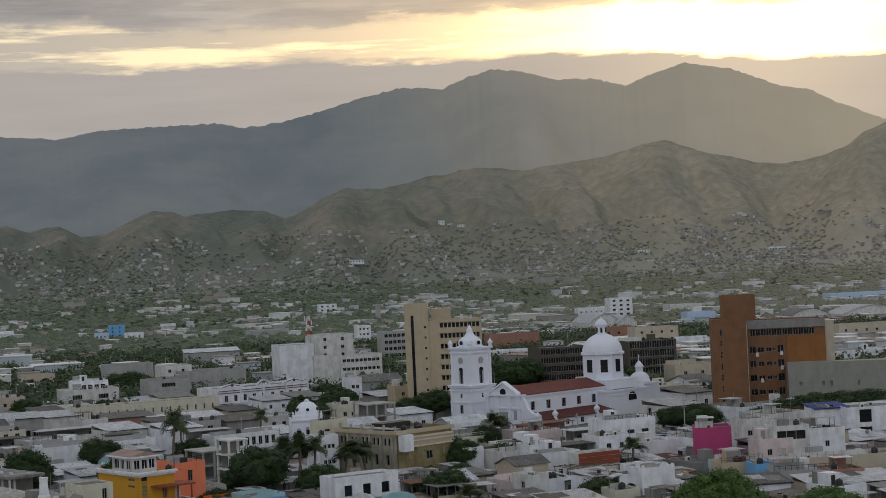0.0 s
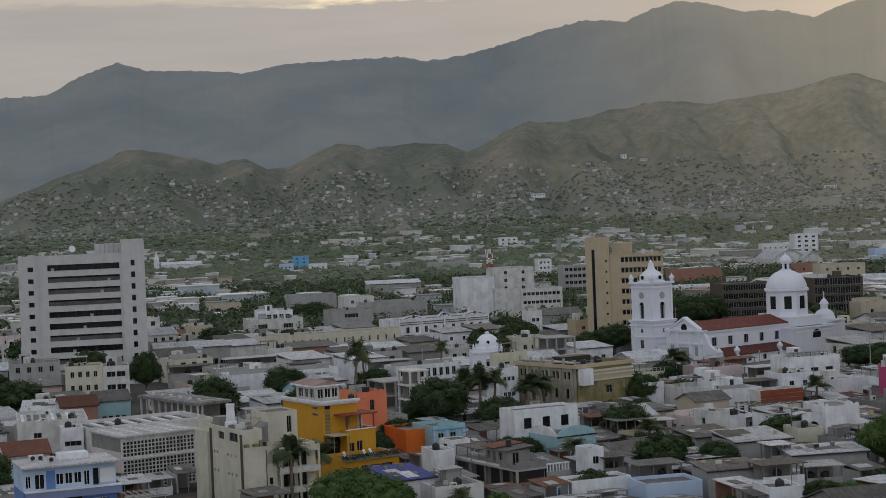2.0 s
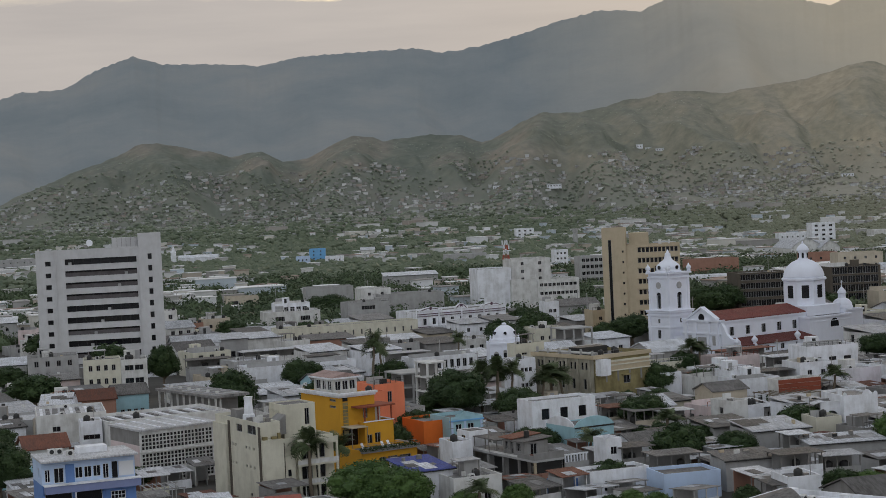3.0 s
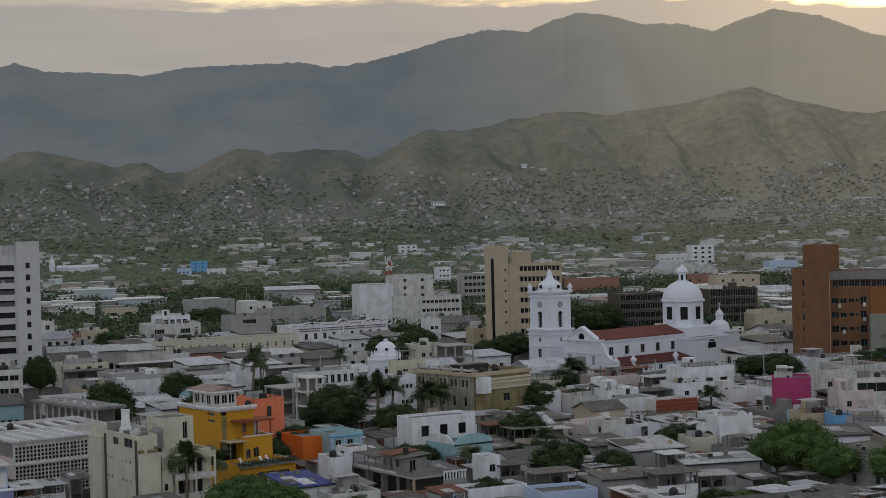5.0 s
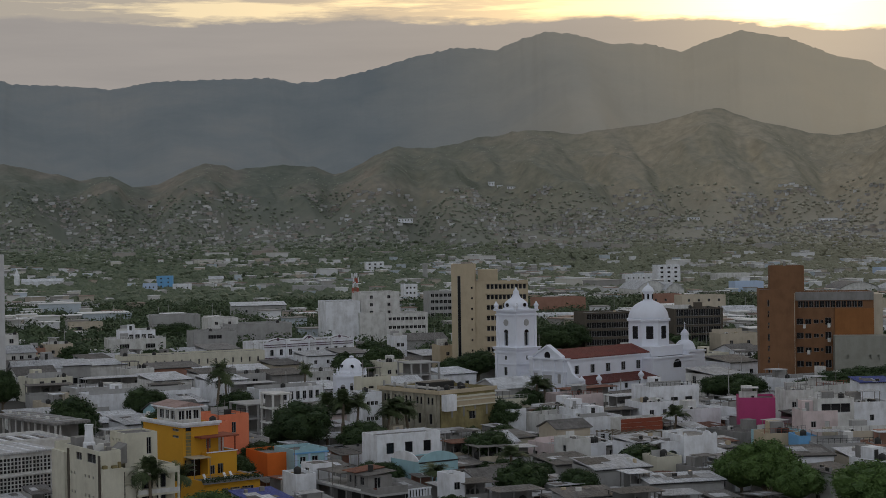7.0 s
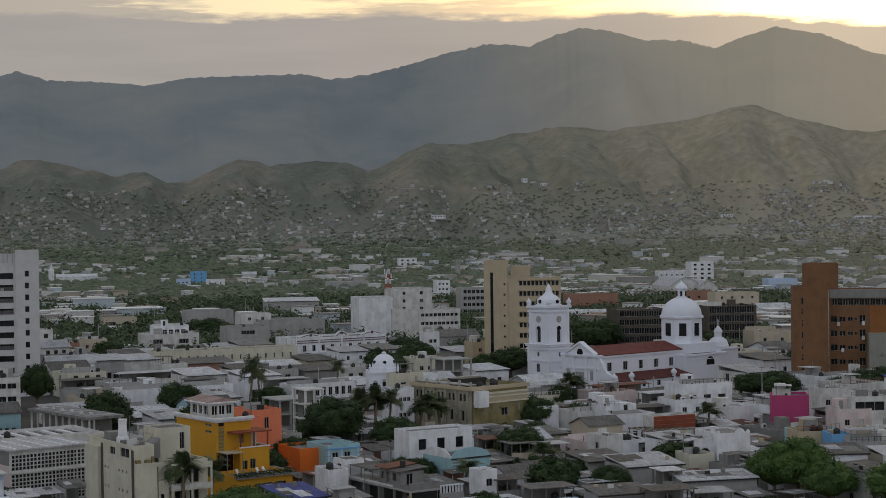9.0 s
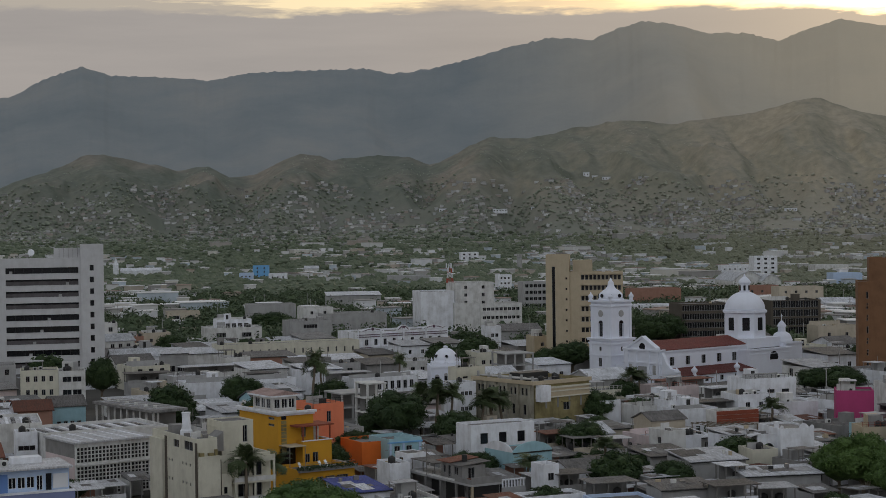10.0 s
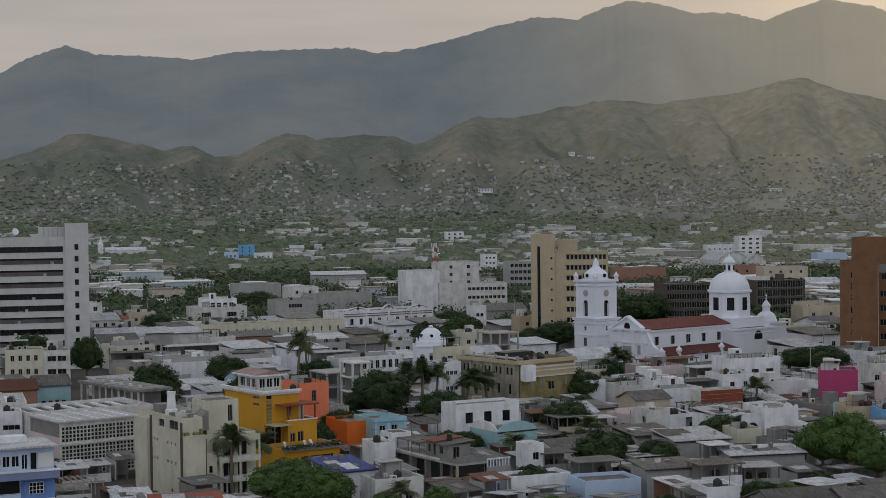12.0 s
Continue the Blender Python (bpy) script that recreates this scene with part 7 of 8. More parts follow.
H(-198.61, 1307.9, 5, 10.49, 8, 14, PALEBLUE, CONCRETE_ROOF, "pale blue block with square windows", 3)
H(-172.4, 1283.28, 5, 13.71, 8, 14, WHITE, CONCRETE_ROOF, "white block with square windows", 3)
H(-500.52, 1458.71, 8, 48.77, 12, 16, GREYWALL, ZINC, "long grey institutional block", 8)
H(-323.6, 1455.61, 6, 34.13, 7, 16, WHITE, ZINC, "long white hall under a pale pitched roof", 0, cover="gable")


def hill_house(az, el, w, h):
    """A white house on the slope where the sight line at that bearing and height meets the ground."""
    a = radians(az)
    r = next((r for r in range(2060, 2700, 4) if float(land(r * math.sin(a), r * math.cos(a))) > 45 + math.tan(radians(el)) * r), 2600)
    e = root("hill_house", r * math.sin(a), r * math.cos(a), float(land(r * math.sin(a), r * math.cos(a))) - 2.0, 8, "white house standing out on the brown hillside", "house", "white hillside houses")
    part("outer_wall", boxes((0, 0, 0, w, 7, h + 2)), WHITE, e)
    part("roof", boxes((-0.4, -0.4, h + 2, w + 0.4, 7.4, h + 2.4)), PALE_ROOF, e)
    for k in range(int(w / 4)):
        part("window", boxes((1.2 + 4 * k, -0.06, 3.2, 2.6 + 4 * k, -0.01, 4.8)), GLASS, e)


for bearing, height, wide, tall in ((2.95, 1.43, 9, 5), (3.25, 1.40, 8, 4), (3.58, 1.34, 12, 4), (-1.9, 0.28, 22, 5), (-0.1, 0.3, 20, 4), (1.2, 0.35, 18, 4), (13.9, 0.1, 24, 5), (9.6, 0.2, 16, 4), (-5.0, 1.0, 9, 4), (-8.4, 0.9, 8, 4)):
    hill_house(bearing, height, wide, tall)


def steeple(x, y):
    e = root("church_steeple", x, y, 0, 6, "small white church steeple above the trees", "church")
    part("tower", boxes((0, 0, 0, 4.2, 4.2, 12.0)), WHITE, e)
    part("spire", lathe([(2.4, 12.0), (2.4, 12.5), (1.4, 14.0), (0.9, 16.0), (0.1, 19.0)], 8, 2.1, 2.1), WHITE, e)


steeple(-329.0, 1452.0)
H(-164.84, 1457.06, 6, 12.15, 7, 16, OFFWHITE, ZINC, "off-white hall standing among trees", 0, cover="gable")
H(-87.54, 875.7, 10, 27.9, 8, 14, GREYWALL, ZINC, "grey shed under a long sheet roof", 2, cover="shed")
# near streets, right of the yellow house
H(-21.92, 250.24, 30, 6.44, 5.2, 9, WHITE, BLUESHEET, "white house under a dark blue sheet roof", 2, cover="shed")
H(-15.95, 247.14, 26, 7.76, 4.6, 8, OFFWHITE, CONCRETE_ROOF, "off-white house with a rough flat roof", 2)
H(-17.68, 275.18, 25, 3.56, 6, 6, WHITE, CONCRETE_ROOF, "small white house with one dark window", 1, ww=1.4)


def deck_house():
    """A bare concrete house: a long open deck on posts, a patched upper room, a dark ground floor."""
    x, y, rot, w, d = -4.31, 263.79, 33, 5.6, 25.0
    e = root("deck_house", x, y, 0, rot, "brown-grey concrete house with a long open deck and patched upper room", "house")
    claim(x, y, rot, w, d)
    slab = part("deck_slab", boxes((0, 0, 3.85, w, d, 4.2)), GREYWALL, e, "pale edged concrete deck slab")
    part("deck_parapet", boxes((0, 0, 4.2, w, 0.18, 5.3), (0, 0.18, 4.2, 0.18, 5.0, 4.9)), DARKGREY, e)
    part("deck_kerb", boxes((0, 5.0, 4.2, 0.15, d, 4.5)), OFFWHITE, e)
    for i in range(6):
        part("deck_post", boxes((0.1, 0.1 + 4.7 * i, 0, 0.45, 0.45 + 4.7 * i, 3.85)), TAN if i == 0 else DARKGREY, slab)
    part("ground_wall", boxes((1.8, 4.0, 0, 2.0, d, 3.85)), DARKGREY, e)
    # black sheets on the wall paint the shade of open rooms
    part("ground_opening", boxes((1.72, 5.0, 0.4, 1.78, 10.5, 3.4), (1.72, 12.0, 0.8, 1.78, 15.0, 3.2)), TANKSHADE, e, "black sheets for the shade in the open ground floor")
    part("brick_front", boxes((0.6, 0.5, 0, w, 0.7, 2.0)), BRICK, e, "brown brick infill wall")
    # black sheet for the shade above the brick infill
    part("front_opening", boxes((0.6, 0.75, 2.0, w, 0.85, 3.8)), TANKSHADE, e)
    # patched upper room with two sheet roofs
    shell(e, 4.4, 6.4, 6.5, DARKGREY, {"left": [(0.6, 4.9, 1.5, 6.2), (2.2, 4.4, 3.1, 6.3), (4.0, 4.9, 5.2, 6.2)], "front": [(1.2, 4.4, 2.4, 6.2)]}, 0.1, None, x0=1.0, y0=4.4, z0=4.2)
    for k, (a, b, z, m) in enumerate(((3.8, 3.6, 6.55, ASBESTOS), (7.2, 4.2, 6.75, TILE))):
        sheet = prism([(0.4, z), (0.4, z + 0.1), (w + 0.4, z + 0.55), (w + 0.4, z + 0.45)], a, a + b)
        part("room_roof", sheet, m, e)
    part("roof_drum", lathe([(0.45, 6.9), (0.45, 7.9), (0.3, 8.0)], 12, 3.0, 6.8), TANKSHADE, e)
    part("railing", boxes((0.05, 5.0, 5.0, 0.1, 12.0, 5.05), (0.05, 7.0, 4.5, 0.1, 7.06, 5.0), (0.05, 9.0, 4.5, 0.1, 9.06, 5.0), (0.05, 11.9, 4.5, 0.1, 11.96, 5.0)), METAL, e)
    shell(e, 3.6, 4.0, 6.8, WHITE, {"left": [(1.2, 5.0, 2.6, 6.0)]}, 0.1, ASBESTOS, x0=0.4, y0=d - 4.4, z0=4.2)
    part("long_roof", boxes((0.6, 12.2, 6.0, w, 19.8, 6.14)), ASBESTOS, e)
    for b in (12.4, 16.0, 19.5):
        part("roof_post", boxes((0.7, b, 4.2, 0.82, b + 0.12, 6.0)), METAL, e)
    for a, b in ((2.6, 1.4), (3.8, 2.2), (1.2, 2.6)):
        part("plant_tub", lathe([(0.25, 4.2), (0.35, 4.8)], 10, a, b), TILE, e)
    part("street_lamp_arm", boxes((-0.4, 13.0, 4.2, -0.3, 13.1, 9.0), (-1.6, 13.0, 8.9, -0.3, 13.1, 9.0)), METAL, e)


deck_house()


def balustrade(x, y, rot, n):
    e = root("balustrade", x, y, 3.0, rot, "white concrete balustrade on a yard wall", "balustrade")
    part("yard_wall", boxes((0, 0, -3.0, n * 0.55, 0.3, 0)), GREYWALL, e)
    part("rail", boxes((0, 0.02, 1.1, n * 0.55, 0.26, 1.3)), WHITE, e)
    for i in range(n):
        part("baluster", boxes((0.1 + 0.55 * i, 0.06, 0, 0.34 + 0.55 * i, 0.22, 1.1)), WHITE, e)


balustrade(0.4, 268.5, 30, 8)
H(4.0, 251.92, 25, 9.9, 4.1, 5, WHITE, ASBESTOS, "white low house with a long weathered roof", 2, clutter=False)
H(6.98, 268.36, 28, 2.86, 6.6, 4, WHITE, CONCRETE_ROOF, "small white stair block with one window", 1)
H(-0.5, 253.9, 34, 5.0, 2.6, 3.5, BLUE, ASBESTOS, "blue painted courtyard wall under a weathered roof", 0, clutter=False)
# right part
H(56.49, 389.88, 20, 12.9, 8.4, 9, WHITE, PALE_ROOF, "white house with two dark windows", 3, ww=1.9, wh=0.9, first=1, bars=0)
H(51.45, 366.81, 20, 8.06, 7.2, 8, WHITE, CONCRETE_ROOF, "white house with a shaded terrace", 2)
H(58.24, 365.55, 18, 11.23, 5.6, 8, WHITE, PALE_ROOF, "white low house with long parapet", 2, ww=2.0, wh=1.0, bars=0)


def panel_house(x, y, rot, w, h):
    e = root("house", x, y, 0, rot, "off-white house with a red-brown panelled upper wall", "house")
    claim(x, y, rot, w, 4)
    shell(e, w, 4, h, OFFWHITE, {"front": [(1.0, 1.0, 2.2, 3.0), (w - 3.0, 1.0, w - 1.8, 3.0)]}, 0.4, CONCRETE_ROOF)
    for k in range(3):
        part("wall_panel", boxes((0.05, -0.1, h - 2.6 + 0.86 * k, w - 0.05, -0.01, h - 1.8 + 0.86 * k)), MAROON, e, "red-brown wall panel")


panel_house(43.06, 337.74, 24, 9.78, 7)
H(35.56, 358.26, 25, 6.26, 7, 7, WHITE, PALE_ROOF, "white house with rounded corner", 1)
H(36.98, 351.93, 25, 9.68, 5.8, 8, WHITE, CONCRETE_ROOF, "white house with peeling parapet", 3)
H(29.89, 360.6, 25, 6.82, 5.6, 8, OFFWHITE, CONCRETE_ROOF, "off-white house with roof terrace", 2)
H(21.89, 364.82, 25, 4.92, 6.4, 6, WHITE, CONCRETE_ROOF, "white stair block beside a tree", 1)
H(21.71, 405.79, 25, 12.2, 4.5, 8, CREAM, CONCRETE_ROOF, "cream walled yard house", 2)
H(31.01, 309.93, 30, 3.62, 6.6, 6.5, OFFWHITE, CONCRETE_ROOF, "cubic grey and white house with few openings", 0, 1)
H(34.42, 314.4, 28, 3.47, 5.2, 6, WHITE, CONCRETE_ROOF, "low white yard wall house", 1)
H(25.89, 290.55, 25, 8.29, 4.6, 8, GREYWALL, ASBESTOS, "grey house under a sheet roof", 2, cover="shed")


def arched_house():
    """A tall blind white block with a stepped, rounded parapet and a lower wing with an archway."""
    x, y, rot = 49.03, 297.69, 16
    e = root("white_house", x, y, 0, rot, "tall blind white house with rounded parapet and an arched wing", "house")
    claim(x, y, rot, 6.44, 9)
    claim(47.12, 300.32, rot, 2.55, 5)
    w, d, h = 6.44, 9.0, 8.3
    shell(e, w, d, h, WHITE, {"right": [(2.0, 1.0, 3.0, 2.4), (5.5, 4.4, 6.5, 5.8)]}, 0.3, CONCRETE_ROOF)
    for a0, a1, rise in ((0.0, 0.7, 0.45), (3.6, 5.4, 0.75), (5.7, 6.44, 0.4)):
        crest = [(a0, h)] + [(a0 + (a1 - a0) * i / 8, h + 0.1 + rise * math.sin(math.pi * i / 8) ** 0.7) for i in range(9)] + [(a1, h)]
        part("parapet_crest", prism(crest, 0.02, 0.2), WHITE, e)
    part("chimney", boxes((0.5, 3.0, h - 0.35, 1.2, 3.7, h + 0.7), (0.4, 2.9, h + 0.7, 1.3, 3.8, h + 0.85)), WHITE, e)
    # wing: an outline with a round-headed archway through it
    ring = [(-3.6, 0), (-3.6, 7.3), (-0.01, 7.3), (-0.01, 0), (-0.4, 0), (-0.4, 4.6)]
    ring += [(-1.5 + 1.1 * math.cos(math.pi * i / 12), 4.6 + 1.1 * math.sin(math.pi * i / 12)) for i in range(1, 12)] + [(-2.6, 4.6), (-2.6, 0)]
    part("arched_wall", prism(ring, 1.6, 1.95), WHITE, e, "white wall with a round archway")
    part("wing_roof", boxes((-3.5, 1.95, 6.7, -0.01, 6.0, 6.95)), CONCRETE_ROOF, e)
    part("wing_wall", boxes((-3.6, 1.95, 0, -3.4, 6.0, 7.3), (-3.4, 5.8, 0, -0.01, 6.0, 7.3)), DARKGREY, e)
    part("awning", prism([(-5.2, 7.0), (-5.2, 7.1), (-3.1, 7.5), (-3.1, 7.4)], 1.0, 3.4), ZINC, e, "pale sheet awning beside the archway")


arched_house()
H(43.2, 291.09, 16, 4.73, 5.6, 6, CREAM, CONCRETE_ROOF, "weathered cream yard block", 0)
H(31.45, 279.39, 20, 10, 5.2, 9, GREYWALL, ZINC, "grey house under a bright sheet roof", 1, cover="shed")
H(39.14, 269.92, 14, 12.56, 4.2, 6, GREYWALL, ZINC, "low workshop under a long pale sheet roof", 0, cover="shed")
H(24.26, 254.22, 18, 8.64, 4.6, 6, GREYWALL, ASBESTOS, "low grey house under a wide weathered sheet roof", 1, cover="shed")
H(14.65, 248.0, 18, 8.9, 4.0, 7, PALEBLUE, ASBESTOS, "pale blue house with a turquoise band", 1, clutter=False)
H(30.39, 232.31, 15, 4.76, 5.6, 6, WHITE, CONCRETE_ROOF, "white stair block with dark louvres", 1, ww=1.6, wh=1.6, bars=0)
H(38.34, 218.38, 18, 11.55, 4.4, 12, DARKGREY, ASBESTOS, "bare walled house under a weathered pitched roof", 0, cover="gable")
H(48.1, 219.77, 18, 8.21, 4.4, 12, DARKGREY, ASBESTOS, "bare walled house under a grey pitched roof", 1, cover="gable")


def near_white_house():
    """A white house whose roof deck and parapets show at the lower edge."""
    x, y, rot = 17.00, 198.13, -38
    e = root("white_deck_house", x, y, 0, rot, "white house with a broad pale roof deck and parapets", "house")
    claim(x, y, rot, 22, 16)
    shell(e, 22, 16, 8.0, WHITE, {"front": rows_of(6, 2, 22), "left": rows_of(4, 2, 16)}, 0.9, ROOFWHITE)
    part("inner_curb", boxes((1.0, 14.6, 7.1, 20.5, 14.9, 7.6)), WHITE, e)
    part("roof_hatch", boxes((2.2, 12.6, 7.1, 3.6, 13.8, 8.6)), WHITE, e)
    part("roof_hatch", boxes((9.5, 12.8, 7.1, 10.8, 13.9, 8.4)), WHITE, e)
    n = 10
    arc = [(4.6 * i / n, 7.1 + 1.9 * math.sin(math.pi * i / n)) for i in range(n + 1)]
    vault = prism([(a + 1.2, z) for a, z in arc] + [(a + 1.2, z - 0.15) for a, z in reversed(arc[1:-1])], 1.0, 11.5)
    part("vault", vault, ASBESTOS, e, "grey curved sheet vault")
    c, s = math.cos(radians(rot)), math.sin(radians(rot))
    for a, b in ((0.9, 6.0), (0.9, 7.4), (0.9, 9.4), (0.9, 11.2), (4.4, 13.2), (5.6, 13.2)):
        cooler(x + a * c - b * s, y + a * s + b * c, 7.1, rot + 90)


ROOFWHITE = roofing("white_roof_paint", (0.66, 0.68, 0.72), (0.48, 0.50, 0.54))
near_white_house()
# seen only when the view swings right
H(70.24, 356, -8, 7.66, 9, 8, PINK, CONCRETE_ROOF, "strong magenta painted house", 0)
H(83.53, 370.28, 5, 6.18, 9, 8, OFFWHITE, CONCRETE_ROOF, "stained white house with roof railings", 2)
H(79.36, 337.01, 5, 7.17, 8, 7, ROSE, CONCRETE_ROOF, "pale rose house with a dark diamond window", 2, ww=1.0)
H(82.44, 337.43, 5, 7.55, 10.4, 6, OFFWHITE, PALE_ROOF, "white roof terrace house with three dark openings", 3, ww=2.0, wh=1.8, first=2, bars=0)
H(91.18, 342.88, 5, 7.58, 9, 8, WHITE, CONCRETE_ROOF, "stained white house with small arched window", 1, ww=0.9, wh=1.2, first=1)
H(112.2, 388.27, 5, 16.75, 8.6, 12, WHITE, CONCRETE_ROOF, "large blind white house with a dark door", 2, ww=3.0, wh=3.0, bars=0)
H(105.71, 391.65, 5, 7.98, 8.4, 7, WHITE, BLUESHEET, "white house under a blue sheet roof", 0, cover="shed")
H(67.57, 317.99, 5, 6.62, 6, 7, TAN, CONCRETE_ROOF, "khaki walled house with one small window", 1, ww=0.8)
H(72.6, 311.95, 5, 3.48, 6.2, 6, SKYBLUE, CONCRETE_ROOF, "small bright blue house with white-framed windows", 3, ww=0.6, frame_mat=FRAMEWHITE)
H(65.04, 296.19, 5, 10.32, 4.6, 8, WHITE, ASBESTOS, "white house under a grey sheet roof", 1, cover="shed")
H(81.03, 317.49, 5, 22.05, 6.2, 8, BEIGE, CONCRETE_ROOF, "long pinkish beige house with dark doors", 4, ww=1.8, wh=1.8)
H(75, 307.79, 5, 10.77, 5.2, 8, GREYWALL, PALE_ROOF, "grey house with a bright pale roof", 2)
H(84.51, 304.39, 5, 6.42, 5.4, 7, BRICK, CONCRETE_ROOF, "dull red house with dark windows", 2)
H(78.79, 295.13, 10, 17.37, 4, 9, BEIGE, PALE_ROOF, "beige house with cream awning roofs", 2, cover="shed")
H(107.94, 576.21, 12, 14.18, 8.6, 10, BEIGE, CONCRETE_ROOF, "beige house with dark doors", 2)
H(141.43, 740.4, 10, 14.26, 8, 10, WHITE, ZINC, "white house under pale sheet roofs", 3, cover="gable")
H(211.44, 1077.35, 6, 18.75, 10, 14, PALEBLUE, ZINC, "pale blue-white windowless warehouse block", 0)
H(255.68, 1374.5, 5, 28.5, 7, 22, OFFWHITE, PALE_ROOF, "low hall with a wide white flat roof", 0)
H(214.13, 746.01, 8, 31.06, 12, 12, BEIGE, CONCRETE_ROOF, "beige apartment block with small windows", 6)
H(181.99, 643.43, 10, 24.85, 6.5, 12, WHITE, ZINC, "white houses under pale sheet roofs", 4)
H(398.77, 1409.87, 4, 64.3, 9, 20, PALEBLUE, PALE_ROOF, "pale blue-white hall beside the market", 6)


def vault_hall(x, y, rot, w, h, d, rise, mat, label):
    """A hall under a shallow barrel vault."""
    e = root("vault_hall", x, y, 0, rot, label, "hall")
    claim(x, y, rot, w, d)
    shell(e, w, d, h, OFFWHITE, {"front": rows_of(8, 1, w, 2.0, 2.0)}, 0.1, None)
    n = 16
    arc = [(w * i / n, h + rise * math.sin(math.pi * i / n)) for i in range(n + 1)]
    part("vault", prism([(a, z + 0.01) for a, z in arc] + [(a, z + 0.3) for a, z in reversed(arc)], -0.5, d + 0.5), mat, e)
    part("end_wall", prism([(0, h - 0.05)] + [(a, z) for a, z in arc[1:-1]] + [(w, h - 0.05)], 0.05, 0.25), OFFWHITE, e)


vault_hall(142.68, 1036.69, 8, 20.78, 7, 40, 5.5, ZINC, "hall under a pale blue-white barrel vault")
vault_hall(159.91, 1031.01, 8, 11.71, 7, 40, 4.0, ZINC, "smaller hall under a pale barrel vault")
vault_hall(266.49, 1031.35, 4, 25.15, 6, 30, 4.0, CONCRETE_ROOF, "market hall under a dark shallow vault")
vault_hall(291.92, 1010.04, 4, 38.98, 6, 30, 5.0, ZINC, "market hall under a blue-white shallow vault")


def radio_mast():
    x, y = -18.62, 676.32
    e = root("radio_mast", x, y, 21.0, 14, "red and white steel radio mast on a roof", "mast")
    for k, (z0, z1) in enumerate(((0, 1.9), (1.9, 3.8), (3.8, 5.7), (5.7, 7.6))):
        r0, r1 = 1.7 - 0.3 * k, 1.7 - 0.3 * (k + 1)
        bm = bmesh.new()
        for a in (45, 135, 225, 315):
            c, s = math.cos(radians(a)), math.sin(radians(a))
            c2, s2 = math.cos(radians(a + 90)), math.sin(radians(a + 90))
            limb(bm, (r0 * c, r0 * s, z0), (r1 * c, r1 * s, z1), 0.11, 0.11, 4)
            limb(bm, (r0 * c, r0 * s, z0), (r1 * c2, r1 * s2, z1), 0.06, 0.06, 4)
            limb(bm, (r0 * c2, r0 * s2, z0), (r1 * c, r1 * s, z1), 0.06, 0.06, 4)
            limb(bm, (r1 * c, r1 * s, z1), (r1 * c2, r1 * s2, z1), 0.06, 0.06, 4)
        part("mast_section", bm, REDPAINT if k % 2 == 0 else WHITE, e)
    for a in range(6):
        part("panel_antenna", boxes((1.3 * math.cos(a) - 0.2, 1.3 * math.sin(a) - 0.2, 4.2 + a % 2 * 1.8, 1.3 * math.cos(a) + 0.2, 1.3 * math.sin(a) + 0.2, 6.0 + a % 2 * 1.8)), WHITE, e)
    part("rod", boxes((-0.06, -0.06, 7.5, 0.06, 0.06, 10.5)), METAL, e)


radio_mast()


def far_column():
    x, y = 20.33, 1503.69
    e = root("water_column", x, y, 0, 0, "slender grey concrete water column", "water tower")
    part("shaft", lathe([(2.4, 0), (2.1, 13.0), (2.5, 13.5), (2.5, 16.0), (2.2, 16.2)], 14), GREYWALL, e)


far_column()


# ---- open decks, pergolas and awnings over the near roofs ----
def deck(x, y, rot, w, h, d, label, roof=None, mat=None, n=4, wall=True):
    """Posts under a thin roof with a low front wall, open and dark inside."""
    e = root("roof_deck", x, y, 0, rot, label, "roof deck", "open roof decks")
    claim(x, y, rot, w, d)
    mat = mat or DARKGREY
    f = h - 2.6
    part("deck_base", boxes((0, 0, 0, w, d, f)), mat, e)
    part("deck_roof", boxes((-0.4, -0.4, h - 0.12, w + 0.4, d + 0.4, h)), roof or ASBESTOS, e)
    for i in range(n):
        a = (w - 0.2) * i / (n - 1)
        part("post", boxes((a, 0.05, f, a + 0.16, 0.21, h - 0.12)), METAL, e)
        part("post", boxes((a, d - 0.25, f, a + 0.16, d - 0.09, h - 0.12)), METAL, e)
    part("back_wall", boxes((0.2, d * 0.7, f, w - 0.2, d * 0.7 + 0.15, h - 0.15)), DARKGREY, e)
    if wall:
        part("front_rail", boxes((0, 0, f, w, 0.04, f + 0.8)), mat, e)
    rng = random.Random(int(x * 13 + y * 7))
    c, s = math.cos(radians(rot)), math.sin(radians(rot))
    for _ in range(rng.choice([1, 2, 3])):
        a, b = rng.uniform(0.8, w - 0.8), rng.uniform(0.9, d * 0.6)
        tank(x + a * c - b * s, y + a * s + b * c, f)


def pergola(x, y, rot, w, h, d, label, mat=None, n=9):
    """A bare timber frame with thin rafters."""
    e = root("pergola", x, y, 0, rot, label, "pergola")
    claim(x, y, rot, w, d)
    mat = mat or BARK
    for i in range(4):
        a = (w - 0.15) * i / 3
        part("post", boxes((a, 0, 0, a + 0.15, 0.15, h)), mat, e)
        part("post", boxes((a, d - 0.15, 0, a + 0.15, d, h)), mat, e)
    for b in (0.0, d - 0.12):
        part("beam", boxes((-0.2, b, h, w + 0.2, b + 0.12, h + 0.18)), mat, e)
    for i in range(n):
        a = w * i / n
        part("rafter", boxes((a, -0.3, h + 0.18, a + 0.1, d + 0.3, h + 0.3)), mat, e)


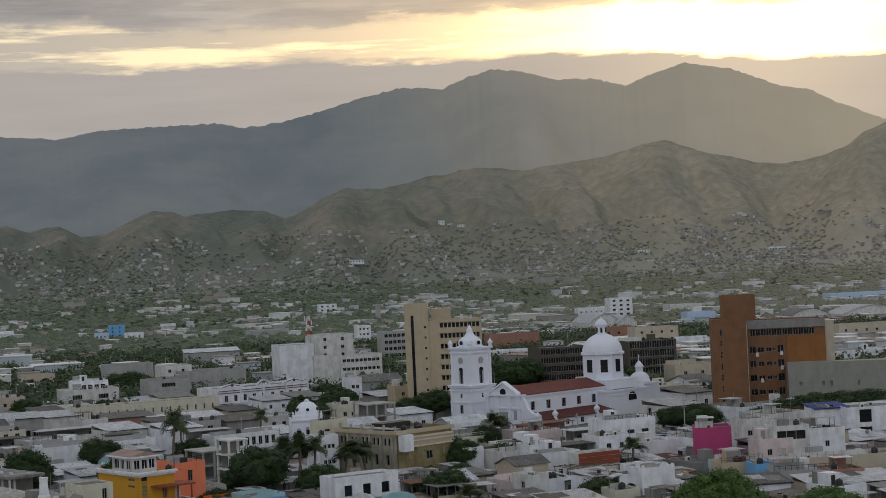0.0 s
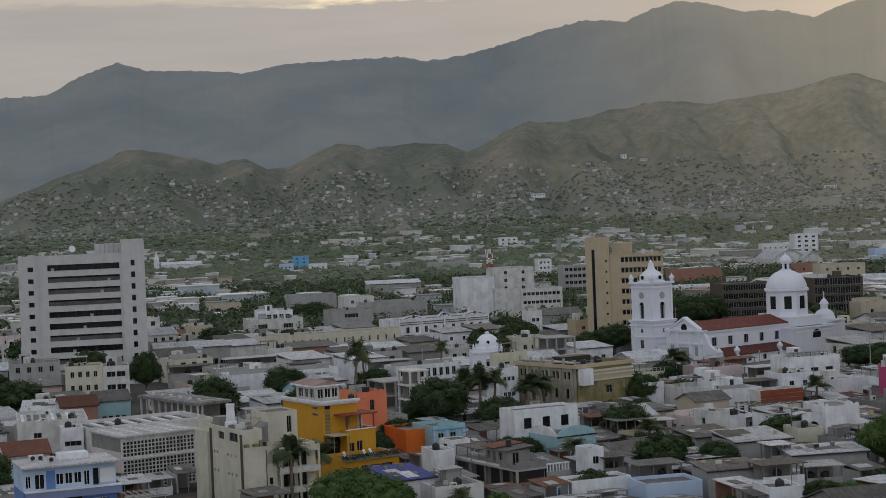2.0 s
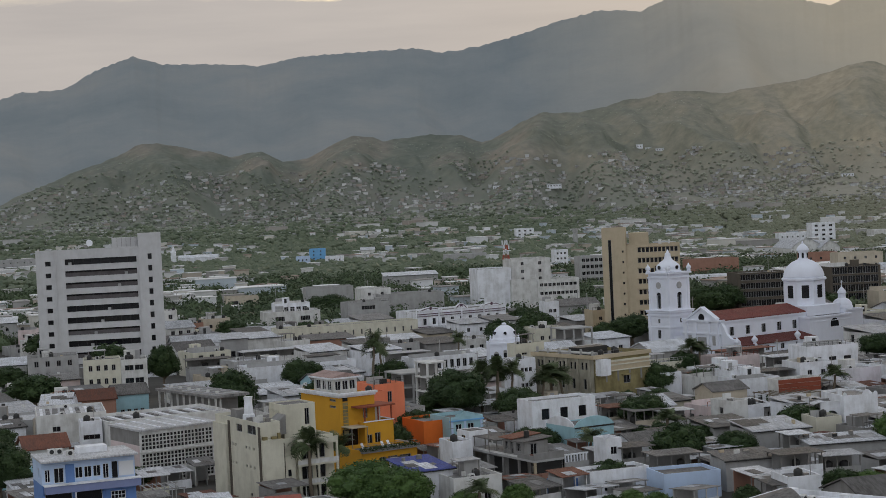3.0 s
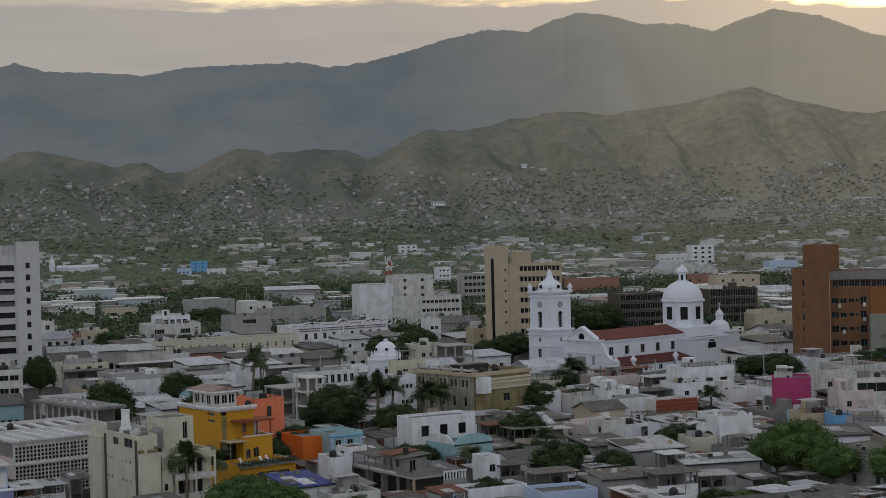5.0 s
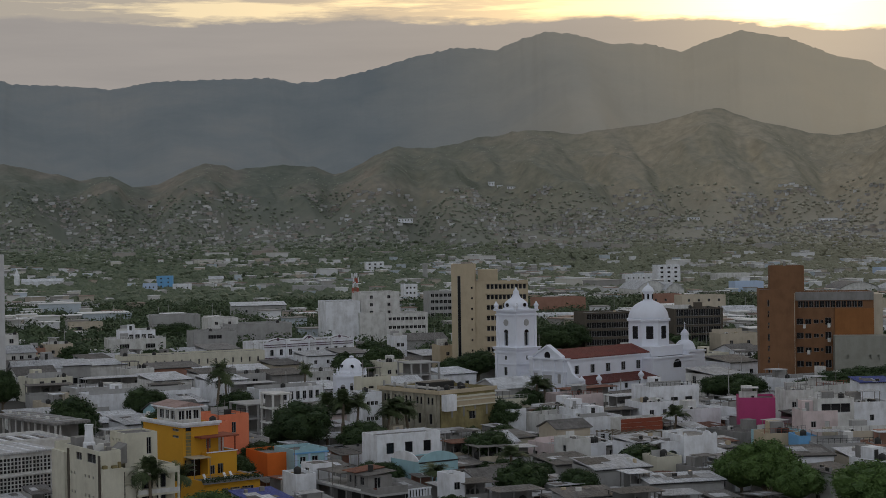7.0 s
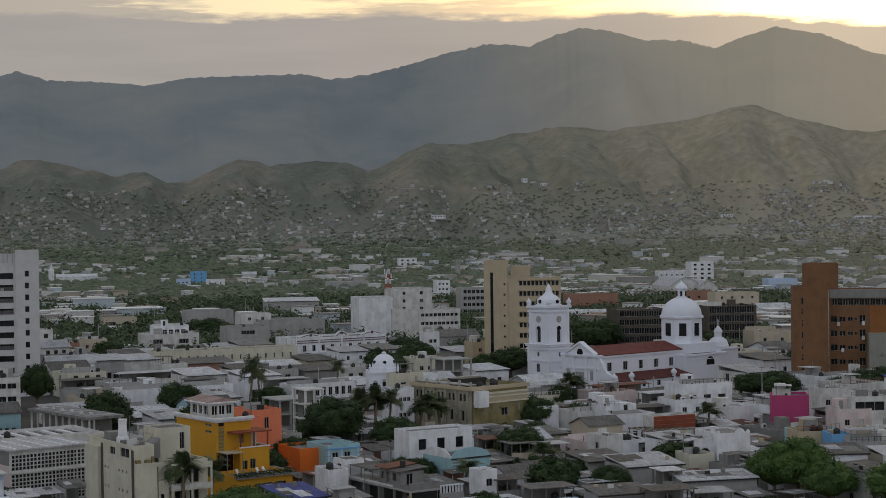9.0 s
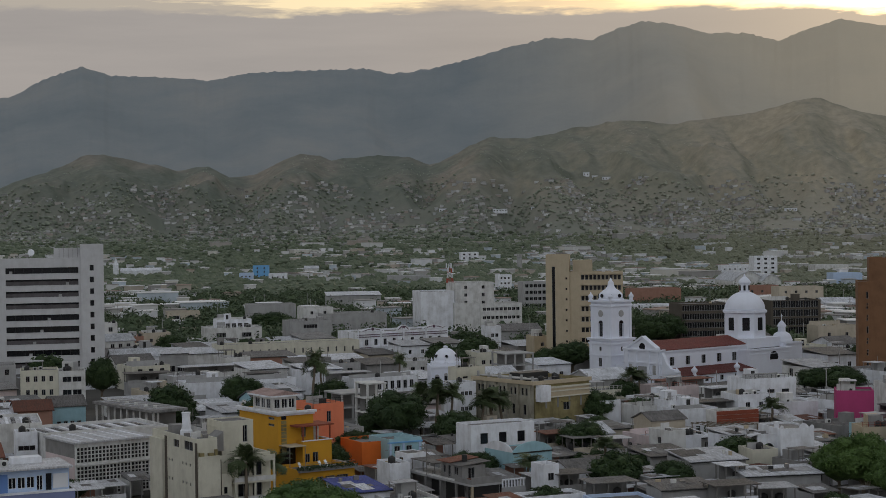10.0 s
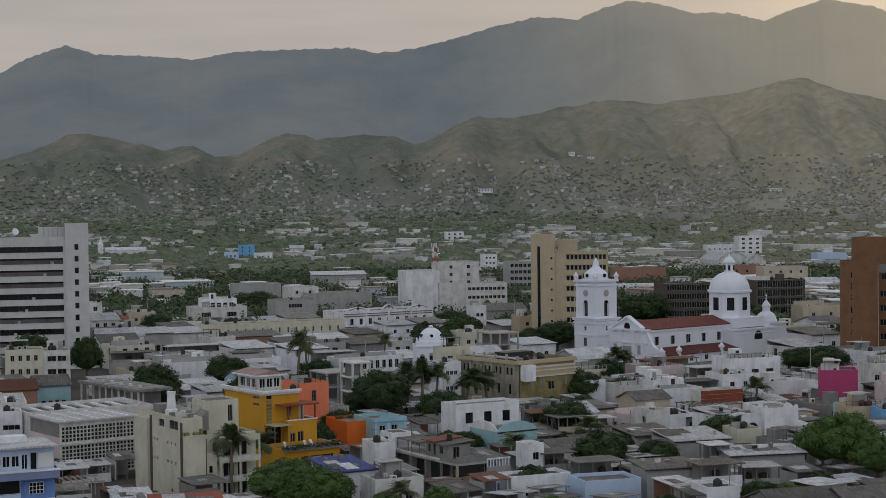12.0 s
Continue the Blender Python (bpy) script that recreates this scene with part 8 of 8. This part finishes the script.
deck(14.41, 259.48, 20, 7.19, 5, 5, "bare concrete roof deck with dark open side")
deck(32.11, 251.96, 18, 6.7, 5.6, 5, "covered roof deck with black tanks", ASBESTOS, WHITE)
deck(40.95, 364.74, 22, 11.11, 5.8, 5, "long shaded roof terrace behind white walls", ASBESTOS, OFFWHITE, 6)
deck(18.42, 311.73, 20, 6.04, 5, 4, "cream awning over a back yard", PALE_ROOF, GREYWALL, 3)
deck(36.19, 272.64, 18, 3.52, 5.6, 4, "small sheet-roofed roof room", ZINC, GREYWALL, 3)
deck(38.92, 254.8, 10, 5.53, 4.8, 5, "bright sheet awning over a yard", ZINC, GREYWALL, 4)
deck(9.1, 318.81, 24, 5.51, 5.2, 5, "brown slatted awning above a terrace", TILE, BEIGE, 4)
deck(13.72, 311.97, 24, 5.54, 5.2, 5, "grey sheet awning above a terrace", ASBESTOS, BEIGE, 4)
deck(23.8, 299.9, 24, 3.13, 4.8, 4, "low covered yard beside a tree", ASBESTOS, GREYWALL, 3)
deck(9.46, 268.86, 22, 5.27, 5, 5, "dark covered terrace behind a white stair block", ASBESTOS, DARKGREY, 4)
deck(-38.76, 324.16, 30, 5.94, 6.2, 4, "shaded terrace beside coral house", PALE_ROOF, OFFWHITE, 3)
deck(-64.98, 444.92, 27, 7.9, 6, 5, "open roof terrace with thin posts", ASBESTOS, OFFWHITE, 4)
deck(-43.39, 438.52, 27, 11.11, 6.4, 5, "white roof terrace with thin posts", PALE_ROOF, WHITE, 5)
deck(-85.29, 465.61, 25, 14.62, 6.2, 6, "long dark-shaded roof terrace", ZINC, OFFWHITE, 6)
deck(-98.05, 447.83, 22, 11.44, 6, 6, "grey roof terrace under sheets", ASBESTOS, GREYWALL, 5)
deck(50, 345.56, 20, 5.06, 5.4, 4, "shaded roof terrace with plants", ASBESTOS, OFFWHITE, 3)
deck(41.7, 433.88, 30, 15.84, 4, 5, "brown sheet roofs over a church-side yard", TILE, OFFWHITE, 5)
deck(49.89, 398, 26, 7.72, 5.6, 5, "grey sheet roof over a white terrace", ZINC, OFFWHITE, 4)
deck(28.46, 232.45, 14, 5.8, 4.6, 5, "covered yard with black tanks", ASBESTOS, OFFWHITE, 4)
deck(42.17, 235.56, 14, 7.68, 3.8, 4, "low sheet roof over a passage", ASBESTOS, GREYWALL, 4)
deck(30.11, 224.76, 14, 4.42, 4, 4, "low dark covered passage", ASBESTOS, DARKGREY, 3)
pergola(40.99, 331.01, 24, 10.85, 4.6, 7, "weathered timber pergola over a garden yard")
pergola(0.66, 310.42, 35, 8.02, 6.6, 5, "thin grey pergola above a white house", METAL)
pergola(-63.16, 255.03, 25, 5.67, 3, 6, "unroofed grey column frame in a yard", GREYWALL, 6)
H(-59.25, 233.66, 20, 5.78, 3.2, 6, OFFWHITE, PALE_ROOF, "low off-white roof in a yard", 0)
H(-52.34, 217.59, 20, 8.69, 3.6, 7, GREYWALL, ZINC, "low shed under ribbed translucent roof sheets", 0, cover="shed")
H(-44.14, 224.44, 14, 9.33, 4.6, 7, BEIGE, REDSHEET, "low building under a red sheet roof", 2, cover="shed")
H(-50.93, 233.31, 20, 5.05, 4.2, 6, WHITE, ZINC, "low white shed under pale roof sheets", 0, cover="shed")



def shack(x, y, rot, w, d, h, rng):
    """A sheet roof on posts over a half-open yard room."""
    e = root("shack", x, y, 0, rot, rng.choice(["half-open yard room under a weathered sheet roof", "lean-to of posts under grey roof sheets", "covered yard behind a low block wall"]), "shack", "yard roofs")
    claim(x, y, rot, w, d)
    tilt = rng.uniform(-0.5, 0.7)
    roof = prism([(-0.3, h), (-0.3, h + 0.09), (d + 0.3, h + tilt + 0.09), (d + 0.3, h + tilt)], -0.3, w + 0.3)
    bmesh.ops.transform(roof, matrix=Matrix(((0, 1, 0, 0), (1, 0, 0, 0), (0, 0, 1, 0), (0, 0, 0, 1))), verts=roof.verts)
    bmesh.ops.reverse_faces(roof, faces=roof.faces)
    part("roof", roof, rng.choice([ZINC, ZINC, ASBESTOS, ASBESTOS, CONCRETE_ROOF, TILE, PALE_ROOF, PALE_ROOF]), e)
    sheet_patches(e, w, d, h + 0.09, tilt, 0.3, random.Random(int(abs(x) * 19 + y * 13)), 1 + int(abs(x * 3 + y)) % 3)
    for a in (0.05, w / 2, w - 0.2):
        part("post", boxes((a, 0.05, 0, a + 0.14, 0.19, h)), rng.choice([METAL, OFFWHITE, DARKGREY]), e)
    part("back_wall", boxes((0, d - 0.3, 0, w, d - 0.12, h + tilt * 0.9 - 0.05)), rng.choice([DARKGREY, OFFWHITE, BRICK, GREYWALL]), e)
    if rng.random() < 0.7:
        part("yard_wall", boxes((0, -0.1, 0, w, 0.04, rng.uniform(0.9, 1.9))), rng.choice([OFFWHITE, GREYWALL, WHITE, CREAM]), e)
    if rng.random() < 0.5:
        part("side_wall", boxes((-0.15, 0.06, 0, -0.01, d - 0.1, h - 0.1)), rng.choice([OFFWHITE, GREYWALL, DARKGREY]), e)


def yards(seed, r0, r1, cell_w, cell_d, turn, limit):
    rng = random.Random(seed)
    c, s = math.cos(radians(turn)), math.sin(radians(turn))
    span = int(r1 / cell_w) + 2
    made = 0
    for j in range(0, span):
        for i in range(-span, span):
            u, v = i * cell_w + rng.uniform(-1, 1), j * cell_d + rng.uniform(-1, 1)
            x, y = u * c - v * s, u * s + v * c
            r, az = math.hypot(x, y), math.degrees(math.atan2(x, y))
            if not r0 < r < r1 or abs(az) > 19 or y < 0 or made > limit:
                continue
            w, d = rng.uniform(0.65, 1.05) * cell_w, rng.uniform(0.6, 1.0) * cell_d
            if not all(is_free(x + a * w * c - b * d * s, y + a * w * s + b * d * c, 0.3) for a in (0, 0.5, 1) for b in (0, 0.5, 1)):
                continue
            made += 1
            if rng.random() < 0.12:
                plant(FIELD[rng.randrange(3)], x, y, rng.uniform(4, 6.5), rng.uniform(0.9, 1.3), rng.uniform(0, 360))
                continue
            shack(x, y, turn + rng.uniform(-6, 6), w, d, rng.uniform(2.4, 4.2 if r < 400 else 3.2), rng)


FOOT.append((-37.0, 256.0, 1.0, 0.0, 17.0, 19.0))
FOOT.append((-88.0, 316.0, math.cos(radians(33)), math.sin(radians(33)), 34.0, 32.0))
FOOT.append((-60.99, 254.86, 1.0, 0.0, 11.0, 20.0))
town(5, 268, 345, 8.0, 8.5, 30, [3.0, 3.3, 3.8, 4.2, 5.4], 0.12, 60)
church = bpy.data.objects["cathedral"].matrix_world
edge = church @ Vector((-6, -34, 0))
FOOT.append((edge.x, edge.y, math.cos(radians(40)), math.sin(radians(40)), 64, 22))
edge = church @ Vector((-24, -34, 0))
FOOT.append((edge.x, edge.y, math.cos(radians(40)), math.sin(radians(40)), 18, 58))
town(6, 345, 600, 12.0, 12.5, 30, [3.2, 3.5, 3.8, 4.2, 4.4, 6.2, 6.6], 0.15, 190)
yards(9, 235, 470, 5.4, 6.0, 30, 260)
FOOT.pop(), FOOT.pop()


# ---- street poles ----
def utility_pole(x, y, height, rot):
    if "pole" not in WINDOW_MESH:
        WINDOW_MESH["pole"] = finish(lathe([(0.15, -0.2), (0.09, 9.0), (0.04, 9.05)], 8), "pole", GREYWALL, True)
        WINDOW_MESH["crossarm"] = finish(boxes((-0.9, -0.06, 8.3, 0.9, 0.06, 8.42)), "crossarm", METAL)
    e = root("utility_pole", x, y, 0, rot, "pale concrete utility pole with a steel crossarm", "utility pole", "street poles")
    part("pole", WINDOW_MESH["pole"], None, e)
    part("crossarm", WINDOW_MESH["crossarm"], None, e)
    e.matrix_world = pose(x, y, 0, 0, 0, rot) @ Matrix.Diagonal((1, 1, height / 9.0, 1))


def poles(seed, count):
    rng = random.Random(seed)
    made = 0
    while made < count:
        r, az = math.sqrt(rng.uniform(330 ** 2, 900 ** 2)), radians(rng.uniform(-18, 18))
        x, y = r * math.sin(az), r * math.cos(az)
        if is_free(x, y, 0.6):
            utility_pole(x, y, rng.uniform(8.5, 11.5), rng.choice([30, 120]))
            made += 1


poles(77, 60)


# ---- distant houses and woods ----
def joined(name, verts, faces, mats, index=None):
    me = bpy.data.meshes.new(name)
    me.from_pydata(verts, [], faces)
    for m in mats:
        me.materials.append(m)
    if index is not None:
        me.polygons.foreach_set("material_index", index)
    return new(name, me)


def far_houses():
    rng = random.Random(21)
    v, f, mi = [], [], []
    quad = ((0, 1, 5, 4), (1, 2, 6, 5), (2, 3, 7, 6), (3, 0, 4, 7), (4, 5, 6, 7), (3, 2, 1, 0))

    def block(x, y, rot, w, d, z0, z1, k):
        c, s = math.cos(rot), math.sin(rot)
        b = len(v)
        for z in (z0, z1):
            for p, q in ((-w, -d), (w, -d), (w, d), (-w, d)):
                v.append((x + p * c - q * s, y + p * s + q * c, z))
        for q in quad:
            f.append(tuple(b + i for i in q))
            mi.append(k)

    count = 0
    while count < 7600:
        u = rng.random()
        r = math.sqrt(720 ** 2 + u * (2560 ** 2 - 720 ** 2)) if count % 2 else (rng.uniform(2020, 2620) if count % 18 else rng.uniform(600, 840))
        az = radians(rng.uniform(-20, 20))
        x, y = r * math.sin(az), r * math.cos(az)
        z = float(land(x, y))
        if z > 105 or (z > 22 and noise.noise(Vector((x / 75, y / 75, 8.0))) < -0.4 + z * 0.006) or not is_free(x, y, 6):
            continue
        cluster = noise.noise(Vector((x / 160, y / 160, 3.0)))
        if cluster < (0.06 if z < 12 else -0.05) and rng.random() < (0.9 if z < 12 else 0.4):
            continue
        count += 1
        rot = radians(rng.choice([20, 20, 110, 35]) + rng.uniform(-12, 12))
        w, d, h = rng.uniform(2.6, 5.6), rng.uniform(2.4, 4.2), rng.choice([3.0, 3.2, 3.6, 6.0, 6.4])
        if z > 12:
            w, d, h = rng.uniform(1.6, 4.6), rng.uniform(1.4, 2.6), rng.choice([1.5, 1.7, 1.9, 2.1, 2.6])
        if r < 850:
            w, d, h = rng.uniform(3, 5.5), rng.uniform(3, 4.5), rng.choice([3.4, 3.8, 4.4, 6.6, 7.0, 8.0])
            for k in range(rng.choice([2, 3, 4])):
                c, s = math.cos(rot), math.sin(rot)
                p = -w + 2 * w * (k + 0.5) / 4
                block(x + p * c + d * s, y + p * s - d * c, rot, rng.uniform(0.4, 0.8), 0.08, z + 1.0, z + 2.3, 2)
        elif rng.random() < 0.012 and z < 20:
            w, d, h = rng.uniform(8, 15), rng.uniform(6, 9), rng.uniform(4, 9)
        block(x, y, rot, w, d, z - (3 if z < 14 else 1.5), z + h, 0 if z < 14 else 3)
        block(x, y, rot, w + 0.4, d + 0.4, z + h, z + h + 0.35, 1 if z < 14 else 3)
    ob = joined("far_houses", v, f, [FARWALL, FARROOF, GLASS, HAZEWALL], mi)
    tagged(ob, "scattered low white and grey houses across the plain and slopes", "houses", kind="stuff")


far_houses()


def clumps(name, label, seed, count, r0, r1, size, mat, keep, sub=1, squash=0.75, category="trees", lift=0.55):
    """Many rough crowns joined into one mesh."""
    rng = np.random.RandomState(seed)
    bm = bmesh.new()
    bmesh.ops.create_icosphere(bm, subdivisions=sub, radius=1.0)
    unit = np.array([q.co[:] for q in bm.verts])
    tri = np.array([[q.index for q in p.verts] for p in bm.faces])
    bm.free()
    r = np.sqrt(r0 ** 2 + rng.rand(count) * (r1 ** 2 - r0 ** 2))
    az = np.radians(rng.uniform(-20.5, 20.5, count))
    x, y = r * np.sin(az), r * np.cos(az)
    z = land(x, y)
    ok = keep(x, y, z, rng)
    x, y, z, r = x[ok], y[ok], z[ok], r[ok]
    s = rng.uniform(0.6, 1.35, len(x)) * size
    wob = 1 + rng.uniform(-0.28, 0.28, (len(x), len(unit), 1))
    v = unit[None] * wob * np.stack([s, s, s * squash], -1)[:, None] + np.stack([x, y, z + s * lift], -1)[:, None]
    f = tri[None] + (np.arange(len(x)) * len(unit))[:, None, None]
    ob = joined(name, v.reshape(-1, 3).tolist(), f.reshape(-1, 3).tolist(), [mat])
    tagged(ob, label, category, kind="stuff")


def leafy(name, label, seed, count, r0, r1, size, mat, keep, leaves=56):
    """Crowns made of leaf cards round a rough core, joined into one mesh."""
    rng = np.random.RandomState(seed)
    r = np.sqrt(r0 ** 2 + rng.rand(count) * (r1 ** 2 - r0 ** 2))
    az = np.radians(rng.uniform(-20.5, 20.5, count))
    x, y = r * np.sin(az), r * np.cos(az)
    ok = keep(x, y, land(x, y), rng)
    x, y = x[ok], y[ok]
    n, s = len(x), rng.uniform(0.65, 1.35, ok.sum()) * size
    p = rng.normal(size=(n, leaves, 3))
    p /= np.linalg.norm(p, axis=-1, keepdims=True)
    lump = 1 + 0.25 * np.sin(p[..., :1] * 5 + rng.rand(n, 1, 1) * 6) * np.cos(p[..., 1:2] * 4 + rng.rand(n, 1, 1) * 6)
    c = p * lump * rng.uniform(0.75, 1.05, (n, leaves, 1)) * np.stack([s, s, s * 0.72], -1)[:, None] + np.stack([x, y, land(x, y) + s * 0.85], -1)[:, None]
    a = np.cross(p, rng.normal(size=p.shape))
    a /= np.linalg.norm(a, axis=-1, keepdims=True)
    b = np.cross(p + rng.normal(size=p.shape) * 0.35, a)
    k = (s * 0.11)[:, None, None] * rng.uniform(0.6, 1.2, (n, leaves, 1))
    v = np.stack([c - a * k, c - b * k, c + a * k, c + b * k], 2).reshape(-1, 3)
    f = np.arange(len(v)).reshape(-1, 4)
    ob = joined(name, v.tolist(), f.tolist(), [mat])
    tagged(ob, label, "trees", kind="stuff")


def open_ground(x, y, z, rng):
    patch = fbm(x / 120, y / 120, 31, 3)
    return (rng.rand(len(x)) < np.clip(patch * 3.4 - 0.55, 0.3, 1)) & free_mask(x, y, 5) & (rng.rand(len(x)) < np.clip(1.5 - z / 20, 0, 1))


def on_slopes(x, y, z, rng):
    return (z > 14) & (rng.rand(len(x)) < np.clip((fbm(x / 110, y / 170, 37, 4) - 0.5) * 9, 0.0, 1))


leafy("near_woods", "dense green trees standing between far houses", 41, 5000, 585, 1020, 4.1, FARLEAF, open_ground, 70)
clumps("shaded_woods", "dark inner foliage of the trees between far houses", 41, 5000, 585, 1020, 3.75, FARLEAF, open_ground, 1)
clumps("far_woods", "dense green trees covering the distant plain", 42, 36000, 1000, 2480, 3.5, HAZELEAF, open_ground, 1)
def on_feet(x, y, z, rng):
    return (z > 16) & (rng.rand(len(x)) < np.clip(1.2 - z / 95, 0, 1) * np.clip((fbm(x / 70, y / 90, 39, 3) - 0.34) * 5, 0.08, 1))


clumps("slope_trees", "green trees between the hillside houses, haze painted into their colour", 44, 34000, 2000, 2560, 2.2, HILLTREE, on_feet, 1, 0.7)
clumps("hill_scrub", "scrub and small trees on the foothills, paled for haze", 43, 5000, 2050, 2690, 1.1, SCRUB, on_slopes, 1, 0.55, "scrub", 0.15)
